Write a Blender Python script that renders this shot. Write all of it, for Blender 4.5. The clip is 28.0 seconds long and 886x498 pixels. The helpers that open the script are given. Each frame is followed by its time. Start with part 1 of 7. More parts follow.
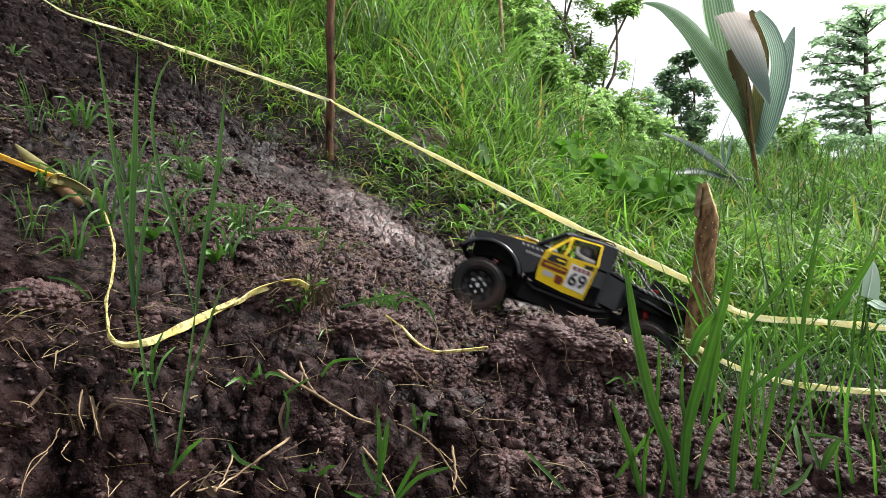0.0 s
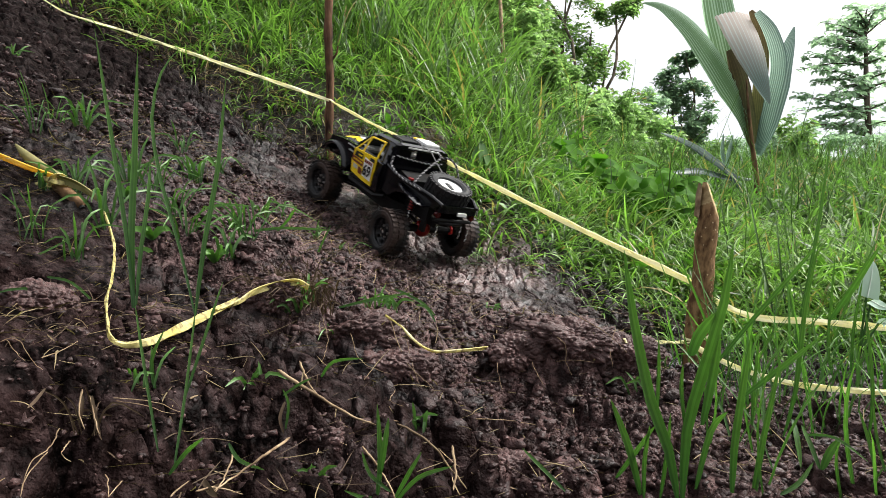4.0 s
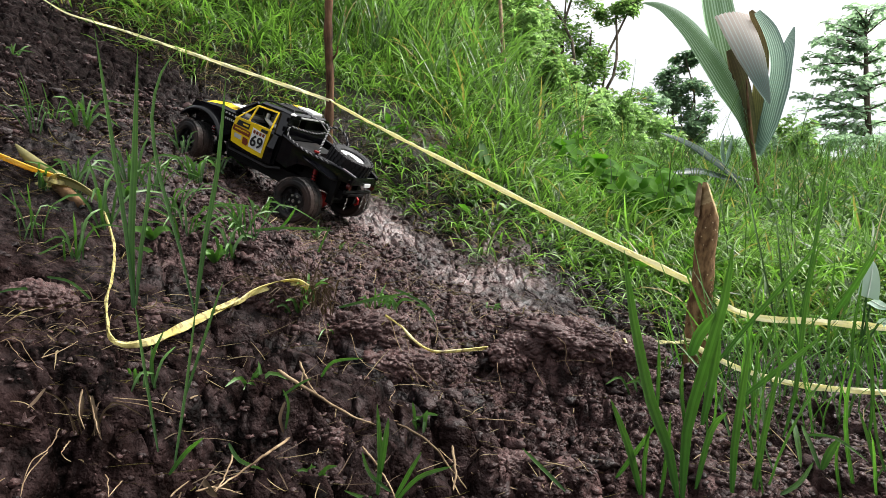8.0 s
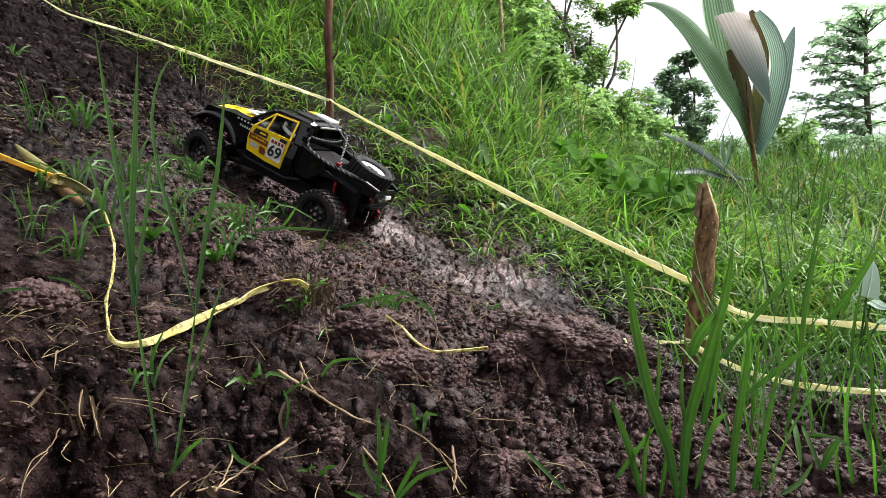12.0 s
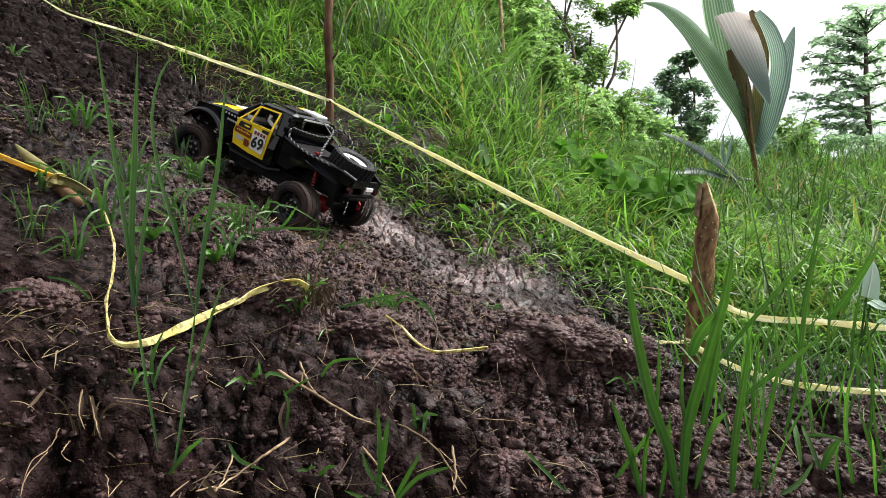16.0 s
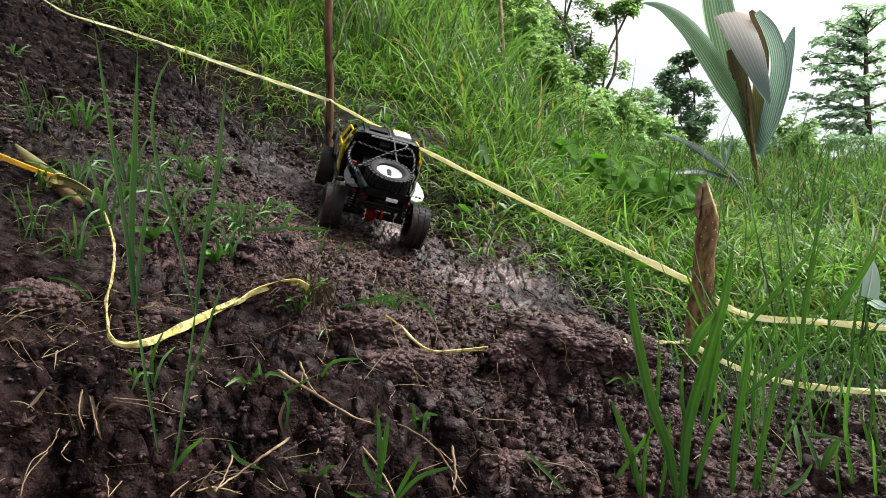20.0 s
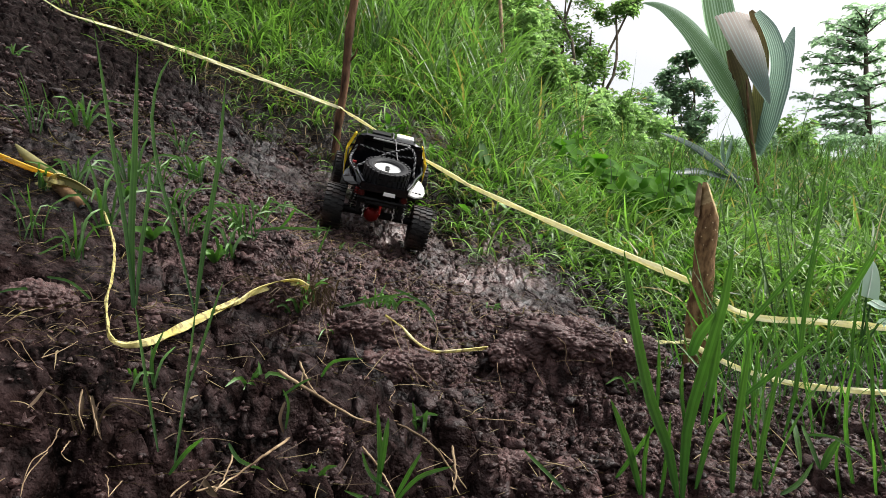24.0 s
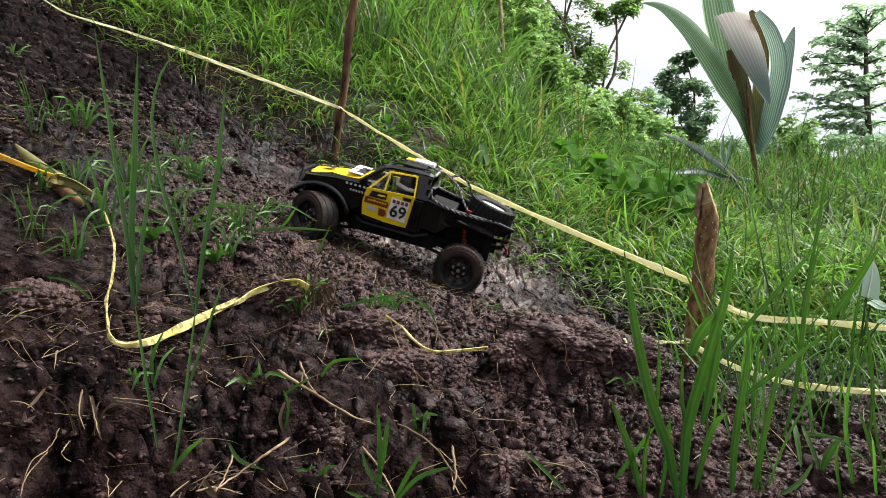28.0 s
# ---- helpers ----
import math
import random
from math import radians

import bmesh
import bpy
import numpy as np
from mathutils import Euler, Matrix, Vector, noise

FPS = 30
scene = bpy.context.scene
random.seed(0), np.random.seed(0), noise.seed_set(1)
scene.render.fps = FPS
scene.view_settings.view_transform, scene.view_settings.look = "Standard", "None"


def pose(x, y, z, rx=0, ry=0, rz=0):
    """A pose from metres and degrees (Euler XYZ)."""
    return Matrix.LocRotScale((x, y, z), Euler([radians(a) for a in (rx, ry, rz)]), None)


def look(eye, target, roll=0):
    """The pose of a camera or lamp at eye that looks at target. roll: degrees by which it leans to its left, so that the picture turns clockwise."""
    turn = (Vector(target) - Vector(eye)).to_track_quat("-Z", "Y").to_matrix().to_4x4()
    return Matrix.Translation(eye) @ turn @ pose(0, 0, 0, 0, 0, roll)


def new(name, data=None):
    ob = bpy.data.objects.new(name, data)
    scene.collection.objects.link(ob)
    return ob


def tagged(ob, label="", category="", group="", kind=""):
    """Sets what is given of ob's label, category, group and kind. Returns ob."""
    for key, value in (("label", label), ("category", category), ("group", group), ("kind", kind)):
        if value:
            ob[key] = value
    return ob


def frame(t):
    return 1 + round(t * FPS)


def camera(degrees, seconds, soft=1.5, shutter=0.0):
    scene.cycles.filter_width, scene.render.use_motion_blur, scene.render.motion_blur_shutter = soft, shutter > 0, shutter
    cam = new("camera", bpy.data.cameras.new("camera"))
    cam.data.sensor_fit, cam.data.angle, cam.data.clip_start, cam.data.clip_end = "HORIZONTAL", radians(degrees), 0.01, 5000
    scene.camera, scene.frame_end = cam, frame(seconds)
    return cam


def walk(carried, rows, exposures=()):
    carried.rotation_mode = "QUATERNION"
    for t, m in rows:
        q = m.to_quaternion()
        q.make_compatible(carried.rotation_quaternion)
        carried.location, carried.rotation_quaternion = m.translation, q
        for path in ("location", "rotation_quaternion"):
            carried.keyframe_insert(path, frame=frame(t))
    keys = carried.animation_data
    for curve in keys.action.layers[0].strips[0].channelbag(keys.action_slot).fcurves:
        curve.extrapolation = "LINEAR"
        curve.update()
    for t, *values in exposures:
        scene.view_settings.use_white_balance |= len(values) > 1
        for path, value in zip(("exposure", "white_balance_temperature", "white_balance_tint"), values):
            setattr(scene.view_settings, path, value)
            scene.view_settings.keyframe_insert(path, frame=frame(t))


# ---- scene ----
LENS, SECONDS = 62.0, 28.0
cam = camera(LENS, SECONDS, soft=0.5, shutter=0.5)
EYE = (0.0, 0.0, 0.30)
AIM = (0.0, 1.0, 0.30 - math.tan(radians(3.0)))
walk(cam, [(0, look(EYE, AIM)), (SECONDS, look(EYE, AIM))], [(0, 1.34), (3, 1.31), (15.8, 1.24), (16.8, 1.15), (SECONDS, 1.13)])

# ---- light: bright overcast sky, soft high sun behind the clouds ----
world = bpy.data.worlds.new("overcast_sky")
scene.world = world
world.use_nodes = True
wn, wl = world.node_tree.nodes, world.node_tree.links
sky = wn.new("ShaderNodeTexSky")
sky.sky_type, sky.sun_disc = "NISHITA", False
sky.sun_elevation, sky.sun_rotation = radians(52), radians(76)
sky.air_density, sky.dust_density, sky.ozone_density = 1.0, 6.0, 1.0
grey = wn.new("ShaderNodeHueSaturation")
grey.inputs["Saturation"].default_value = 0.10
wl.new(sky.outputs[0], grey.inputs["Color"])
veil = wn.new("ShaderNodeMix")
veil.data_type, veil.blend_type = "RGBA", "LIGHTEN"
veil.inputs[0].default_value, veil.inputs[7].default_value = 1.0, (3.8, 3.9, 4.15, 1)
wl.new(grey.outputs[0], veil.inputs[6])
wl.new(veil.outputs[2], wn["Background"].inputs[0])
wn["Background"].inputs[1].default_value = 0.115

sun_data = bpy.data.lights.new("sun", "SUN")
sun_data.energy, sun_data.angle, sun_data.color = 2.4, radians(14), (1.0, 0.97, 0.92)
sun = new("sun", sun_data)
sun.matrix_basis = look((5.0, 3.05, 6.6), (0.0, 1.8, 0.0))


# ---- helpers for meshes and materials ----
def link_mesh(name, verts, faces, mat, parent=None, label="", smooth=False, uv=None):
    me = bpy.data.meshes.new(name)
    if isinstance(faces, np.ndarray):
        verts = np.asarray(verts, np.float32)
        n, k = faces.shape
        me.vertices.add(len(verts))
        me.vertices.foreach_set("co", verts.ravel())
        me.loops.add(n * k)
        me.loops.foreach_set("vertex_index", faces.astype(np.int32).ravel())
        me.polygons.add(n)
        me.polygons.foreach_set("loop_start", np.arange(0, n * k, k, dtype=np.int32))
        me.polygons.foreach_set("loop_total", np.full(n, k, np.int32))
        if uv is not None:
            layer = me.uv_layers.new(name="UVMap")
            layer.data.foreach_set("uv", np.asarray(uv, np.float32)[faces.ravel()].ravel())
    else:
        me.from_pydata([tuple(v) for v in verts], [], faces)
    me.update(calc_edges=True)
    if smooth:
        me.polygons.foreach_set("use_smooth", np.ones(len(me.polygons), bool))
    me.materials.append(mat)
    ob = new(name, me)
    if parent:
        ob.parent = parent
    if label:
        ob["label"] = label
    return ob


def part(name, bm, mat, parent=None, label="", smooth=False):
    me = bpy.data.meshes.new(name)
    bmesh.ops.recalc_face_normals(bm, faces=bm.faces)
    if smooth:
        for f in bm.faces:
            f.smooth = True
    bm.to_mesh(me)
    bm.free()
    me.materials.append(mat)
    ob = new(name, me)
    if parent:
        ob.parent = parent
    if label:
        ob["label"] = label
    return ob


def thing(name, label, category, group="", kind=""):
    return tagged(new(name), label, category, group, kind)


class Mat:
    """A node material with grain at two scales and a bump."""

    def __init__(self, name, rough=0.6, metal=0.0, spec=0.5):
        self.m = bpy.data.materials.new(name)
        self.m.use_nodes = True
        self.n, self.l = self.m.node_tree.nodes, self.m.node_tree.links
        self.b = self.n["Principled BSDF"]
        self.b.inputs["Roughness"].default_value = rough
        self.b.inputs["Metallic"].default_value = metal
        self.b.inputs["Specular IOR Level"].default_value = spec
        self.co = self.n.new("ShaderNodeTexCoord").outputs["Object"]

    def noise(self, scale, detail=4.0, stretch=None):
        t = self.n.new("ShaderNodeTexNoise")
        t.inputs["Scale"].default_value, t.inputs["Detail"].default_value = scale, detail
        src = self.co
        if stretch:
            mp = self.n.new("ShaderNodeMapping")
            mp.inputs["Scale"].default_value = stretch
            self.l.new(self.co, mp.inputs[0])
            src = mp.outputs[0]
        self.l.new(src, t.inputs["Vector"])
        return t.outputs[0]

    def ramp(self, fac, stops):
        r = self.n.new("ShaderNodeValToRGB")
        e = r.color_ramp.elements
        while len(e) < len(stops):
            e.new(0.5)
        for el, (p, c) in zip(e, stops):
            el.position = p
            el.color = (c, c, c, 1) if isinstance(c, (int, float)) else (*c, 1)
        self.l.new(fac, r.inputs[0])
        return r.outputs[0]

    def mix(self, fac, a, b, mode="MIX"):
        x = self.n.new("ShaderNodeMix")
        x.data_type, x.blend_type = "RGBA", mode
        for sock, v in ((x.inputs[0], fac), (x.inputs[6], a), (x.inputs[7], b)):
            if isinstance(v, (int, float)):
                sock.default_value = v
            elif isinstance(v, tuple):
                sock.default_value = (*v, 1)
            else:
                self.l.new(v, sock)
        return x.outputs[2]

    def math(self, op, a, b=0.0):
        x = self.n.new("ShaderNodeMath")
        x.operation = op
        for sock, v in zip(x.inputs, (a, b)):
            if isinstance(v, (int, float)):
                sock.default_value = v
            else:
                self.l.new(v, sock)
        return x.outputs[0]

    def attr(self, name):
        a = self.n.new("ShaderNodeAttribute")
        a.attribute_name = name
        return a.outputs["Fac"]

    def island(self):
        return self.n.new("ShaderNodeNewGeometry").outputs["Random Per Island"]

    def uv_v(self):
        s = self.n.new("ShaderNodeSeparateXYZ")
        self.l.new(self.n.new("ShaderNodeTexCoord").outputs["UV"], s.inputs[0])
        return s.outputs[1]

    def color(self, sock):
        if isinstance(sock, tuple):
            self.b.inputs["Base Color"].default_value = (*sock, 1)
        else:
            self.l.new(sock, self.b.inputs["Base Color"])
        return self

    def rough(self, sock):
        self.l.new(sock, self.b.inputs["Roughness"])
        return self

    def bump(self, h, strength=0.4, dist=0.005):
        b = self.n.new("ShaderNodeBump")
        b.inputs["Strength"].default_value, b.inputs["Distance"].default_value = strength, dist
        self.l.new(h, b.inputs["Height"])
        self.l.new(b.outputs[0], self.b.inputs["Normal"])
        return self


def plain(name, c, rough=0.5, metal=0.0, var=0.25, scale=60.0, bump=0.15, dist=0.001, dirt=0.0, spec=0.25):
    """Paint, plastic, rubber and the like: grain, patchy wear, mud splashes."""
    k = Mat(name, rough, metal, spec)
    lo, hi = tuple(v * (1 - var) for v in c), tuple(min(1.0, v * (1 + var)) for v in c)
    col = k.mix(k.noise(scale, 5), lo, hi)
    if dirt:
        col = k.mix(k.ramp(k.noise(scale * 0.45, 6), [(0.62 - 0.25 * dirt, 0.0), (0.72 - 0.2 * dirt, dirt)]), col, (0.045, 0.025, 0.019))
    k.color(col)
    k.rough(k.ramp(k.noise(scale * 0.6, 3), [(0.3, max(0.03, rough - 0.12)), (0.7, min(1.0, rough + 0.12))]))
    k.bump(k.noise(scale * 4, 3), bump, dist)
    return k.m


def leafy(name, base, tip, dry=(0.30, 0.24, 0.10), dry_part=0.06, rough=0.45, trans=0.35, glow=(1.3, 1.55, 0.75), stripes=0.0, rib_tone=(0.72, 0.72, 0.74), vary=0.85, mottle=0.5, spec=0.25):
    """Blades and leaves: colour by leaf, along the leaf, some dry ones; light comes through."""
    k = Mat(name, rough, 0, spec)
    r = k.island()
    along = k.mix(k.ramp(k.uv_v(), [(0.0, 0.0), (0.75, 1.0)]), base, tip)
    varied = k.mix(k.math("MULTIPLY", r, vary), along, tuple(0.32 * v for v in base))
    r2 = k.math("FRACT", k.math("MULTIPLY", r, 37.7))
    dried = k.mix(k.math("GREATER_THAN", r2, 1 - dry_part), varied, dry)
    col = k.mix(k.noise(70, 3), dried, k.mix(mottle, dried, (0.02, 0.03, 0.01)))
    if stripes:
        s = k.n.new("ShaderNodeSeparateXYZ")
        k.l.new(k.n.new("ShaderNodeTexCoord").outputs["UV"], s.inputs[0])
        rib = k.math("SINE", k.math("ADD", k.math("MULTIPLY", s.outputs[0], stripes), k.noise(14, 3)))
        col = k.mix(k.ramp(rib, [(0.05, 0.0), (0.45, 1.0)]), k.mix(1.0, col, rib_tone, "MULTIPLY"), col)
    k.color(col)
    tr = k.n.new("ShaderNodeBsdfTranslucent")
    k.l.new(k.mix(1.0, col, glow, "MULTIPLY"), tr.inputs[0])
    mx = k.n.new("ShaderNodeMixShader")
    mx.inputs[0].default_value = trans
    k.l.new(k.b.outputs[0], mx.inputs[1])
    k.l.new(tr.outputs[0], mx.inputs[2])
    k.l.new(mx.outputs[0], k.n["Material Output"].inputs[0])
    return k.m


# ---- noise on the plan, for relief ----
def _table(seed, n=256):
    return np.random.RandomState(seed).rand(n, n)


def vnoise(x, y, seed):
    t = _table(seed)
    xi, yi = np.floor(x).astype(int), np.floor(y).astype(int)
    fx, fy = x - xi, y - yi
    fx, fy = fx * fx * (3 - 2 * fx), fy * fy * (3 - 2 * fy)
    g = lambda a, b: t[(xi + a) % 256, (yi + b) % 256]
    return (g(0, 0) * (1 - fx) + g(1, 0) * fx) * (1 - fy) + (g(0, 1) * (1 - fx) + g(1, 1) * fx) * fy


def fbm(x, y, size, seed, octaves=4):
    out, amp, tot = 0, 1.0, 0.0
    for o in range(octaves):
        out = out + amp * vnoise(x / size * 2 ** o + 17.3 * o, y / size * 2 ** o + 9.1 * o, seed + o)
        tot += amp
        amp *= 0.5
    return out / tot - 0.5


def cells(x, y, size, seed):
    """Distance to the nearest and second nearest jittered point, in cell sizes, a random number by cell, and a random slant by cell."""
    jx, jy, rr, ta, tb = (_table(seed + k) for k in range(5))
    u, v = x / size, y / size
    ui, vi = np.floor(u).astype(int), np.floor(v).astype(int)
    f1, f2, rid, slant = np.full(u.shape, 9.0), np.full(u.shape, 9.0), np.zeros(u.shape), np.zeros(u.shape)
    for a in (-1, 0, 1):
        for b in (-1, 0, 1):
            ca, cb = (ui + a) % 256, (vi + b) % 256
            ox, oy = u - (ui + a + jx[ca, cb]), v - (vi + b + jy[ca, cb])
            d = np.hypot(ox, oy)
            near = d < f1
            f2 = np.where(near, f1, np.minimum(f2, d))
            rid = np.where(near, rr[ca, cb], rid)
            slant = np.where(near, ox * (ta[ca, cb] - 0.5) + oy * (tb[ca, cb] - 0.5), slant)
            f1 = np.where(near, d, f1)
    return f1, f2, rid, slant


def sstep(a, b, v):
    t = np.clip((v - a) / (b - a), 0, 1)
    return t * t * (3 - 2 * t)


def soft_above(v, k):
    """v where v is above zero, else zero, rounded over k."""
    return k * np.logaddexp(0, v / k)


# ---- the ground ----
TOE_X = (-6.0, -1.57, -1.34, -0.99, -0.69, -0.33, -0.13, 0.02, 0.16, 0.36, 0.46, 0.53, 0.75, 1.2, 6.0)
TOE_Y = (5.6, 2.85, 2.60, 2.45, 2.35, 2.14, 2.03, 1.93, 1.83, 1.74, 1.63, 1.53, 1.30, 1.10, 0.9)


def toe(x):
    """Where the mud ends and the grass bank begins."""
    return sum(np.interp(x + d, TOE_X, TOE_Y) for d in (-0.08, -0.04, 0, 0.04, 0.08)) / 5


def ground_z(x, y):
    """The lie of the land without clods: a mud slope that falls to the right, a grass bank behind it, a field."""
    x, y = np.asarray(x, float), np.asarray(y, float)
    ty = toe(x)
    q = soft_above(y - ty, 0.03)
    yf = y - q
    xs = 0.05 - soft_above(0.05 - np.maximum(x, -3.5), 0.05)
    z = -0.135 + 0.15 * np.maximum(yf, -3) - 0.42 * xs + 0.25 * soft_above(yf - 1.45, 0.04)
    # the driven track lies a little higher at its foot, lower towards the bank
    u, v = np.clip(x, -0.6, 0.35) + 0.15, np.clip(yf, 1.3, 2.1) - 1.65
    z = z + sstep(1.0, 1.35, yf) * (0.0090 + 0.08 * u - 0.13 * v - 0.14 * u * u + 0.20 * u * v + 0.14 * v * v - 0.635 * u ** 3)
    side = sstep(-0.5, 1.1, x - 0.12 * q)
    qq = 7.5 - soft_above(7.5 - q, 0.8)
    slope = 0.46 + (0.105 - 0.46) * side
    step = 0.10 + (0.02 - 0.10) * sstep(-0.2, 0.6, x)
    z = z + 0.22 * soft_above(-0.8 - np.maximum(y, -6.5), 0.25)  # unseen bank added at the camera's back to block low sky light
    z = z + step * (1 - np.exp(-q / 0.07)) + slope * qq - 0.012 * (1 - side) * qq ** 2
    return z


def lumps_z(x, y):
    """The berm of clods in front of the track."""
    out = 0
    for cx, cy, rx, ry, h, p in ((0.205, 1.16, 0.125, 0.080, 0.085, 2.2), (-0.15, 1.14, 0.155, 0.10, 0.050, 1.8),
                                 (-0.05, 1.33, 0.16, 0.08, 0.03, 1.2), (-0.30, 1.20, 0.10, 0.09, 0.03, 1.5), (0.36, 1.08, 0.07, 0.06, 0.05, 1.6)):
        wx, wy = x + 0.05 * fbm(x, y, 0.09, 71), y + 0.05 * fbm(x, y, 0.09, 75)
        out = out + h * np.exp(-(((wx - cx) / rx) ** 2 + ((wy - cy) / ry) ** 2) ** p)
    return out


def track(x, y):
    """1 on the wet wheel track, 0 away from it."""
    q = y - toe(x)
    return np.exp(-((q + 0.27) / 0.20) ** 2) * sstep(0.55, 0.3, x) * sstep(-0.85, -0.5, x)


def loose_at(x, y):
    """1 on the band of loose crumbs between the track and the berm, and on the berm itself."""
    q = y - toe(x) + 0.12 * fbm(x, y, 0.15, 241, 2)
    band = sstep(-0.30, -0.40, q) * sstep(1.02, 1.16, y) * sstep(0.46, 0.30, x) * sstep(-0.55, -0.32, x)
    band = band + 0.7 * sstep(0.0, 0.16, x) * sstep(1.22, 1.10, y) * sstep(1.05, 0.8, x)
    return np.clip(band + 5.0 * lumps_z(x, y), 0, 1)


def relief(x, y):
    """Clods, crumbs and ruts."""
    ty = toe(x)
    mud = sstep(0.08, -0.04, y - ty + 0.10 * fbm(x, y, 0.12, 5))
    tr = track(x, y)
    calm = 1 - 0.6 * tr
    wx, wy = x + 0.03 * fbm(x, y, 0.06, 11), y + 0.03 * fbm(x, y, 0.06, 15)
    z = 0.045 * fbm(x, y, 0.45, 21, 3) * mud * calm + 0.026 * fbm(x, y, 0.16, 25, 3) * mud * calm
    loose = loose_at(x, y)
    crumbly = sstep(-0.10, 0.10, fbm(x, y, 0.22, 171, 3)) * (0.35 + 0.65 * loose) + 0.5 * loose
    for size, amp, seed, calmed, mask in ((0.110, 0.026, 31, 0.80, 1.0), (0.052, 0.017, 141, 0.45, 1.0), (0.026, 0.0095, 151, 0.30, 0.40 + 0.78 * crumbly), (0.013, 0.0050, 161, 0.25, 0.25 + 0.75 * crumbly)):
        f1, f2, rid, slant = cells(wx, wy, size, seed)
        keep = 0.15 + 0.85 * sstep(-0.10, 0.08, fbm(x, y, 3.5 * size + 0.1, seed + 9, 2))
        gap = sstep(0.0, 0.17, f2 - f1)
        clod = (0.45 + 0.50 * rid) * gap * (1 - 0.35 * f1 ** 2) + 0.9 * slant * gap - (0.75 if size < 0.04 else 0.35) * (1 - gap)
        z = z + amp * (clod - 0.38) * mud * keep * mask * (1 - calmed * tr)
    f1, f2, rid, slant = cells(x + 0.04 * fbm(x, y, 0.07, 227), y + 0.04 * fbm(x, y, 0.07, 237), 0.075, 231)
    z = z + 0.011 * tr * (1 - loose) * (sstep(0.0, 0.10, f2 - f1) * (0.8 + 0.4 * rid) + 0.5 * slant - 0.9)
    upper = sstep(-0.30, -0.55, x) * sstep(1.25, 1.5, y) * mud
    for size, depth, seed in ((0.125, 0.020, 201), (0.060, 0.012, 211)):
        f1, f2, rid, slant = cells(x + 0.05 * fbm(x, y, 0.08, 207), y + 0.05 * fbm(x, y, 0.08, 217), size, seed)
        z = z + upper * depth * (sstep(0.02, 0.16, f2 - f1) * (0.6 + 0.6 * rid) + 0.6 * slant - 0.6)
    z = z - 0.045 * sstep(0.0, 0.22, fbm(wx, wy, 0.11, 191, 3)) * mud * sstep(1.25, 1.05, y)
    z = z - 0.075 * np.exp(-((x + 0.36) / 0.075) ** 2 - ((y - 0.635) / 0.05) ** 2)
    z = z + (0.004 * fbm(x, y, 0.012, 61, 2) + 0.006 * fbm(x, y, 0.025, 67, 2)) * mud
    ridge = 1 - 2.6 * np.abs(fbm(wx, wy, 0.05, 181, 4))
    z = z + 0.007 * (ridge - 0.6) * mud * (1 - 0.55 * tr)
    z = z - 0.012 * sstep(0.25, 0.6, tr) * sstep(0.02, 0.12, np.abs(fbm(x, y, 0.4, 63, 2))) + 0.05 * fbm(x, y, 0.5, 65, 3) * (1 - mud)
    return z * sstep(-3.2, -2.4, x) * sstep(1.9, 1.2, x) * sstep(0.0, 0.4, y) * sstep(5.0, 3.5, y) + lumps_z(x, y)


def surface(x, y):
    return ground_z(x, y) + relief(x, y)


def spot(x, y, dz=0.0):
    """A point on the ground."""
    return Vector((x, y, float(surface(np.array([x]), np.array([y]))[0]) + dz))

# ---- materials ----
def mud_nodes(k, fac):
    """Crumbs of several sizes: their height, from cells and grain."""
    def crumbs(scale):
        t = k.n.new("ShaderNodeTexVoronoi")
        t.inputs["Scale"].default_value = scale
        wob = k.n.new("ShaderNodeVectorMath")
        wob.operation = "ADD"
        nz = k.n.new("ShaderNodeTexNoise")
        nz.inputs["Scale"].default_value = scale * 0.7
        half = k.n.new("ShaderNodeVectorMath")
        half.operation, half.inputs[3].default_value = "SCALE", 1.2 / scale
        k.l.new(k.co, nz.inputs["Vector"])
        k.l.new(nz.outputs[1], half.inputs[0])
        k.l.new(k.co, wob.inputs[0])
        k.l.new(half.outputs[0], wob.inputs[1])
        k.l.new(wob.outputs[0], t.inputs["Vector"])
        return k.math("SUBTRACT", 1.0, t.outputs["Distance"])
    h = k.math("ADD", k.math("MULTIPLY", crumbs(110), 1.0), k.math("MULTIPLY", crumbs(260), 0.5))
    return k.math("ADD", h, k.math("MULTIPLY", k.noise(420, 4), 0.6))


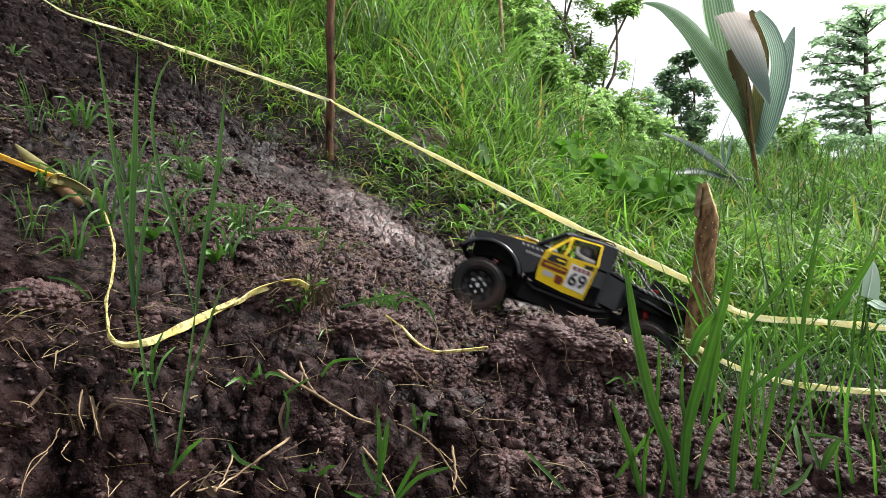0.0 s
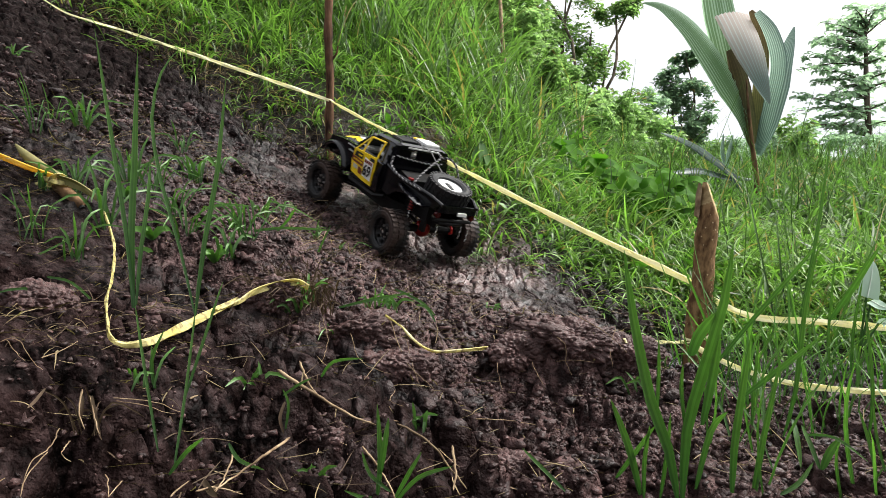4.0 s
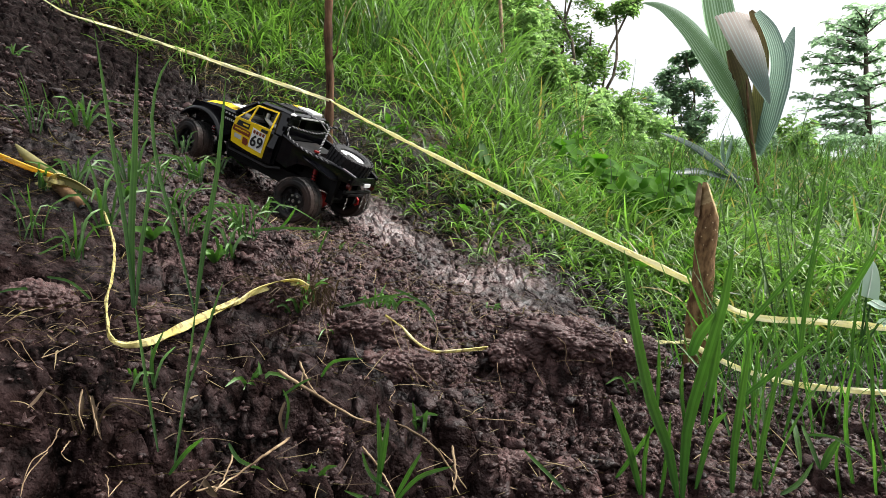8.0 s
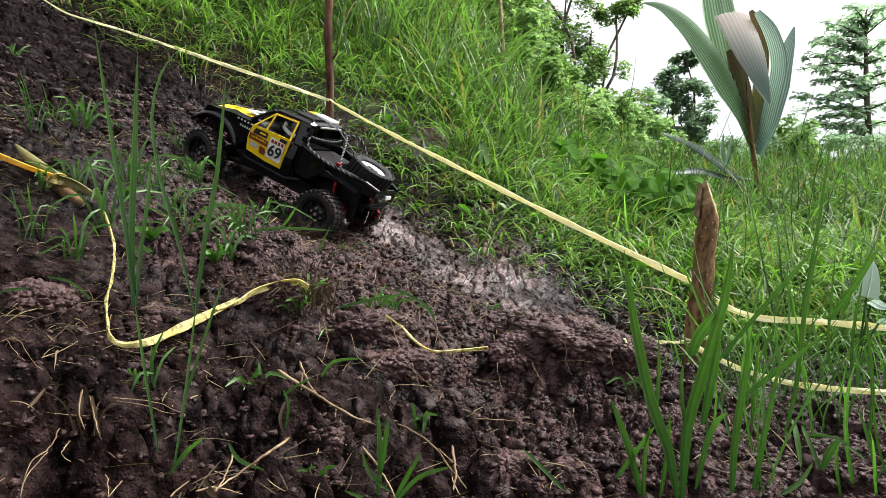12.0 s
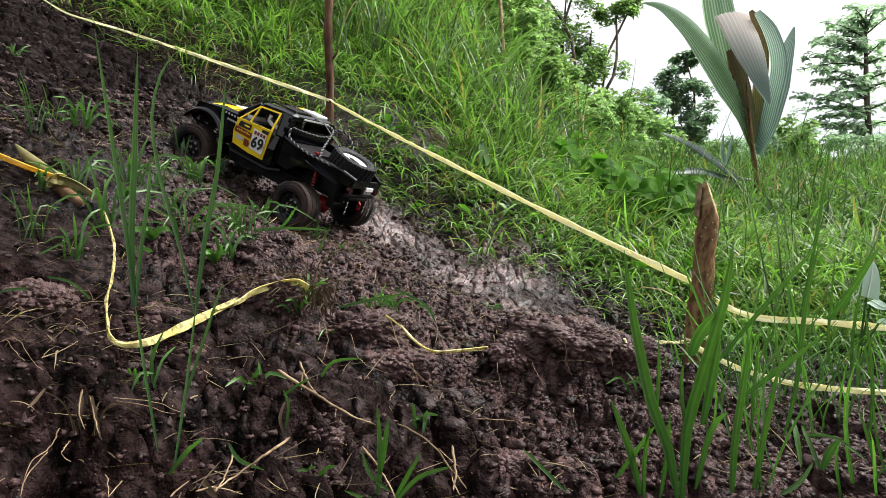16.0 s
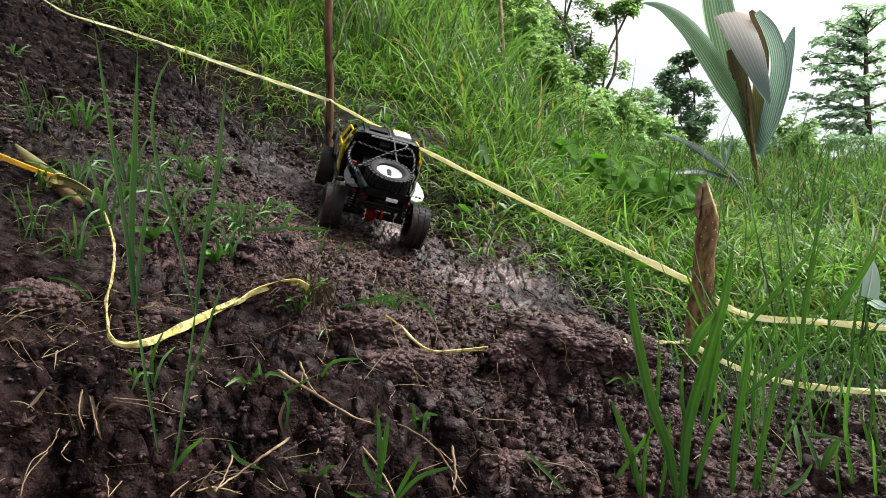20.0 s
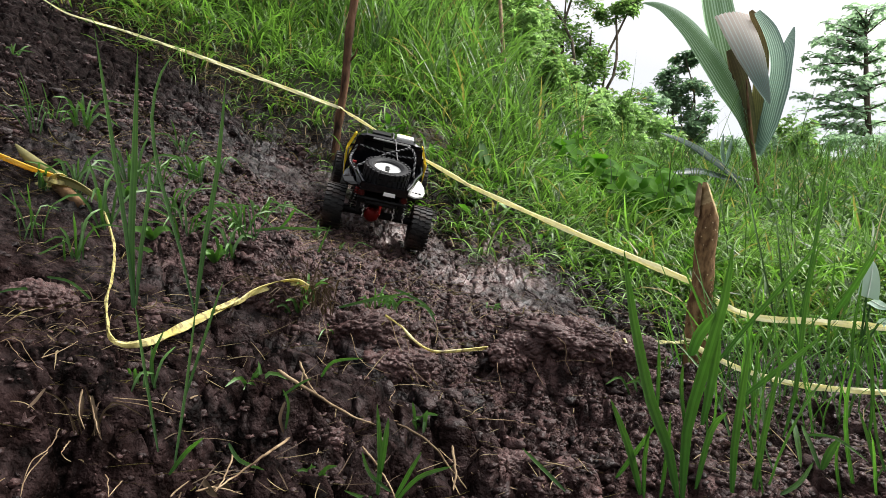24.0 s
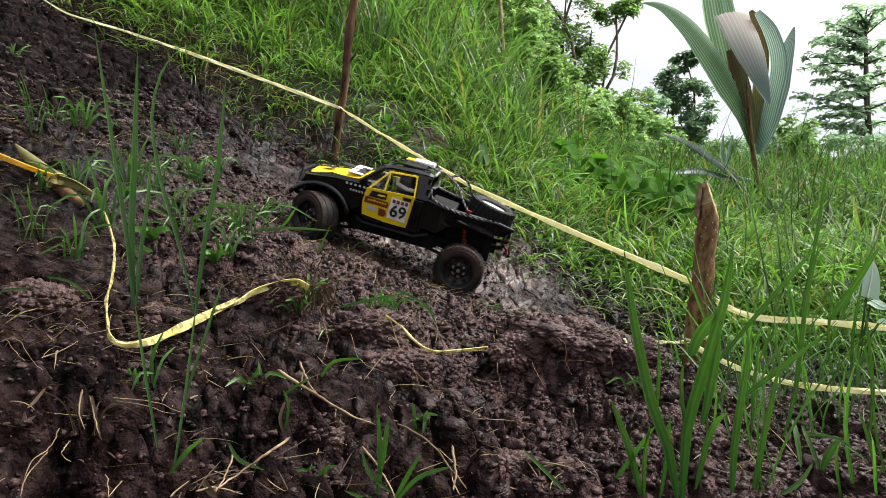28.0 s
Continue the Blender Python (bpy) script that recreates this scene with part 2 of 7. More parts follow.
def mud_material():
    """Wet mud: slick smeared faces that catch the sky, crumbly dull stretches, a slick wheel track."""
    k = Mat("wet_mud", 0.4, 0, 0.5)
    wet, grassy, loose = k.attr("wet"), k.attr("grassy"), k.attr("loose")
    n2, n3, n4 = k.noise(42, 6), k.noise(190, 4), k.noise(17, 5)
    dark, mid, pale, red = (0.0016, 0.0009, 0.0008), (0.0225, 0.0130, 0.0125), (0.085, 0.056, 0.054), (0.026, 0.0136, 0.0124)
    crumbly = k.math("MAXIMUM", k.math("MULTIPLY", k.ramp(n4, [(0.44, 0.0), (0.58, 1.0)]), 0.55), loose)
    col = k.mix(k.ramp(n2, [(0.44, 0.0), (0.66, 1.0)]), dark, mid)
    col = k.mix(k.math("MULTIPLY", crumbly, 0.4), col, red)
    col = k.mix(k.math("MULTIPLY", loose, 0.6), col, k.mix(k.ramp(n2, [(0.40, 0.0), (0.62, 1.0)]), (0.016, 0.0085, 0.0077), (0.150, 0.083, 0.077)))
    col = k.mix(k.ramp(n3, [(0.60, 0.0), (0.76, 0.35)]), col, pale)
    # darker, less red tone towards the left
    col = k.mix(k.math("MULTIPLY", k.attr("dark_left"), 0.85), col, k.mix(k.ramp(n2, [(0.35, 0.0), (0.68, 1.0)]), (0.0018, 0.0012, 0.0011), (0.013, 0.0085, 0.0080)))
    # the track's pale mud colour also carries some of its sky sheen
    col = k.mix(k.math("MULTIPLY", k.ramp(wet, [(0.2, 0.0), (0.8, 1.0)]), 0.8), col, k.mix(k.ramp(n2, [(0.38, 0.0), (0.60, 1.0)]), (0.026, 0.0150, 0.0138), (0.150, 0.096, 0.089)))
    # soil under grass is near black, standing in for shade between blades
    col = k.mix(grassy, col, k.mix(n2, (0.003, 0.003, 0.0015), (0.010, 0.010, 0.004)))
    k.color(col)
    slick = k.math("SUBTRACT", 1.0, crumbly)
    w = k.math("MAXIMUM", k.math("MULTIPLY", slick, k.math("MULTIPLY", k.attr("damp"), 0.5)), k.math("MAXIMUM", wet, k.math("MULTIPLY", loose, 0.35)))
    k.rough(k.math("ADD", k.ramp(w, [(0.0, 0.50), (0.3, 0.38), (0.6, 0.33), (0.9, 0.29)]), k.math("MULTIPLY", n2, 0.14)))
    gloss = k.ramp(k.math("ADD", k.math("MULTIPLY", w, 0.6), k.math("MULTIPLY", n2, 0.5)), [(0.27, 0.01), (0.46, 0.20), (0.8, 0.50)])
    gloss = k.mix(k.attr("damp"), k.mix(0.65, gloss, (0.02, 0.02, 0.02)), gloss)
    k.l.new(k.mix(grassy, gloss, (0.05, 0.05, 0.05)), k.b.inputs["Specular IOR Level"])
    soft = k.math("ADD", k.math("MULTIPLY", k.noise(48, 3), 0.5), k.math("MULTIPLY", k.noise(130, 3), 0.45))
    fine = k.math("MULTIPLY", mud_nodes(k, wet), k.math("MULTIPLY", k.math("ADD", 0.28, k.math("MULTIPLY", crumbly, 0.45)), k.math("SUBTRACT", 1.0, k.math("MULTIPLY", wet, 0.35))))
    k.bump(k.math("ADD", soft, fine), 1.0, 0.0060)
    return k.m


M_MUD = mud_material()


def clod_material():
    k = Mat("crumbled_mud", 0.5, 0, 0.2)
    r, n = k.island(), k.noise(30, 5)
    col = k.mix(k.math("POWER", r, 1.3), (0.0035, 0.0019, 0.0018), (0.098, 0.0540, 0.0500))
    col = k.mix(k.ramp(n, [(0.40, 0.0), (0.62, 0.7)]), col, (0.034, 0.0180, 0.0165))
    col = k.mix(k.ramp(k.noise(150, 4), [(0.4, 0.0), (0.7, 0.5)]), col, (0.008, 0.0045, 0.0038))
    k.color(col)
    k.rough(k.ramp(n, [(0.35, 0.28), (0.65, 0.52)]))
    k.bump(k.math("ADD", k.noise(300, 4), k.math("MULTIPLY", k.noise(110, 3), 1.2)), 0.8, 0.0030)
    return k.m


M_CLOD = clod_material()
PALE_THROUGH = (1.3, 1.35, 1.1)
# dark bases put the tufts' self-shade into the blade colour
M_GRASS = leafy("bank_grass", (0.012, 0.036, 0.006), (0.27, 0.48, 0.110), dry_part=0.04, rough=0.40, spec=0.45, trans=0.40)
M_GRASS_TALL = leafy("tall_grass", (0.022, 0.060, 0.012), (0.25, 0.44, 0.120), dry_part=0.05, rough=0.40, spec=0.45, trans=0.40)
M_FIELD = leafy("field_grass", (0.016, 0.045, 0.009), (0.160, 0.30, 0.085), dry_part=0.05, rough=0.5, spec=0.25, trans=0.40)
M_BLADE = leafy("fresh_blade", (0.040, 0.120, 0.030), (0.120, 0.27, 0.052), dry_part=0.0, trans=0.42, vary=0.5, spec=0.35, stripes=13, rib_tone=(0.72, 0.74, 0.72))
M_WEED = leafy("weed_leaf", (0.055, 0.16, 0.028), (0.15, 0.36, 0.045), dry_part=0.03, rough=0.5, spec=0.4)
M_STRAW = leafy("dry_straw", (0.26, 0.18, 0.10), (0.42, 0.32, 0.18), dry=(0.07, 0.04, 0.025), dry_part=0.4, trans=0.15, rough=0.75)
# tree leaf tones are paled to carry distance haze in the colour
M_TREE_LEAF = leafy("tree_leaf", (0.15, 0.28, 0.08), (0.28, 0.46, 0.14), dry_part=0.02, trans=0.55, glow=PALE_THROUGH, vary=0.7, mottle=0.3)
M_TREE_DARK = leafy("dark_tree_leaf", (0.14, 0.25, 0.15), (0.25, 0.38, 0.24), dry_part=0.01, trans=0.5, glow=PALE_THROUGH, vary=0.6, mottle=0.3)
M_TREE_FAR = leafy("hazed_tree_leaf", (0.24, 0.37, 0.24), (0.40, 0.55, 0.40), dry_part=0.0, trans=0.6, glow=PALE_THROUGH, vary=0.45, mottle=0.2)
M_PALM = leafy("palm_leaf", (0.36, 0.52, 0.34), (0.46, 0.62, 0.50), dry_part=0.0, trans=0.6, glow=PALE_THROUGH, stripes=75, rib_tone=(0.46, 0.56, 0.40), vary=0.15, mottle=0.15, rough=0.4)
# low leaves: darker copy of the palm leaf with shade in its colour
M_PALM_SHADED = leafy("shaded_palm_leaf", (0.06, 0.12, 0.10), (0.11, 0.19, 0.16), dry_part=0.0, trans=0.2, rough=0.35, glow=PALE_THROUGH, stripes=45)
M_PALM_DRY = leafy("withered_palm_leaf", (0.97, 0.93, 0.92), (0.26, 0.38, 0.37), dry_part=0.0, trans=0.62, rough=0.6, glow=(1, 1, 1), stripes=55, rib_tone=(0.84, 0.72, 0.68), vary=0.0, mottle=0.05)


def bark(name, c1, c2, scale=40, stretch=(1, 1, 0.12), dots=None):
    k = Mat(name, 0.8, 0, 0.12)
    n = k.noise(scale, 6, stretch)
    col = k.mix(k.ramp(n, [(0.35, 0.0), (0.65, 1.0)]), c1, c2)
    col = k.mix(k.ramp(k.noise(12, 4), [(0.5, 0.0), (0.72, 0.7)]), col, tuple(0.4 * v for v in c1))
    if dots:
        t = k.n.new("ShaderNodeTexVoronoi")
        t.inputs["Scale"].default_value = 110
        k.l.new(k.co, t.inputs["Vector"])
        col = k.mix(k.ramp(t.outputs["Distance"], [(0.10, 0.9), (0.17, 0.0)]), col, dots)
    k.color(col)
    k.bump(n, 0.6, 0.004)
    return k.m


M_HUSK = leafy("pale_husk", (0.36, 0.32, 0.13), (0.55, 0.49, 0.25), dry_part=0.0, trans=0.2, rough=0.7, stripes=25, mottle=0.4)
M_STAKE = bark("dark_stake_bark", (0.014, 0.007, 0.004), (0.150, 0.080, 0.046), 55, (1, 1, 0.22))
M_STUB = bark("green_brown_bark", (0.075, 0.040, 0.018), (0.250, 0.155, 0.075), 130, (1, 1, 0.45), (0.50, 0.40, 0.24))
M_CUT = bark("cut_wood", (0.22, 0.15, 0.07), (0.42, 0.32, 0.17), 90, (1, 0.2, 1))
M_TRUNK = bark("tree_bark", (0.06, 0.045, 0.035), (0.16, 0.13, 0.10), 20)
M_TWIG = bark("dry_twig", (0.13, 0.085, 0.050), (0.30, 0.22, 0.135), 60, (1, 1, 1))


def tape_material(name="yellow_tape", dirt=0.65, tone=1.0, low=(0.80, 0.71, 0.27), high=(0.90, 0.86, 0.54)):
    k = Mat(name, 0.45)
    n = k.noise(30, 5)
    col = k.mix(n, tuple(tone * v for v in low), tuple(tone * v for v in high))
    col = k.mix(k.ramp(k.noise(110, 5), [(0.75 - 0.3 * dirt, 0.0), (0.80 - 0.1 * dirt, dirt)]), col, (0.13, 0.085, 0.04))
    k.color(col)
    k.bump(k.noise(200, 3, (0.2, 1, 1)), 0.4, 0.002)
    tr = k.n.new("ShaderNodeBsdfTranslucent")
    k.l.new(col, tr.inputs[0])
    mx = k.n.new("ShaderNodeMixShader")
    mx.inputs[0].default_value = 0.4
    k.l.new(k.b.outputs[0], mx.inputs[1])
    k.l.new(tr.outputs[0], mx.inputs[2])
    k.l.new(mx.outputs[0], k.n["Material Output"].inputs[0])
    return k.m


M_TAPE = tape_material("yellow_tape", 0.45, 1.0, (0.88, 0.83, 0.46), (0.95, 0.93, 0.70))
M_TAPE_ORANGE = tape_material("orange_yellow_tape", 0.5, 1.0, (0.66, 0.40, 0.03), (0.84, 0.62, 0.12))
M_TAPE_DIRTY = tape_material("dirty_yellow_tape", 1.0, 0.85, (0.62, 0.52, 0.10), (0.88, 0.82, 0.42))
M_PALM_BLUE = leafy("blue_green_palm_leaf", (0.25, 0.38, 0.33), (0.42, 0.54, 0.53), dry_part=0.0, trans=0.45, glow=PALE_THROUGH, stripes=50, rib_tone=(0.45, 0.52, 0.50), vary=0.3, mottle=0.2)
M_PALM_OLIVE = leafy("browned_palm_leaf", (0.34, 0.38, 0.14), (0.22, 0.13, 0.09), dry_part=0.0, trans=0.45, rough=0.6, glow=(1.1, 1.0, 0.8), stripes=40)
M_PALM_STEM = bark("palm_stem", (0.06, 0.032, 0.018), (0.20, 0.12, 0.06), 60, (1, 1, 0.15))
M_BUSH = leafy("pale_bush_leaf", (0.20, 0.36, 0.13), (0.36, 0.54, 0.20), dry_part=0.0, trans=0.6, glow=PALE_THROUGH, vary=0.65, mottle=0.25)
M_TUFT = leafy("young_grass", (0.024, 0.070, 0.016), (0.115, 0.26, 0.055), dry_part=0.0, rough=0.4, spec=0.4, vary=0.3)
M_LAMP = plain("dark_red_lamp", (0.035, 0.003, 0.003), 0.25)
M_PALE_LEAF = leafy("pale_leaf", (0.30, 0.42, 0.33), (0.40, 0.54, 0.44), dry_part=0.0, trans=0.25, glow=PALE_THROUGH, vary=0.0, mottle=0.12)
M_RIB = plain("leaf_rib", (0.58, 0.66, 0.56), 0.5)
M_SHRUB = leafy("shrub_leaf", (0.045, 0.16, 0.014), (0.15, 0.38, 0.030), dry_part=0.02, rough=0.6, trans=0.45, mottle=0.4, spec=0.06)
M_BLACK = plain("black_body_plastic", (0.0022, 0.0023, 0.0034), 0.12, dirt=0.05, scale=40, spec=0.35, bump=0.03)
M_YELLOW = plain("yellow_film", (0.72, 0.50, 0.015), 0.35, var=0.1, dirt=0.18, scale=45)
M_WHITE = plain("white_film", (0.72, 0.72, 0.70), 0.4, var=0.08, dirt=0.15, scale=60)
M_DARKRED = plain("brown_red_film", (0.16, 0.035, 0.018), 0.4, dirt=0.1)
M_RED = plain("red_metal", (0.20, 0.008, 0.007), 0.3, 0.3, dirt=0.15)
M_RUBBER = plain("muddy_rubber", (0.008, 0.0075, 0.0075), 0.6, var=0.3, dirt=0.6, scale=45, bump=0.4, dist=0.002)
M_RUBBER_CLEAN = plain("black_rubber", (0.007, 0.007, 0.008), 0.65, var=0.3, dirt=0.12, scale=45, bump=0.3)
M_RIM = plain("black_rim", (0.006, 0.006, 0.007), 0.35, 0.0, dirt=0.3, scale=70)
M_STEEL = plain("dull_steel", (0.46, 0.45, 0.44), 0.32, 0.9, dirt=0.22)
M_CHASSIS = plain("black_chassis", (0.004, 0.0038, 0.004), 0.55, 0.0, dirt=0.18, spec=0.15)
M_GLASS = plain("smoked_windscreen", (0.06, 0.075, 0.09), 0.08, 0.0, var=0.3, scale=15, bump=0.02, dirt=0.12, spec=0.8)
M_GREY = plain("grey_interior", (0.42, 0.42, 0.40), 0.5, dirt=0.1)
M_ROPE_L = plain("pale_rope", (0.17, 0.165, 0.17), 0.8, dirt=0.3, scale=150, bump=0.5)
M_ROPE_D = plain("black_rope", (0.008, 0.008, 0.009), 0.8, scale=150, bump=0.5)
M_INK = plain("black_ink", (0.012, 0.012, 0.012), 0.5, var=0.1)

# ---- ground sheet ----
BARE = ((-0.088, 2.361, 0.14), (-0.023, 2.181, 0.045), (-0.464, 2.142, 0.08), (-0.307, 2.188, 0.06))


def bare_at(x, y):
    """1 in the torn, bare patches of the bank's face."""
    return np.clip(sum(1.5 * np.exp(-((x - cx) / r) ** 2 - ((y - cy + 0.03) / (1.5 * r)) ** 2) for cx, cy, r in BARE) * (0.75 + 1.2 * fbm(x, y, 0.08, 335, 2)), 0, 1)


def spread(lo, hi, step, near, far, grow=0.0):
    """Coordinates: small steps between lo and hi, growing steps out to near and far."""
    mid = [lo]
    while mid[-1] < hi:
        mid.append(mid[-1] + step * (1 + grow * (mid[-1] - lo)))
    left, right, s, v = [], [], step, lo
    while v > near:
        s *= 1.16
        v -= s
        left.append(v)
    s, v = mid[-1] - mid[-2], mid[-1]
    while v < far:
        s *= 1.16
        v += s
        right.append(v)
    return np.array(left[::-1] + mid + right)


def build_ground():
    xs, ys = spread(-1.50, 0.95, 0.0027, -400, 400), spread(0.52, 2.65, 0.0021, -120, 700, 0.6)
    X, Y = np.meshgrid(xs, ys)
    Z = surface(X, Y)
    verts = np.stack([X, Y, Z], -1).reshape(-1, 3)
    i = np.arange(len(ys) * len(xs)).reshape(len(ys), len(xs))
    faces = np.stack([i[:-1, :-1], i[:-1, 1:], i[1:, 1:], i[1:, :-1]], -1).reshape(-1, 4)
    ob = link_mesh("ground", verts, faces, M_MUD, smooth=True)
    tagged(ob, "dark wet churned mud slope with grass banks", "ground", kind="structure")
    q = Y - toe(X)
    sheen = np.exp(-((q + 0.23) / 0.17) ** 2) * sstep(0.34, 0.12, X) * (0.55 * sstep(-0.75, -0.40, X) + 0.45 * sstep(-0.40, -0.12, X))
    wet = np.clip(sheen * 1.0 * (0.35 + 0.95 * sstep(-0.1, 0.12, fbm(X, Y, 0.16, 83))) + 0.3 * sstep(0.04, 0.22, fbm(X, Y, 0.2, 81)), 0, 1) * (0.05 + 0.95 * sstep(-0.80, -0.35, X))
    dark_left = sstep(-0.45, -0.85, X + 0.35 * fbm(X, Y, 0.3, 87))
    damp = (0.10 + 0.90 * sstep(-0.95, -0.40, X)) * (0.12 + 0.88 * sstep(0.75, 1.15, Y + 0.25 * X))
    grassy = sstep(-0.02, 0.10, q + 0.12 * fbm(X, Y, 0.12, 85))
    # the added bank behind the camera gets the same near-black tone
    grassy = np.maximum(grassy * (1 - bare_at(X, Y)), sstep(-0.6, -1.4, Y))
    for name, v in (("wet", wet), ("damp", damp), ("dark_left", dark_left), ("grassy", grassy), ("loose", loose_at(X, Y) * (1 - grassy))):
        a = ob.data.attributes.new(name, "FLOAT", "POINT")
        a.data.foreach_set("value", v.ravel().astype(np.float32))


build_ground()


# ---- loose clods and crumbs ----
def ico(sub):
    bm = bmesh.new()
    bmesh.ops.create_icosphere(bm, subdivisions=sub, radius=1)
    v = np.array([p.co for p in bm.verts])
    f = np.array([[p.index for p in q.verts] for q in bm.faces])
    bm.free()
    return v, f


def scatter_solids(name, pts, sizes, sub, mat, label, category, seed, flat=0.75, rough=0.35):
    rng = np.random.RandomState(seed)
    v, f = ico(sub)
    n = len(pts)
    shape = 1 + rough * (rng.rand(n, len(v)) - 0.5)
    ax = rng.normal(size=(n, 3, 3))
    qm = np.linalg.qr(ax)[0]
    s = sizes[:, None, None] * (0.7 + 0.6 * rng.rand(n, 1, 3))
    w = np.einsum("nij,nkj->nki", qm, v[None] * shape[..., None] * s)
    w[..., 2] *= flat
    w += pts[:, None, :]
    faces = (f[None] + (np.arange(n) * len(v))[:, None, None]).reshape(-1, 3)
    return tagged(link_mesh(name, w.reshape(-1, 3), faces, mat), label, category, kind="stuff")


def mud_points(n, seed, lo=(-1.2, 0.55), hi=(0.95, 2.2), back=-0.02):
    rng = np.random.RandomState(seed)
    x, y = rng.uniform(lo[0], hi[0], n), rng.uniform(lo[1], hi[1], n)
    keep = (y < toe(x) + back) & (np.abs(x) < 0.66 * y + 0.1)
    return x[keep], y[keep], rng


def crumble(x, y):
    """How loose the mud lies: high on the berm and beside the track, low on the slick track."""
    loose = loose_at(x, y)
    return (0.05 + (0.25 + 0.35 * sstep(0.95, 1.3, y)) * sstep(0.0, 0.14, fbm(x, y, 0.2, 91)) + 0.95 * loose) * (1 - 0.75 * track(x, y) * (1 - loose))


def build_clods():
    for name, n, lo, more, power, sub, sink, rough, seed, label in (("mud_crumbs", 70000, 0.0016, 0.0050, 3, 1, 0.15, 1.1, 5, "loose crumbling dark brown mud crumbs"),
                                                                    ("mud_lumps", 12000, 0.0038, 0.0085, 3.0, 2, -0.35, 1.0, 8, "broken lumps of dark brown mud")):
        x, y, rng = mud_points(n, seed)
        fx, fy, _ = mud_points(n // 7, seed + 3, (-2.1, 1.5), (-0.5, 3.3))
        x, y = np.concatenate([x, fx]), np.concatenate([y, fy])
        keep = rng.rand(len(x)) < crumble(x, y)
        x, y = x[keep], y[keep]
        size = (lo + more * rng.rand(len(x)) ** power) * (1 + 0.5 * sstep(1.4, 2.6, y))
        scatter_solids(name, np.stack([x, y, surface(x, y) + sink * size], 1), size, sub, M_CLOD, label, "mud crumbs" if sub == 1 else "mud lumps", seed + 1, 0.7, rough)


build_clods()


def build_big_clods():
    """Torn clods of the berm, with undercut sides."""
    v, f = ico(6)
    for i, (x, y, dz, rx, ry, rz, turn) in enumerate(((0.205, 1.150, -0.020, 0.095, 0.070, 0.046, 8), (0.115, 1.130, -0.024, 0.055, 0.050, 0.036, 40), (0.290, 1.130, -0.018, 0.052, 0.046, 0.036, -20), (-0.145, 1.100, -0.040, 0.095, 0.070, 0.044, -8),
                                                      (-0.055, 1.060, -0.030, 0.055, 0.050, 0.034, 25), (-0.250, 1.090, -0.030, 0.055, 0.055, 0.036, 10), (0.045, 1.085, -0.026, 0.048, 0.042, 0.030, 60), (-0.380, 0.960, -0.026, 0.045, 0.040, 0.028, 15),
                                                      (-0.150, 0.870, -0.022, 0.048, 0.042, 0.028, 75), (0.080, 0.900, -0.020, 0.046, 0.040, 0.028, 33), (-0.470, 0.860, -0.020, 0.050, 0.042, 0.030, -30), (0.010, 0.760, -0.018, 0.038, 0.034, 0.022, 12))):
        shift = Vector((3.1 * i, 1.7 * i, 0.9 * i))
        m = Matrix.Rotation(radians(turn), 3, "Z")
        out = []
        for p in v:
            d = Vector(p)
            q = Vector((d.x * rx, d.y * ry, d.z * rz))
            big = noise.noise(q * 16 + shift) * 0.35 + noise.noise(q * 38 + shift) * 0.22
            near = noise.voronoi(q * 85 + shift)[0]
            tiny = noise.voronoi(q * 190 + shift)[0]
            joint = min(near[1] - near[0], 0.35) * 0.30 + min(tiny[1] - tiny[0], 0.35) * 0.14
            out.append(m @ (q * (0.80 + big + joint)) + Vector((0, 0, -0.15 * rz * d.z * d.z)))
        ob = link_mesh("mud_clod", np.array(out), f, M_CLOD, smooth=False)
        ob.location = spot(x, y, dz + 0.35 * rz)
        tagged(ob, "large torn clod of dark wet mud" if rx > 0.08 else "torn clod of dark wet mud", "mud clod", "clods of the berm")


build_big_clods()

# ---- the radio controlled truck: x forward, y to its left, z up, origin between the axles at hub height ----
R_TYRE, HALF_BASE, TRACK = 0.0505, 0.155, 0.098


def box(bm, lo, hi, bevel=0.0):
    r = bmesh.ops.create_cube(bm, size=1)
    vs = r["verts"]
    for v in vs:
        v.co = Vector(((lo[i] + hi[i]) / 2 + v.co[i] * (hi[i] - lo[i]) for i in range(3)))
    if bevel:
        es = list({e for v in vs for e in v.link_edges})
        bmesh.ops.bevel(bm, geom=es, offset=bevel, segments=2, affect="EDGES", profile=0.7)
    return vs


def boxes(*items, bevel=0.0015):
    bm = bmesh.new()
    for lo, hi in items:
        box(bm, lo, hi, bevel)
    return bm


def tube_arrays(pts, radii, sides=8, cap=True):
    pts = [Vector(p) for p in pts]
    if isinstance(radii, (int, float)):
        radii = [radii] * len(pts)
    verts, faces, side = [], [], None
    for i, p in enumerate(pts):
        d = (pts[min(i + 1, len(pts) - 1)] - pts[max(i - 1, 0)]).normalized()
        if side is None:
            side = d.orthogonal().normalized()
        side = (side - d * side.dot(d)).normalized()
        up = d.cross(side)
        for k in range(sides):
            a = 2 * math.pi * k / sides
            verts.append(p + (side * math.cos(a) + up * math.sin(a)) * radii[i])
    for i in range(len(pts) - 1):
        for k in range(sides):
            a, b = i * sides + k, i * sides + (k + 1) % sides
            faces.append((a, b, b + sides, a + sides))
    if cap:
        faces.append(tuple(range(sides))[::-1])
        faces.append(tuple(range(len(verts) - sides, len(verts))))
    return verts, faces


def add_tube(bm, pts, radii, sides=8):
    v, f = tube_arrays(pts, radii, sides)
    bv = [bm.verts.new(p) for p in v]
    for q in f:
        bm.faces.new([bv[i] for i in q])


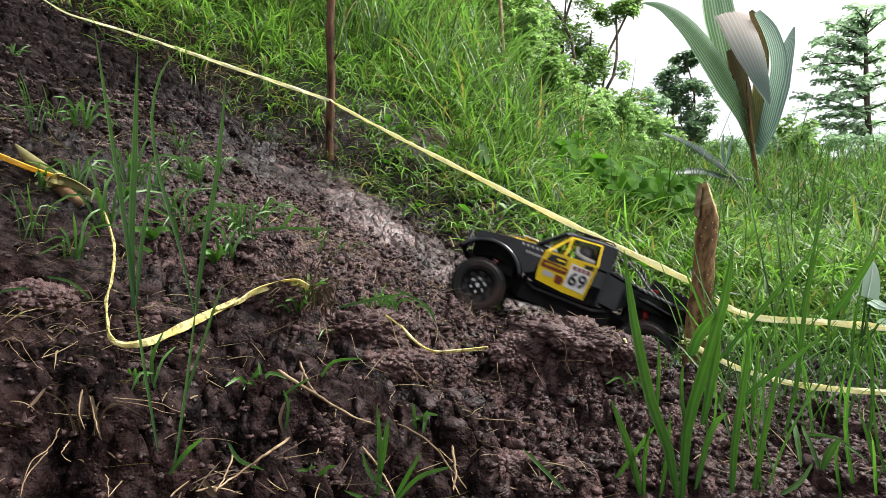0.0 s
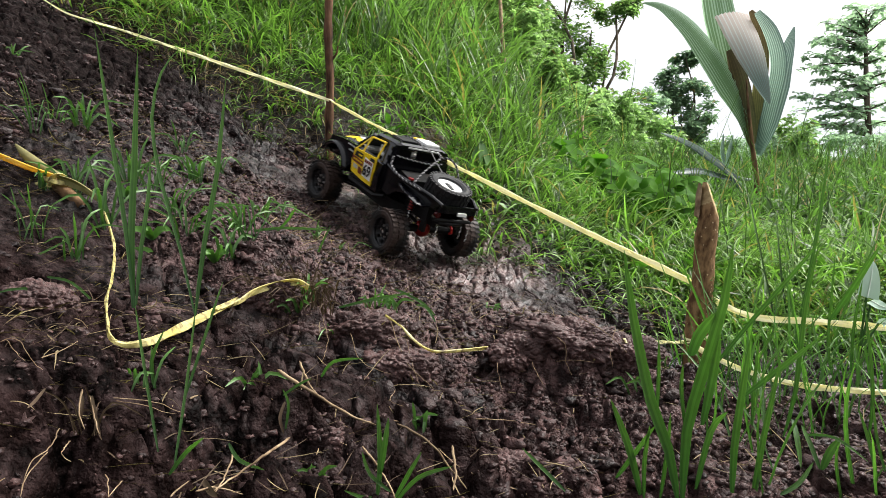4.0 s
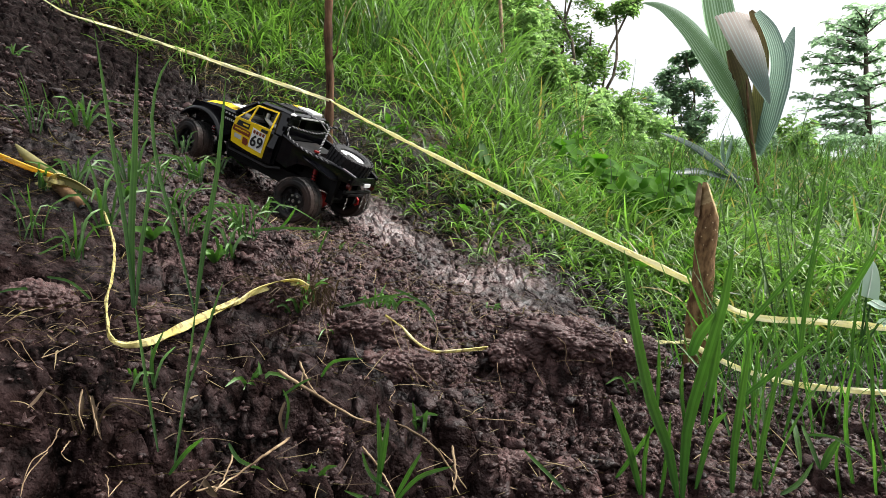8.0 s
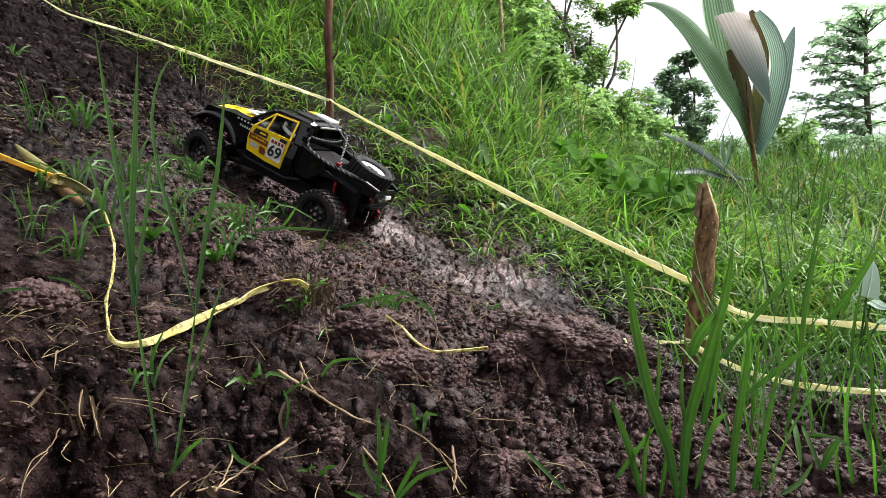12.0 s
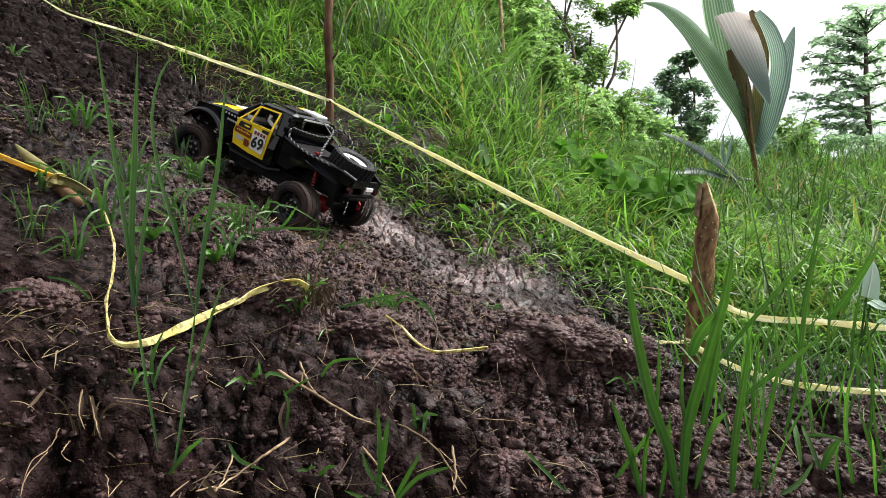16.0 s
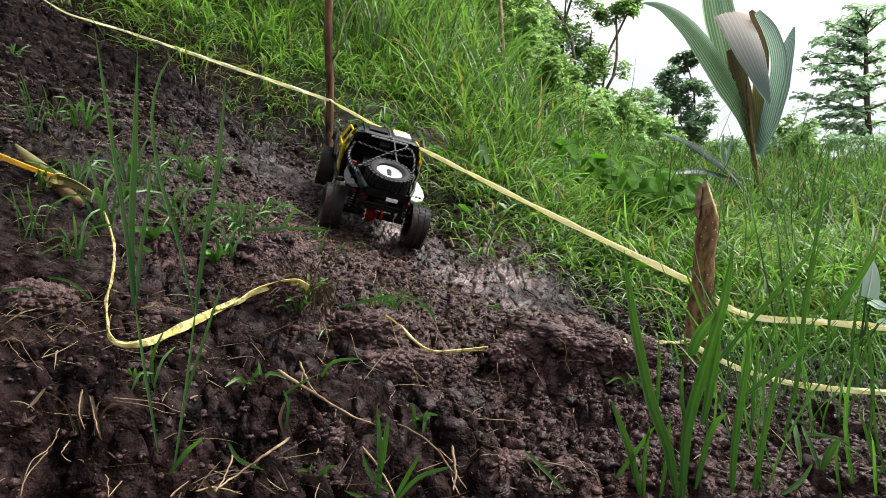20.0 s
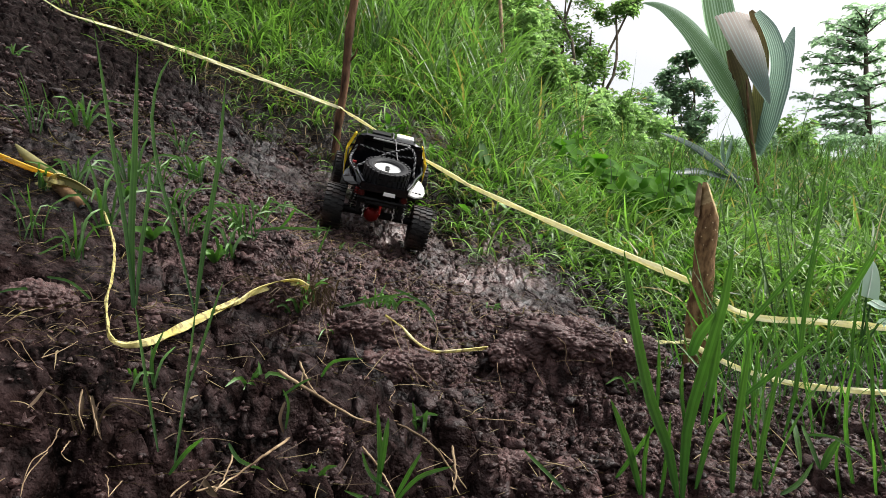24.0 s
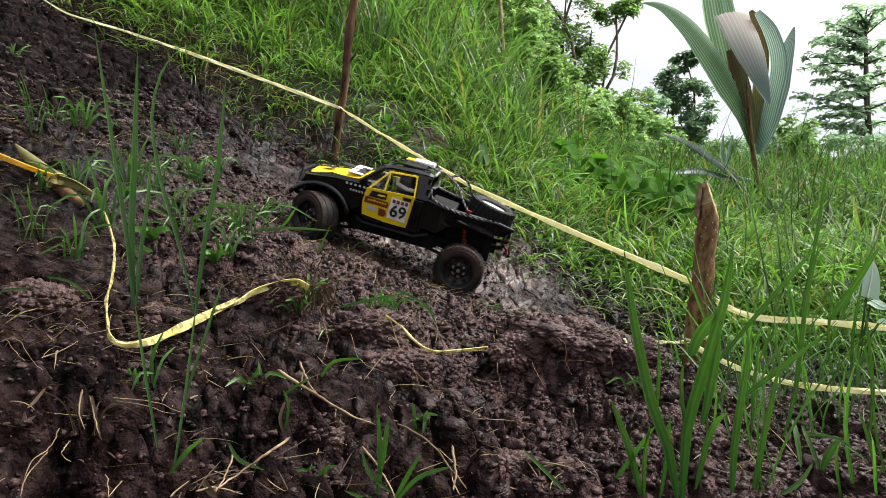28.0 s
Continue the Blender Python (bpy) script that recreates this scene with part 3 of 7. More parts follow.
def tubes(*paths, r=0.003, sides=8):
    bm = bmesh.new()
    for p in paths:
        add_tube(bm, p, r, sides)
    return bm


def prism(outline, y0, y1, lean=None):
    """A slab from an outline of (x, z); lean(z) moves it in y."""
    bm = bmesh.new()
    lean = lean or (lambda z: 0.0)
    a = [bm.verts.new((x, y0 + lean(z), z)) for x, z in outline]
    b = [bm.verts.new((x, y1 + lean(z), z)) for x, z in outline]
    bm.faces.new(a)
    bm.faces.new(b[::-1])
    n = len(outline)
    for i in range(n):
        bm.faces.new((a[i], b[i], b[(i + 1) % n], a[(i + 1) % n]))
    return bm


def ring_prism(outer, inner, y0, y1, lean):
    """A frame: outline with a hole of as many corners."""
    bm = bmesh.new()
    rows = [[bm.verts.new((x, y + lean(z), z)) for x, z in ol] for y in (y0, y1) for ol in (outer, inner)]
    n = len(outer)
    for i in range(n):
        j = (i + 1) % n
        bm.faces.new((rows[0][i], rows[0][j], rows[1][j], rows[1][i]))
        bm.faces.new((rows[2][i], rows[3][i], rows[3][j], rows[2][j]))
        bm.faces.new((rows[0][i], rows[2][i], rows[2][j], rows[0][j]))
        bm.faces.new((rows[1][i], rows[1][j], rows[3][j], rows[3][i]))
    return bm


def loft(sections):
    """A skin over sections of equal corner counts, closed at both ends."""
    bm = bmesh.new()
    rows = [[bm.verts.new(p) for p in s] for s in sections]
    n = len(rows[0])
    for a, b in zip(rows, rows[1:]):
        for i in range(n):
            bm.faces.new((a[i], a[(i + 1) % n], b[(i + 1) % n], b[i]))
    bm.faces.new(rows[0][::-1])
    bm.faces.new(rows[-1])
    return bm


def lathe(profile, n=40):
    """Spun about y from (radius, y) pairs, closed."""
    bm = bmesh.new()
    rows = [[bm.verts.new((r * math.cos(2 * math.pi * k / n), y, r * math.sin(2 * math.pi * k / n))) for k in range(n)] for r, y in profile]
    for a, b in zip(rows, rows[1:] + rows[:1]):
        for k in range(n):
            bm.faces.new((a[k], a[(k + 1) % n], b[(k + 1) % n], b[k]))
    return bm


def tyre_mesh():
    bm = lathe([(0.031, -0.019), (0.036, -0.0215), (0.043, -0.0215), (0.047, -0.018), (0.048, 0.0), (0.047, 0.018), (0.043, 0.0215), (0.036, 0.0215), (0.031, 0.019), (0.029, 0.0)], 44)
    for k in range(28):
        a = 2 * math.pi * (k + 0.5) / 28
        for y0, y1, off in ((-0.021, -0.008, 0.0), (0.008, 0.021, 0.5), (-0.007, 0.006, 0.25)):
            vs = box(bm, (-0.0034, y0, 0.0455), (0.0034, y1, R_TYRE))
            m = Matrix.Rotation(a + off * 2 * math.pi / 28, 4, "Y")
            for v in vs:
                v.co = m @ v.co
    return bm


def rim_mesh(face):
    """Dish with six round holes' bosses; face is the side that looks outwards."""
    bm = lathe([(0.0305, -0.019), (0.0325, -0.019), (0.0325, 0.019), (0.0305, 0.019), (0.0285, 0.016), (0.0285, -0.016)], 36)
    disc = lathe([(0.004, 0.010 * face), (0.018, 0.006 * face), (0.0288, 0.012 * face), (0.0288, 0.007 * face), (0.018, 0.001 * face), (0.004, 0.004 * face)], 36)
    me = bpy.data.meshes.new("tmp")
    disc.to_mesh(me)
    disc.free()
    bm.from_mesh(me)
    bpy.data.meshes.remove(me)
    for k in range(8):
        a = 2 * math.pi * k / 8
        c = Vector((0.0225 * math.cos(a), 0.009 * face, 0.0225 * math.sin(a)))
        add_tube(bm, [c - Vector((0, 0.004 * face, 0)), c + Vector((0, 0.004 * face, 0))], 0.0042, 10)
    return bm


def bolts_mesh(face):
    bm = bmesh.new()
    for k in range(6):
        a = 2 * math.pi * (k + 0.5) / 6
        c = Vector((0.0125 * math.cos(a), 0.007 * face, 0.0125 * math.sin(a)))
        add_tube(bm, [c, c + Vector((0, 0.004 * face, 0))], 0.0028, 6)
    add_tube(bm, [(0, 0.004 * face, 0), (0, 0.014 * face, 0)], 0.0042, 6)
    return bm


def braid(name, pts, r, parent):
    """A rope of two twisted strands along a smooth line."""
    pts = [Vector(p) for p in pts]
    fine = []
    for i in range(len(pts) - 1):
        p0, p1, p2, p3 = pts[max(i - 1, 0)], pts[i], pts[i + 1], pts[min(i + 2, len(pts) - 1)]
        for k in range(10):
            t = k / 10
            fine.append(0.5 * (2 * p1 + (p2 - p0) * t + (2 * p0 - 5 * p1 + 4 * p2 - p3) * t * t + (3 * p1 - p0 - 3 * p2 + p3) * t ** 3))
    fine.append(pts[-1])
    rope = None
    for strand, (mat, label) in enumerate(((M_ROPE_L, "pale rope strand"), (M_ROPE_D, "black rope strand"))):
        path, run = [], 0.0
        for i, p in enumerate(fine):
            d = (fine[min(i + 1, len(fine) - 1)] - fine[max(i - 1, 0)]).normalized()
            if i:
                run += (p - fine[i - 1]).length
            s = Vector((0, 0, 1)).cross(d).normalized() if abs(d.z) < 0.95 else Vector((0, 1, 0))
            a = run / 0.0062 * math.pi + strand * math.pi
            path.append(p + (s * math.cos(a) + d.cross(s) * math.sin(a)) * r * 0.55)
        ob = part(name if strand == 0 else "strand", tubes(path, r=r * 0.62, sides=6), mat, parent if strand == 0 else rope, label, True)
        rope = rope or ob
    return rope


def text_mesh(body, size, mat, parent, place, name):
    """Lettering in relief, from the built-in font, turned into a mesh."""
    cu = bpy.data.curves.new(name, "FONT")
    cu.body, cu.size, cu.extrude, cu.offset, cu.align_x, cu.align_y = body, size, 0.0004, size * 0.022, "CENTER", "CENTER"
    tmp = new(name, cu)
    me = bpy.data.meshes.new_from_object(tmp.evaluated_get(bpy.context.evaluated_depsgraph_get()))
    bpy.data.objects.remove(tmp)
    me.materials.clear()
    me.materials.append(mat)
    ob = new(name, me)
    ob.parent, ob.matrix_basis = parent, place
    return ob


def tumble(z, y=0.094):
    """How far the cab's side stands out at height z."""
    return -0.42 * max(0.0, z - 0.110) - 0.13 * max(0.0, 0.085 - z)


def build_truck():
    car = thing("toy_truck", "black and yellow radio controlled crawler truck splashed with mud", "toy truck")
    # hull: nose and cab tub
    half = lambda x, w, zl, zt: [(x, -w, zl), (x, -w - 0.004, (zl + zt) / 2), (x, -w, zt - 0.006), (x, -w + 0.008, zt), (x, w - 0.008, zt), (x, w, zt - 0.006), (x, w + 0.004, (zl + zt) / 2), (x, w, zl)]
    part("nose", loft([half(0.1943, 0.066, 0.058, 0.090), half(0.1922, 0.072, 0.050, 0.096), half(0.150, 0.074, 0.060, 0.105), half(0.085, 0.078, 0.050, 0.110), half(0.060, 0.084, 0.040, 0.112)]), M_BLACK, car)
    part("cab_tub", loft([half(0.062, 0.088, 0.038, 0.108), half(0.0, 0.089, 0.036, 0.107), half(-0.052, 0.088, 0.038, 0.108)]), M_BLACK, car)
    # bonnet, yellow with a pale and black graphic
    hood = part("bonnet", loft([[(x, -w, z - 0.004), (x, -w, z), (x, -w * 0.5, z + 0.005), (x, w * 0.5, z + 0.005), (x, w, z), (x, w, z - 0.004)] for x, w, z in ((0.1950, 0.050, 0.0925), (0.190, 0.056, 0.0965), (0.130, 0.063, 0.1055), (0.078, 0.069, 0.1125))]), M_YELLOW, car, "yellow bonnet")
    for lo, hi, m, lab in (((0.085, -0.045, 0.1165), (0.115, 0.060, 0.1185), M_WHITE, "white patch"), ((0.083, -0.02, 0.1175), (0.100, 0.045, 0.1195), M_INK, "black patch"), ((0.120, -0.060, 0.1115), (0.150, -0.028, 0.1135), M_INK, "black patch"), ((0.150, 0.012, 0.1105), (0.172, 0.032, 0.1115), M_INK, "black mark")):
        part("graphic", boxes((lo, hi), bevel=0.0008), m, hood, lab)
    # grille and lamps
    part("grille", boxes(*[((0.1938, -0.045 + 0.0001, 0.060 + 0.007 * k), (0.196, 0.045, 0.063 + 0.007 * k)) for k in range(5)], bevel=0.0005), M_CHASSIS, car)
    for s in (-1, 1):
        bm = bmesh.new()
        add_tube(bm, [(0.1933, s * 0.054, 0.078), (0.1966, s * 0.054, 0.078)], 0.009, 16)
        part("headlight", bm, M_WHITE, car, "round clear headlight")
    # flared arches over the wheels
    for s in (-1, 1):
        for cx, r, a0, a1 in ((HALF_BASE, 0.064, 28, 168),):
            bm = bmesh.new()
            prev = None
            for k in range(15):
                a = radians(a0 + (a1 - a0) * k / 14)
                c, sn = math.cos(a), math.sin(a)
                q = [bm.verts.new((cx + (r + dr) * c, s * y, 0.024 + (r + dr) * sn * 0.92)) for dr, y in ((0, 0.070), (0.006, 0.070), (0.008, 0.094), (0.001, 0.101), (-0.002, 0.098))]
                if prev:
                    for i in range(5):
                        bm.faces.new((prev[i], prev[(i + 1) % 5], q[(i + 1) % 5], q[i]))
                else:
                    bm.faces.new(q)
                prev = q
            bm.faces.new(prev[::-1])
            part("wheel_arch", bm, M_BLACK, car, "", True)
    for s in (-1, 1):
        arc = [(HALF_BASE + 0.064 * math.cos(radians(a)), 0.024 + 0.060 * math.sin(radians(a))) for a in (160, 140, 120, 100, 80, 60, 45, 35)]
        part("wing", prism([(0.088, 0.050), (0.070, 0.060), (0.066, 0.107), (0.130, 0.104), (0.191, 0.096), (0.1966, 0.080), (0.1976, 0.060)] + arc[::-1], s * 0.070, s * 0.090), M_BLACK, car)
    # windscreen, pillars and roof
    part("windscreen", loft([[(0.080, -0.070, 0.112), (0.080, 0.070, 0.112), (0.074, 0.070, 0.110), (0.074, -0.070, 0.110)], [(0.042, -0.062, 0.1445), (0.042, 0.062, 0.1445), (0.037, 0.062, 0.1455), (0.037, -0.062, 0.1455)]]), M_GLASS, car, "dark glossy windscreen")
    part("roof", loft([[(x, -w, z - 0.006), (x, -w, z - 0.002), (x, -w + 0.01, z + 0.003), (x, w - 0.01, z + 0.003), (x, w, z - 0.002), (x, w, z - 0.006)] for x, w, z in ((0.044, 0.062, 0.1465), (0.030, 0.068, 0.1515), (-0.02, 0.070, 0.1550), (-0.050, 0.069, 0.1555), (-0.058, 0.066, 0.152))]), M_BLACK, car)
    for s in (-1, 1):
        part("pillar", tubes([(0.084, s * 0.076, 0.108), (0.040, s * 0.067, 0.1465)], r=0.0042), M_BLACK, car)
        part("pillar", loft([[(-0.036, s * 0.087, 0.106), (-0.036, s * 0.081, 0.106), (-0.058, s * 0.081, 0.106), (-0.058, s * 0.087, 0.106)], [(-0.030, s * 0.074, 0.152), (-0.030, s * 0.066, 0.152), (-0.056, s * 0.066, 0.152), (-0.056, s * 0.074, 0.152)]]), M_BLACK, car)
    # rear of the cab: lower wall and window frame
    part("cab_back", boxes(((-0.058, -0.084, 0.040), (-0.052, 0.084, 0.128)), bevel=0.001), M_BLACK, car)
    part("rear_window_frame", boxes(((-0.058, -0.070, 0.147), (-0.052, 0.070, 0.153)), ((-0.057, -0.078, 0.126), (-0.051, -0.060, 0.148)), ((-0.057, 0.060, 0.126), (-0.051, 0.078, 0.148)), bevel=0.001), M_BLACK, car)
    # roof load: a flat pack with a yellow and white wrapper, a strip and low rails
    part("roof_pack", boxes(((-0.046, -0.054, 0.158), (-0.002, -0.014, 0.1645)), bevel=0.0025), M_WHITE, car, "flat white pack on the roof")
    part("roof_pack", boxes(((-0.006, -0.050, 0.158), (0.016, -0.018, 0.1625)), bevel=0.002), M_YELLOW, car, "flat yellow pack on the roof")
    part("roof_pack", boxes(((-0.036, 0.000, 0.158), (0.010, 0.044, 0.161)), bevel=0.0012), M_CHASSIS, car, "flat black pack on the roof")
    part("roof_strip", boxes(((-0.0605, -0.046, 0.1495), (-0.0575, 0.040, 0.1530)), bevel=0.0008), M_GREY, car, "pale grey strip along the roof edge")
    for s in (-1, 1):
        part("roof_rail", tubes([(-0.052, s * 0.057, 0.156), (-0.046, s * 0.057, 0.162), (0.020, s * 0.055, 0.160), (0.032, s * 0.054, 0.153)], r=0.0016), M_CHASSIS, car)
    braid("rope", [(-0.056, -0.004, 0.157), (-0.020, -0.006, 0.1605), (0.030, -0.004, 0.1570), (0.075, 0.006, 0.1240), (0.120, 0.012, 0.1170), (0.185, 0.014, 0.1060)], 0.0020, car)
    # doors: yellow skin, window frame with a quarter light
    for s in (1, -1):
        y0, y1 = (0.0935, 0.0965)
        lean = lambda z: tumble(z)
        skin = [(0.0625, 0.0475), (0.0665, 0.074), (0.0630, 0.103), (-0.0345, 0.108), (-0.0325, 0.078), (-0.0295, 0.0425), (0.012, 0.0425)]
        door = part("door", prism([(x, z) for x, z in skin], s * y0, s * y1, lambda z: s * lean(z)), M_YELLOW, car, "yellow door with stickers")
        outer = [(0.0630, 0.101), (0.0275, 0.1445), (-0.0295, 0.1490), (-0.0345, 0.1065)]
        inner = [(0.0555, 0.1045), (0.0262, 0.1415), (-0.0272, 0.1460), (-0.0318, 0.1095)]
        part("window_frame", ring_prism(outer, inner, s * (y0 + 0.0005), s * (y1 + 0.0005), lambda z: s * lean(z)), M_YELLOW, door)
        part("window_bar", prism([(0.0290, 0.106), (0.0270, 0.143), (0.0238, 0.143), (0.0258, 0.106)], s * (y0 + 0.0008), s * (y1 + 0.0008), lambda z: s * lean(z)), M_YELLOW, door)
        yy = s * 0.0972
        flat = lambda z: s * tumble(z)
        part("sticker", prism([(0.052, 0.100), (0.020, 0.101), (0.020, 0.089), (0.056, 0.088)], yy, yy + s * 0.0006, flat), M_INK, door, "black sticker")
        part("sticker", prism([(0.038, 0.0965), (0.023, 0.097), (0.023, 0.0935), (0.038, 0.0930)], yy + s * 0.0006, yy + s * 0.0012, flat), M_YELLOW, door, "yellow mark")
        part("sticker", prism([(0.062, 0.087), (0.014, 0.085), (0.014, 0.073), (0.063, 0.074)], yy, yy + s * 0.0006, flat), M_DARKRED, door, "brown-red sticker")
        for k in range(7):
            x = 0.056 - 0.0058 * k
            part("sticker", prism([(x, 0.0815 + 0.001 * (k % 3)), (x - 0.0036, 0.0825), (x - 0.0040, 0.0795), (x - 0.0005, 0.0785)], yy + s * 0.0006, yy + s * 0.0012, flat), M_YELLOW, door, "small yellow mark")
        part("sticker", prism([(0.055, 0.070), (0.035, 0.069), (0.035, 0.060), (0.055, 0.060)], yy, yy + s * 0.0006, flat), M_GREY, door, "small pale sticker")
        part("sticker", prism([(0.031, 0.069), (0.018, 0.068), (0.014, 0.060), (0.018, 0.053), (0.030, 0.054)], yy, yy + s * 0.0006, flat), M_DARKRED, door, "round brown sticker")
        part("door_handle", prism([(-0.012, 0.1035), (-0.029, 0.1042), (-0.029, 0.0972), (-0.012, 0.0970)], yy, yy + s * 0.001, flat), M_INK, door, "black handle recess")
        plate = part("number_panel", prism([(0.010, 0.098), (-0.0275, 0.095), (-0.0255, 0.052), (0.012, 0.054)], yy, yy + s * 0.0008, flat), M_WHITE, door, "white number panel")
        for k in range(4):
            x = 0.0065 - 0.0085 * k
            part("bar", prism([(x, 0.0945), (x - 0.006, 0.094), (x - 0.006, 0.087), (x, 0.0875)], yy + s * 0.0008, yy + s * 0.0014, flat), M_DARKRED, plate, "red mark")
        turn = Matrix.Rotation(radians(90), 4, "X")
        face = Matrix.Translation((-0.0085, yy + s * 0.0013 + s * -0.0012, 0.070)) @ (Matrix.Rotation(math.pi, 4, "Z") if s > 0 else Matrix.Identity(4)) @ turn
        text_mesh("69", 0.0335, M_INK, plate, face, "race_number")
    # lettering strips on the wing, too small to read
    for s in (1, -1):
        for k in range(5):
            x = 0.110 - 0.009 * k
            part("bar", boxes(((x - 0.0065, s * 0.0903 - 0.0005, 0.0985), (x - 0.002, s * 0.0903 + 0.0005, 0.1025)), bevel=0.0004), M_GREY, car, "pale mark on the wing")
        for k in range(6):
            x = 0.098 - 0.006 * k
            part("bar", boxes(((x - 0.0042, s * 0.0903 - 0.0005, 0.087), (x - 0.001, s * 0.0903 + 0.0005, 0.0915)), bevel=0.0004), M_GREY, car, "pale mark on the wing")
    # inside: dash, seats, pale bars standing for a driver's arms
    part("dashboard", boxes(((0.045, -0.075, 0.095), (0.070, 0.075, 0.114)), bevel=0.004), M_GREY, car, "grey dashboard")
    for s in (-1, 1):
        part("seat_back", boxes(((-0.040, s * 0.040 - 0.028, 0.100), (-0.022, s * 0.040 + 0.028, 0.142)), bevel=0.006), M_CHASSIS, car)
        part("arm_bar", tubes([(0.012, s * 0.058, 0.132), (0.010, s * 0.062, 0.120), (-0.010, s * 0.068, 0.1150), (-0.026, s * 0.067, 0.1150)], r=0.0045), M_GREY, car, "pale grey bar standing for a driver's arm")
    part("driver_figure", loft([[(-0.006 + r * math.cos(a), 0.036 + r * math.sin(a), z) for a in [2 * math.pi * k / 14 for k in range(14)]] for r, z in ((0.016, 0.098), (0.020, 0.112), (0.011, 0.1165), (0.0145, 0.121), (0.0165, 0.129), (0.0140, 0.137), (0.007, 0.1415))]), M_ROPE_L, car, "plain grey seated figure", True)
    part("steering_wheel", tubes([(0.030 + 0.004 * math.sin(a), 0.038 + 0.013 * math.cos(a), 0.122 + 0.012 * math.sin(a)) for a in [2 * math.pi * k / 14 for k in range(15)]], r=0.0018), M_INK, car)
    # open bed: floor, low sides, flared tail, tail lamps
    for s in (-1, 1):
        bed = [(-0.056, 0.050, 0.104), (-0.090, 0.046, 0.098), (-0.110, 0.064, 0.0967), (-0.150, 0.072, 0.094), (-0.200, 0.066, 0.093), (-0.228, 0.074, 0.088), (-0.236, 0.082, 0.086)]
        inset = lambda x: 0.20 * max(0.0, -0.090 - x)
        part("bed_side", loft([[(x, s * (0.074 - inset(x)), lo), (x, s * (0.081 - inset(x)), lo), (x, s * (0.081 - inset(x)), hi), (x, s * (0.074 - inset(x)), hi)] for x, lo, hi in bed]), M_BLACK, car)
        part("bed_rail", tubes([(-0.056, s * 0.080, 0.108), (-0.10, s * 0.082, 0.100), (-0.16, s * 0.066, 0.096), (-0.21, s * 0.057, 0.093), (-0.240, s * 0.046, 0.085)], r=0.004), M_BLACK, car)
        part("tail_lamp", tubes([(-0.228, s * 0.046, 0.062), (-0.236, s * 0.046, 0.062)], r=0.0068, sides=14), M_LAMP, car, "dark red tail lamp")
    part("bed_floor", loft([[(x, -w, 0.068), (x, w, 0.068), (x, w, 0.074), (x, -w, 0.074)] for x, w in ((-0.056, 0.075), (-0.095, 0.075), (-0.228, 0.049))]), M_BLACK, car)
    part("tailgate", boxes(((-0.238, -0.050, 0.068), (-0.231, 0.050, 0.086)), bevel=0.002), M_BLACK, car)
    for s, m, lab in ((-1, M_GREY, "pale grey rear mudguard"), (1, M_BLACK, "glossy black rear mudguard")):
        guard = part("mudguard", loft([[(x, s * y0, z + 0.003), (x - 0.001, s * y1, z - 0.001), (x - 0.001, s * y1, z - 0.004), (x, s * y0, z - 0.001)] for x, y0, y1, z in ((-0.120, 0.078, 0.084, 0.086), (-0.150, 0.070, 0.090, 0.082), (-0.180, 0.064, 0.091, 0.077), (-0.199, 0.056, 0.085, 0.072), (-0.205, 0.050, 0.070, 0.069))]), m, car, lab)
        if s < 0:
            for k in range(3):
                part("bar", boxes(((-0.196, -0.066 - 0.008 * k, 0.0715), (-0.190, -0.061 - 0.008 * k, 0.0760)), bevel=0.0004), M_INK, guard, "black mark")
    # ropes from the roof and pillars to the bed
    braid("rope", [(-0.060, 0.073, 0.128), (-0.068, 0.079, 0.112), (-0.095, 0.083, 0.104), (-0.125, 0.080, 0.098), (-0.153, 0.073, 0.096), (-0.183, 0.064, 0.094)], 0.0026, car)
    braid("rope", [(-0.062, 0.066, 0.130), (-0.063, 0.030, 0.126), (-0.064, -0.02, 0.123), (-0.062, -0.062, 0.126)], 0.0023, car)
    braid("rope", [(-0.058, -0.046, 0.150), (-0.084, -0.036, 0.146), (-0.108, 0.000, 0.134), (-0.130, 0.040, 0.112), (-0.148, 0.064, 0.099)], 0.0026, car)
    braid("rope", [(-0.084, -0.036, 0.146), (-0.104, -0.048, 0.152), (-0.124, -0.058, 0.138), (-0.140, -0.060, 0.112), (-0.150, -0.062, 0.098)], 0.0026, car)
    part("chain", tubes([(-0.056, -0.010, 0.1570), (-0.074, -0.012, 0.1545), (-0.100, -0.016, 0.1380), (-0.126, -0.022, 0.1220), (-0.146, -0.026, 0.1180)], r=0.0012, sides=6), M_ROPE_L, car, "thin steel chain over the bed")
    part("buckle", boxes(((-0.150, 0.068, 0.103), (-0.140, 0.077, 0.108)), bevel=0.002), M_RED, car, "red buckle")
    part("bed_load", loft([[(-0.062, -0.05, 0.074), (-0.062, 0.05, 0.074), (-0.062, 0.045, 0.100), (-0.062, -0.045, 0.100)], [(-0.115, -0.055, 0.074), (-0.115, 0.055, 0.074), (-0.115, 0.05, 0.094), (-0.115, -0.05, 0.094)]]), M_CHASSIS, car, "black box in the bed")
    # spare wheel, lying tilted over the tail
    tilt = Matrix.Translation((-0.1852, 0.0, 0.0995)) @ Matrix.Rotation(radians(-11), 4, "Y") @ Matrix.Rotation(radians(90), 4, "X")
    spare = part("spare_wheel", rim_mesh(1), M_RIM, car, "spare wheel lying over the tail")
    spare.matrix_basis = tilt
    part("tyre", tyre_mesh(), M_RUBBER_CLEAN, spare, "knobbly black tyre")
    part("rim_cover", lathe([(0.0005, 0.0125), (0.027, 0.0135), (0.030, 0.0165), (0.030, 0.012), (0.0005, 0.010)], 32), M_WHITE, spare, "white rim cover", True)
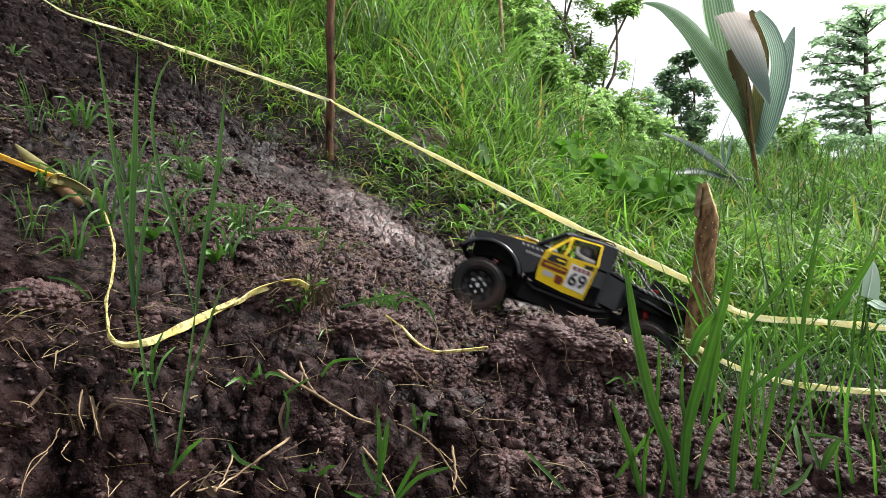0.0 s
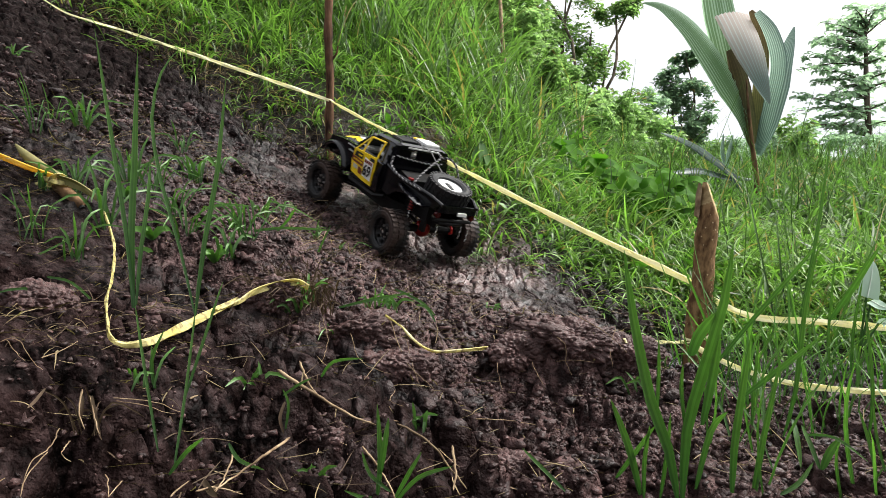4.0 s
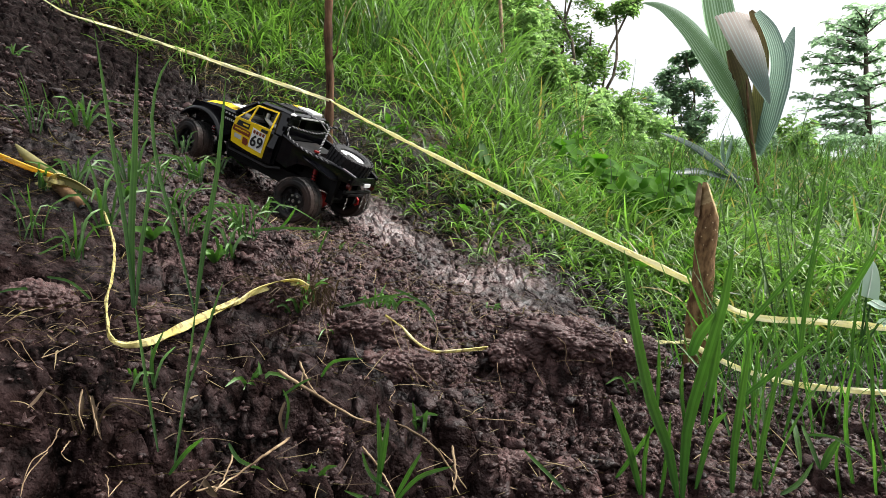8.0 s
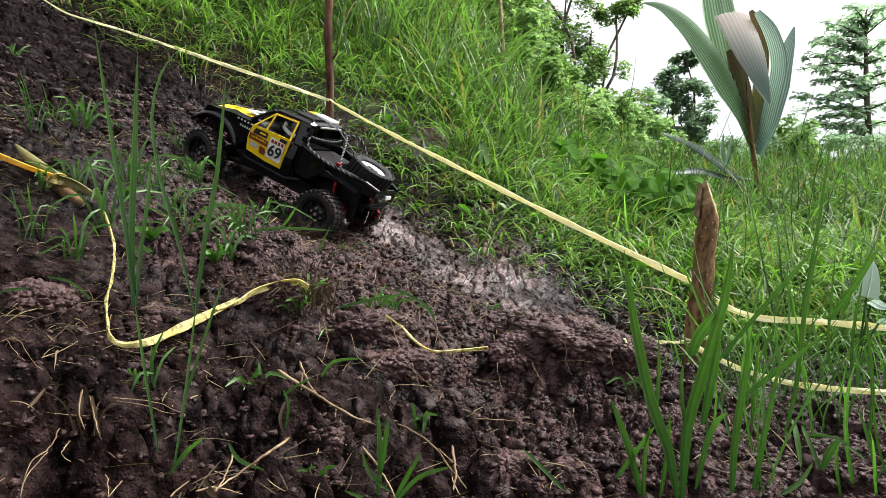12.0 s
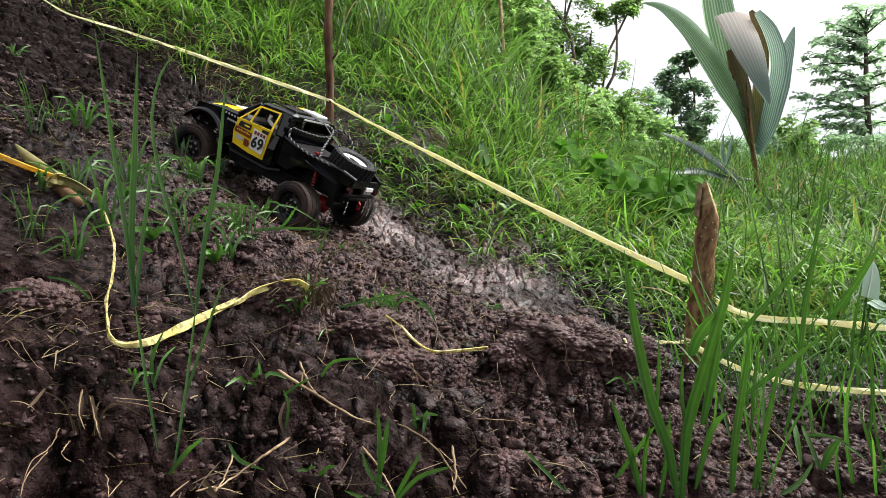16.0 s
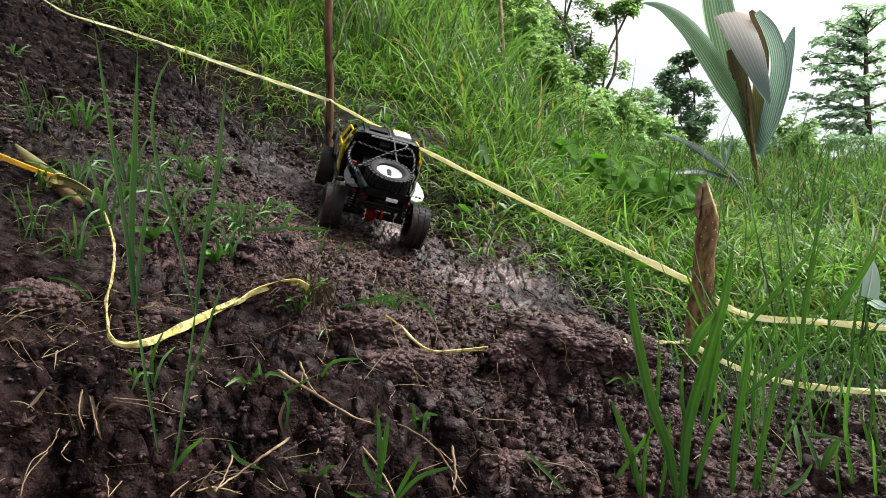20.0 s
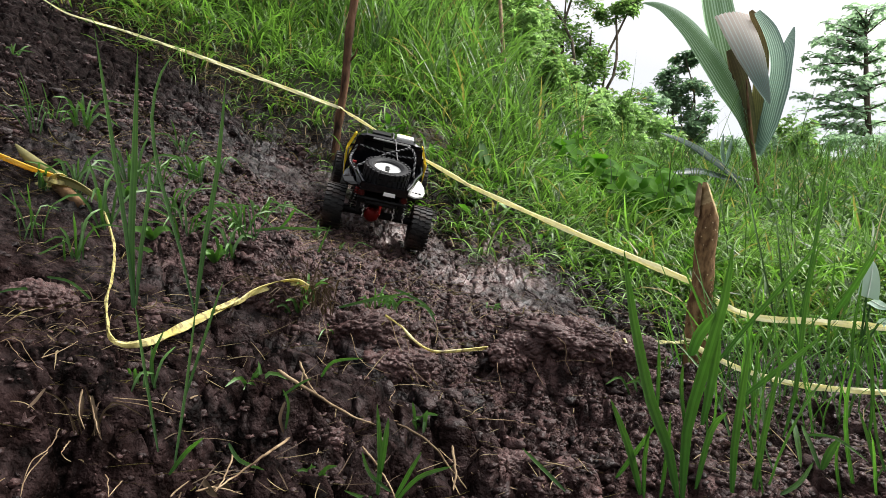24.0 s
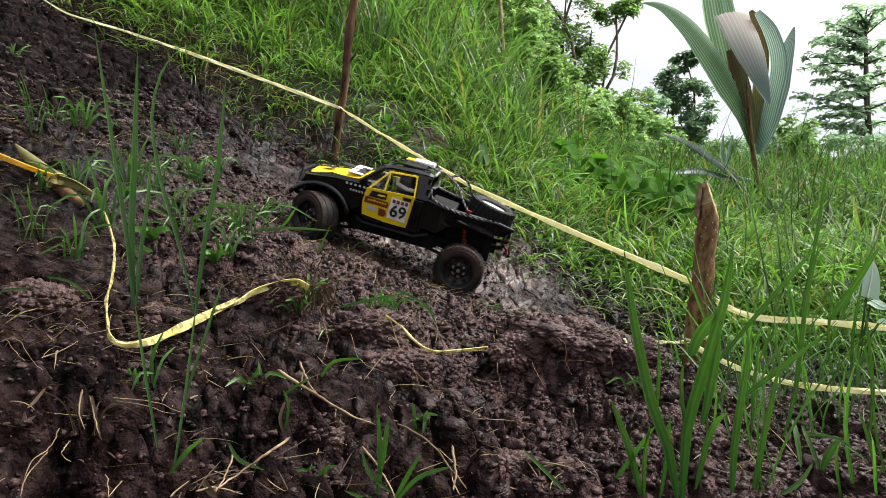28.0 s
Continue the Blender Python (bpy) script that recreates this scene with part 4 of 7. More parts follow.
    for k in range(3):
        part("bar", boxes(((-0.012 + 0.009 * k, 0.0130, -0.005), (-0.005 + 0.009 * k, 0.0150, 0.004)), bevel=0.0004), M_INK, spare, "black mark")
    # chassis, axles, springs, links, bumpers
    part("chassis_rail", boxes(((-0.215, 0.026, 0.026), (0.1905, 0.034, 0.044)), bevel=0.002), M_CHASSIS, car)
    part("chassis_rail", boxes(((-0.215, -0.034, 0.026), (0.1905, -0.026, 0.044)), bevel=0.002), M_CHASSIS, car)
    part("gearbox", boxes(((-0.03, -0.030, 0.004), (0.045, 0.030, 0.042)), bevel=0.006), M_CHASSIS, car)
    # closed black underbody, added so the gap under the truck stays dark
    part("underbody_fill", loft([[(x, -w, z), (x, w, z), (x, w, 0.036), (x, -w, 0.036)] for x, w, z in ((0.115, 0.040, 0.024), (0.085, 0.062, 0.006), (-0.085, 0.062, 0.006), (-0.115, 0.040, 0.024))]), M_CHASSIS, car)
    for s in (-1, 1):
        part("inner_wing", boxes(((-0.205, s * 0.040 - 0.0025, 0.034), (-0.108, s * 0.040 + 0.0025, 0.068)), bevel=0.001), M_CHASSIS, car)
        part("inner_wing", boxes(((0.108, s * 0.046 - 0.0025, 0.036), (0.188, s * 0.046 + 0.0025, 0.070)), bevel=0.001), M_CHASSIS, car)
    part("rock_slider", tubes([(0.075, 0.080, 0.036), (0.060, 0.090, 0.030), (-0.05, 0.090, 0.030), (-0.075, 0.078, 0.038)], r=0.0045), M_CHASSIS, car)
    part("rock_slider", tubes([(0.075, -0.080, 0.036), (0.060, -0.090, 0.030), (-0.05, -0.090, 0.030), (-0.075, -0.078, 0.038)], r=0.0045), M_CHASSIS, car)
    for x in (HALF_BASE, -HALF_BASE):
        axle = part("axle", tubes([(x, -0.085, 0), (x, 0.085, 0)], r=0.0085, sides=12), M_CHASSIS, car)
        bm = bmesh.new()
        bmesh.ops.create_uvsphere(bm, u_segments=14, v_segments=8, radius=0.019)
        bmesh.ops.translate(bm, verts=bm.verts, vec=(x, 0.012, 0))
        part("differential", bm, M_CHASSIS if x > 0 else M_RED, axle, "" if x > 0 else "dull red differential cover", True)
        for s in (-1, 1):
            top, low = Vector((x * 0.90, s * 0.047, 0.078)), Vector((x * 1.02, s * 0.062, 0.004))
            shock = part("shock_absorber", tubes([top, top.lerp(low, 0.55)], r=0.0058, sides=10), M_RED, car, "red shock absorber")
            coil = [top.lerp(low, 0.30 + 0.62 * k / 72) + Vector((math.cos(k * 0.7), math.sin(k * 0.7), 0)) * 0.0072 for k in range(73)]
            part("spring", tubes(coil, r=0.0013, sides=5), M_STEEL if x > 0 else M_CHASSIS, shock)
            part("rod", tubes([top.lerp(low, 0.5), low], r=0.002), M_STEEL, shock)
            part("link", tubes([(x * 0.97, s * 0.052, -0.006), (x * 0.22, s * 0.034, 0.008)], r=0.0032), M_CHASSIS, car)
        part("drive_shaft", tubes([(x * 0.9, 0.010, 0.002), (x * 0.25, 0.006, 0.014)], r=0.0045), M_CHASSIS, car)
    part("front_bumper", tubes([(0.1933, -0.030, 0.040), (0.2054, -0.040, 0.044), (0.2076, -0.072, 0.052), (0.2054, -0.078, 0.074)], [(0.1933, 0.030, 0.040), (0.2054, 0.040, 0.044), (0.2076, 0.072, 0.052), (0.2054, 0.078, 0.074)], [(0.2064, -0.05, 0.046), (0.2064, 0.05, 0.046)], [(0.2076, -0.072, 0.052), (0.2109, -0.040, 0.092), (0.2109, 0.040, 0.092), (0.2076, 0.072, 0.052)], r=0.0042), M_CHASSIS, car)
    part("winch", tubes([(0.1998, -0.022, 0.050), (0.1998, 0.022, 0.050)], r=0.011, sides=14), M_CHASSIS, car)
    part("rear_bumper", tubes([(-0.215, -0.030, 0.040), (-0.226, -0.032, 0.042), (-0.230, 0.0, 0.042), (-0.226, 0.032, 0.042), (-0.215, 0.030, 0.040)], [(-0.228, -0.052, 0.050), (-0.229, 0.052, 0.050)], r=0.004), M_CHASSIS, car, "black tubular rear bumper")
    part("tail_plate", boxes(((-0.2410, -0.025, 0.0650), (-0.2380, 0.000, 0.0730)), bevel=0.001), M_WHITE, car, "small white plate")
    for y, z0 in ((-0.030, 0.040), (0.034, 0.036), (-0.052, 0.034)):
        part("chain", tubes([(-0.231, y + 0.0015 * math.sin(k * 1.9), z0 - 0.0035 * k) for k in range(9)], r=0.0012, sides=6), M_STEEL, car, "short steel chain")
    part("tow_hook", tubes([(-0.230, 0.0, 0.040), (-0.238, 0.0, 0.034), (-0.239, 0.0, 0.026), (-0.234, 0.0, 0.022)], r=0.0028), M_RED, car, "red tow hook")
    for s in (-1, 1):
        part("skid_bracket", boxes(((-0.205, s * 0.046 - 0.004, 0.010), (-0.190, s * 0.046 + 0.004, 0.066)), bevel=0.001), M_CHASSIS, car, "scratched black bracket")
    # front and rear wheels
    wheels = []
    tyre_me = None
    for x in (HALF_BASE, -HALF_BASE):
        for s in (1, -1):
            w = part("wheel", tubes([(0, -0.012, 0), (0, 0.012, 0)], r=0.010, sides=14), M_CHASSIS, car, "muddy black wheel")
            if tyre_me is None:
                t = part("tyre", tyre_mesh(), M_RUBBER, w, "knobbly tyre caked with mud")
                tyre_me = t.data
            else:
                t = new("tyre", tyre_me)
                t.parent = w
                t["label"] = "knobbly tyre caked with mud"
            part("rim", rim_mesh(s), M_RIM, w, "black dished rim")
            part("bolts", bolts_mesh(s), M_STEEL, w, "steel wheel nuts")
            w.matrix_basis = pose(x, s * TRACK, 0)
            wheels.append((w, x, s))
    return car, wheels


TRUCK, WHEELS = build_truck()

# ---- stakes and tape ----
def build_stake():
    ob = thing("stake", "tall thin dark wooden stake pushed into the mud", "stake")
    rng = random.Random(3)
    pts, rad = [], []
    for k in range(26):
        z = -0.10 + k * 0.034
        pts.append((0.002 * math.sin(k * 0.8), 0.002 * math.cos(k * 0.6), z))
        rad.append(0.0108 + 0.0014 * rng.random() + (0.0022 if k in (7, 14, 20) else 0))
    part("pole", tubes(pts, r=rad, sides=14), M_STAKE, ob, "", True)
    part("broken_twig", tubes([(0.010, 0, 0.30), (0.022, -0.004, 0.315), (0.026, -0.004, 0.335)], r=[0.004, 0.003, 0.002], sides=7), M_STAKE, ob)
    return ob


STAKE = build_stake()
STAKE_FOOT = Vector((-0.325, 2.130, 0.431))
upright, nudged = pose(*STAKE_FOOT, 0, 0.8, 0), pose(*STAKE_FOOT, 0, 0.0, 0)
shoved = pose(STAKE_FOOT.x + 0.012, STAKE_FOOT.y, STAKE_FOOT.z, 0, 7.4, 0)
STAKE_ROWS = [(0, upright), (2.0, upright), (2.5, nudged), (21.5, nudged), (22.2, pose(STAKE_FOOT.x + 0.004, STAKE_FOOT.y, STAKE_FOOT.z, 0, 2.5, 0)), (23.3, shoved), (SECONDS, shoved)]


def build_stub():
    ob = thing("stub_stake", "short green-brown stake with a slanting fresh cut top", "stake")
    pts, rad = [], []
    for k in range(16):
        z = -0.08 + k * 0.0235
        pts.append((0.0012 * math.sin(k), 0.0012 * math.cos(k * 1.3), z))
        rad.append(0.0205 - 0.0003 * k + (0.0016 if k in (6, 11) else 0))
    bm = tubes(pts, r=rad, sides=18)
    bmesh.ops.bisect_plane(bm, geom=bm.verts[:] + bm.edges[:] + bm.faces[:], plane_co=(0.007, 0, 0.235), plane_no=(0.78, -0.36, 0.36), clear_outer=True)
    bmesh.ops.bisect_plane(bm, geom=bm.verts[:] + bm.edges[:] + bm.faces[:], plane_co=(0, 0, 0.272), plane_no=(0.15, 0, 1), clear_outer=True)
    bmesh.ops.holes_fill(bm, edges=[e for e in bm.edges if e.is_boundary])
    part("post", bm, M_STUB, ob, "", True)
    # the cut face
    bm = tubes([(0, 0, 0.20), (0, 0, 0.2705)], r=0.0158, sides=18)
    bmesh.ops.bisect_plane(bm, geom=bm.verts[:] + bm.edges[:] + bm.faces[:], plane_co=(0.0078, 0, 0.2355), plane_no=(0.78, -0.36, 0.36), clear_outer=True)
    bmesh.ops.holes_fill(bm, edges=[e for e in bm.edges if e.is_boundary])
    part("cut_face", bm, M_CUT, ob, "pale cut wood")
    part("bark_splinter", prism([(-0.024, 0.215), (-0.019, 0.212), (-0.0185, 0.262), (-0.022, 0.270), (-0.0245, 0.25)], -0.007, 0.004), M_TWIG, ob, "lifted splinter of bark")
    rng = np.random.RandomState(77)
    h, a = rng.rand(420), rng.normal(-0.25, 0.45, 420)
    at = np.stack([(0.020 + 0.008 * rng.rand(420) * (1 - h)) * np.cos(a), 0.021 * np.sin(a), 0.012 + 0.105 * h], 1)
    v, f, u = blade_arrays(at, rng.uniform(0.004, 0.009, 420), rng.uniform(0.002, 0.0035, 420), a, rng.uniform(0.3, 1.3, 420), rng.uniform(0, 0.8, 420), 2, rng, True, 0.4)
    tagged(link_mesh("moss", v, f, M_TUFT, ob, "green moss on one side", smooth=True, uv=u), kind="stuff")
    part("tape_knot", tubes([(0.0212 * math.cos(a), 0.0212 * math.sin(a), 0.010 + 0.005 * math.sin(1.3 * a)) for a in [k * 0.5 for k in range(17)]], r=0.0022, sides=6), M_TAPE, ob, "yellow tape wound round")
    ob.matrix_basis = pose(0.432, 1.25, 0.075, 2, 4.2, 0)
    return ob



def smooth_line(pts, n=12):
    pts = [Vector(p) for p in pts]
    out = []
    for i in range(len(pts) - 1):
        p0, p1, p2, p3 = pts[max(i - 1, 0)], pts[i], pts[i + 1], pts[min(i + 2, len(pts) - 1)]
        for k in range(n):
            t = k / n
            out.append(0.5 * (2 * p1 + (p2 - p0) * t + (2 * p0 - 5 * p1 + 4 * p2 - p3) * t * t + (3 * p1 - p0 - 3 * p2 + p3) * t ** 3))
    return out + [pts[-1]]


def tape_mesh(pts, width, twist=0.0, phase=0.0, seed=1, run=0.0):
    """A crumpled strip, thick as plastic film folded over, along a line."""
    pts = smooth_line(pts)
    rng = random.Random(seed)
    bm = bmesh.new()
    prev = None
    for i, p in enumerate(pts):
        d = (pts[min(i + 1, len(pts) - 1)] - pts[max(i - 1, 0)]).normalized()
        if i:
            run += (p - pts[i - 1]).length
        up = Vector((0, 0, 1))
        s = d.cross(up).normalized() if abs(d.z) < 0.9 else Vector((0, 1, 0))
        n = s.cross(d)
        a = phase + twist * run + 0.25 * math.sin(run * 31 + seed)
        ax = (s * math.cos(a) + n * math.sin(a))
        th = ax.cross(d) * 0.0009
        here = width if isinstance(width, float) else float(np.interp(i / len(pts), np.linspace(0, 1, len(width)), width))
        w = here * (0.85 + 0.3 * noise.noise((run * 22, seed, 0)))
        fold = ax.cross(d) * (0.30 * here * math.sin(run * 47 + seed * 2))
        q = [bm.verts.new(v) for v in (p - ax * w / 2 + th, p + fold + th, p + ax * w / 2 + th, p + ax * w / 2 - th, p + fold - th, p - ax * w / 2 - th)]
        if prev:
            for k in range(6):
                bm.faces.new((prev[k], prev[(k + 1) % 6], q[(k + 1) % 6], q[k]))
        else:
            bm.faces.new(q)
        prev = q
    bm.faces.new(prev[::-1])
    return bm


UP = math.pi / 2
KNOT = Vector((-0.323, 2.119, 0.613))
POST = Vector((0.425, 1.262, 0.178))
# long tape from the tall stake to the stub, in two straight runs that meet half way
MID = POST.lerp(KNOT, 0.5) + Vector((0, 0, -0.006))
TAPE_LONG = thing("barrier_tape", "taut faded yellow barrier tape strung between stakes", "barrier tape")
TAPE_LONG.location = POST


def run(name, a, b, start):
    mid = (b - a) * 0.5 + Vector((0, 0, -0.003))
    return part(name, tape_mesh([(0, 0, 0), (b - a) * 0.25 + Vector((0, 0, -0.002)), mid, (b - a) * 0.75 + Vector((0, 0, -0.002)), b - a], 0.0135, 0.5, UP + 0.2, 2, start), M_TAPE, TAPE_LONG)


LOWER_RUN, UPPER_RUN = run("lower_run", POST, MID, 0.0), run("upper_run", MID, KNOT, (MID - POST).length)


def aimed(rest, a, b):
    """The pose of a run that lay along rest and now goes from a to b."""
    return Matrix.Translation(a - POST) @ rest.rotation_difference(b - a).to_matrix().to_4x4()


def tape_rows(f):
    """Both runs when the stake is pushed over by the part f."""
    mid, knot = MID + Vector((0.012, 0.0, -0.034)) * f, KNOT + Vector((0.031, 0, -0.022)) * f
    return aimed(MID - POST, POST, mid), aimed(KNOT - MID, mid, knot)


TAPE_TIMES = ((0, 0.0), (21.5, 0.0), (22.2, 0.35), (23.3, 1.0), (SECONDS, 1.0))
# the tape along the bank: its last stretch is tied to the tall stake and goes with it
TIE = Vector((-0.814, 2.370, 0.803))
BANK_TAPE = thing("barrier_tape", "taut faded yellow barrier tape strung along the bank", "barrier tape")
BANK_TAPE.location = KNOT
BACK = (TIE - KNOT) * 1.09
part("far_run", tape_mesh([Vector(q) - KNOT for q in ((-1.354, 2.416, 1.023), (-1.202, 2.367, 0.929), (-1.115, 2.377, 0.900), (-1.040, 2.431, 0.884), TIE)], (0.003, 0.006, 0.008, 0.009, 0.0115), 1.0, UP, 3), M_TAPE, BANK_TAPE)
NEAR_RUN = part("near_run", tape_mesh([BACK, BACK * 0.66, BACK * 0.33, (0, 0, 0)], 0.0125, 0.5, UP, 3, 0.8), M_TAPE, BANK_TAPE)


def near_pose(f):
    """The last stretch when the stake is pushed over by the part f."""
    go = Vector((0.031, 0, -0.022)) * f
    return Matrix.Translation(go) @ BACK.rotation_difference(TIE - KNOT - go).to_matrix().to_4x4()


tagged(part("barrier_tape", tape_mesh([(0.444, 1.264, 0.157), (0.511, 1.213, 0.125), (0.602, 1.172, 0.122), (0.692, 1.112, 0.120)], 0.012, 0.8, UP, 4), M_TAPE), "pale barrier tape strung through the grass", "barrier tape")
tagged(part("barrier_tape", tape_mesh([(0.419, 1.230, 0.075), (0.440, 1.189, 0.062), (0.481, 1.138, 0.047), (0.545, 1.088, 0.038), (0.618, 0.988, 0.052)], 0.010, 0.8, UP, 5), M_TAPE), "pale barrier tape sagging low through the grass", "barrier tape")
tagged(part("barrier_tape", tape_mesh([(0.416, 1.230, 0.079), (0.432, 1.488, 0.032), (0.273, 1.101, 0.104)], 0.009, 0.5, 0.5, 6), M_TAPE), "short end of yellow tape lying on mud", "barrier tape")
# slack tape on the mud, from the upper left down round and over the berm
tagged(part("barrier_tape", tape_mesh([(-0.726, 1.170, 0.398), (-0.696, 1.165, 0.385), (-0.647, 1.155, 0.367), (-0.605, 1.150, 0.353)], 0.0115, 1.5, 0.9, 7), M_TAPE_ORANGE), "orange-yellow tape stretched to a root", "barrier tape")
tagged(part("barrier_tape", tape_mesh([(-0.622, 1.150, 0.350), (-0.602, 1.150, 0.343), (-0.583, 1.170, 0.339), (-0.563, 1.168, 0.331), (-0.541, 1.159, 0.320), (-0.525, 1.139, 0.305), (-0.497, 1.099, 0.276), (-0.466, 1.044, 0.241), (-0.440, 0.978, 0.214), (-0.414, 0.904, 0.193), (-0.382, 0.833, 0.172), (-0.365, 0.804, 0.160), (-0.351, 0.806, 0.152), (-0.330, 0.816, 0.153), (-0.323, 0.866, 0.155), (-0.317, 0.939, 0.159), (-0.304, 1.005, 0.167), (-0.297, 1.058, 0.172)], (0.012, 0.012, 0.010, 0.0075, 0.007, 0.007, 0.006, 0.0055, 0.006, 0.010, 0.0125, 0.012, 0.010), 2.2, 0.9, 8), M_TAPE_DIRTY), "slack dirty yellow tape lying over mud", "barrier tape")
tagged(part("barrier_tape", tape_mesh([(-0.289, 0.926, 0.172), (-0.286, 0.967, 0.173), (-0.278, 0.998, 0.177), (-0.264, 1.024, 0.186), (-0.241, 1.046, 0.193), (-0.211, 1.057, 0.197), (-0.193, 1.055, 0.189)], 0.0125, 1.8, 0.7, 10), M_TAPE_DIRTY), "frayed dirty end of yellow tape on a clod", "barrier tape")
tagged(part("barrier_tape", tape_mesh([(-0.084, 1.072, 0.147), (-0.060, 1.066, 0.130), (-0.040, 1.058, 0.110), (-0.012, 1.065, 0.095), (0.028, 1.087, 0.092), (0.069, 1.134, 0.087)], 0.0065, 3, 0.4, 9), M_TAPE_DIRTY), "muddy end of yellow tape lying on clods", "barrier tape")

# ---- plants ----
def blade_arrays(base, length, width, az, lean, curl, segs, rng, leaf=False, twist=0.5):
    """Many blades at once: curved, tapering, folded strips. All arguments but segs are arrays by blade."""
    n = len(base)
    t = np.linspace(0, 1, segs + 1)
    th = lean[:, None] + curl[:, None] * t[None] ** 1.4
    step = length[:, None] / segs
    dx = np.sin(th) * step
    dz = np.cos(th) * step
    h = np.concatenate([np.zeros((n, 1)), np.cumsum(dx[:, 1:], 1)], 1)
    v = np.concatenate([np.zeros((n, 1)), np.cumsum(dz[:, 1:], 1)], 1)
    ca, sa = np.cos(az)[:, None], np.sin(az)[:, None]
    wob = 0.06 * length[:, None] * np.sin(t[None] * 3 + rng.rand(n, 1) * 6)
    mid = np.stack([base[:, 0:1] + h * ca - wob * sa, base[:, 1:2] + h * sa + wob * ca, base[:, 2:3] + v], -1)
    prof = np.sin(np.pi * np.clip(t * 0.92 + 0.08, 0, 1)) ** 0.8 if leaf else (0.55 + 0.9 * t) * (1 - t ** 2.2)
    w = width[:, None] * prof[None] * 0.5 + 1e-5
    tw = twist * (rng.rand(n, 1) - 0.5) * 2 + 0.8 * twist * t[None] * (rng.rand(n, 1) - 0.5)
    side = np.stack([-sa * np.cos(tw), ca * np.cos(tw), np.sin(tw)], -1)
    nor = np.stack([-np.cos(th) * ca, -np.cos(th) * sa, np.sin(th)], -1)
    left = mid + side * w[..., None] + nor * w[..., None] * 0.5
    right = mid - side * w[..., None] + nor * w[..., None] * 0.5
    verts = np.stack([left, mid, right], 2).reshape(-1, 3)
    i = np.arange(segs)
    q = np.concatenate([np.stack([i * 3 + k, i * 3 + k + 1, i * 3 + k + 4, i * 3 + k + 3], 1) for k in (0, 1)])
    faces = (q[None] + (np.arange(n) * 3 * (segs + 1))[:, None, None]).reshape(-1, 4)
    uv = np.stack(np.broadcast_arrays(np.array([0.0, 0.5, 1.0])[None, None, :], t[None, :, None]), -1)
    uv = np.broadcast_to(uv, (n, segs + 1, 3, 2)).reshape(-1, 2)
    return verts, faces, uv


build_stub()


def seen_side(x, y, margin=0.35):
    return np.abs(x) < 0.63 * y + margin


def meadow(name, label, mat, n, xr, yr, keep, length, width, lean, curl, segs=5, tuft=7, spread=0.02, seed=1, grow=0.0, leaf=False, category="grass", z=None, tall=None):
    """Grass as stuff: tufts over a stretch of the plan where keep(x, y) is a chance. grow widens far blades."""
    rng = np.random.RandomState(seed)
    tx, ty = rng.uniform(*xr, n // tuft), rng.uniform(*yr, n // tuft)
    ok = (rng.rand(len(tx)) < keep(tx, ty)) & seen_side(tx, ty)
    tx, ty = tx[ok], ty[ok]
    size = 0.7 + 0.6 * rng.rand(len(tx)) + 0.8 * fbm(tx, ty, 0.35, seed + 200, 2)
    far = 1 + grow * np.maximum(ty - 2.0, 0)
    x = (tx[:, None] + rng.normal(0, spread, (len(tx), tuft)) * far[:, None]).ravel()
    y = (ty[:, None] + rng.normal(0, spread, (len(tx), tuft)) * far[:, None]).ravel()
    s, far = np.repeat(size, tuft), np.repeat(far, tuft)
    m = len(x)
    base = np.stack([x, y, (z or ground_z)(x, y) - 0.01], 1)
    L = rng.uniform(*length, m) * s * (tall(x, y) if tall else 1.0)
    W = rng.uniform(*width, m) * far
    v, f, u = blade_arrays(base, L, W, rng.uniform(0, 2 * np.pi, m), rng.uniform(*lean, m), rng.uniform(*curl, m), segs, rng, leaf)
    return tagged(link_mesh(name, v, f, mat, uv=u, smooth=True), label, category, kind="stuff")


def on_bank(lo, hi, edge=0.08, cut=True):
    def keep(x, y):
        q = y - toe(x) + 0.12 * fbm(x, y, 0.12, 5) - (0.03 * sstep(0.1, -0.2, x) if cut else 0.0)
        return sstep(lo, lo + edge, q) * sstep(hi, hi - 0.2, q)
    return keep


def patchy(keep, size, seed, cut=0.0):
    return lambda x, y: keep(x, y) * sstep(cut - 0.12, cut + 0.12, fbm(x, y, size, seed, 2))


def bare_patches(keep):
    """Dark soil shows through in the steep face of the bank."""
    def chance(x, y):
        q = y - toe(x)
        return keep(x, y) * (1 - 0.6 * sstep(0.03, 0.10, fbm(x, y, 0.28, 333, 2)) * sstep(0.42, 0.25, q) * sstep(0.35, 0.1, x)) * (1 - 0.97 * bare_at(x, y))
    return chance


left_of = lambda keep, x0, soft=0.25: (lambda x, y: keep(x, y) * sstep(x0 + soft, x0 - soft, x))
right_of = lambda keep, x0, soft=0.25: (lambda x, y: keep(x, y) * sstep(x0 - soft, x0 + soft, x))

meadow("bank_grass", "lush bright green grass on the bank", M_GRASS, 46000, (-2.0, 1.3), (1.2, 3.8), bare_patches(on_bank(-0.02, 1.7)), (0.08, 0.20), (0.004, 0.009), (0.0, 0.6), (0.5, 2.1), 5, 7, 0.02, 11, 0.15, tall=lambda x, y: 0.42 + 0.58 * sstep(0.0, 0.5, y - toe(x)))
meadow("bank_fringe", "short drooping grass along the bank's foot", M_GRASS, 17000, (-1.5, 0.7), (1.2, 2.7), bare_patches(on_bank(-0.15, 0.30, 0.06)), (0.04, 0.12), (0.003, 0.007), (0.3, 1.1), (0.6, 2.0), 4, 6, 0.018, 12)
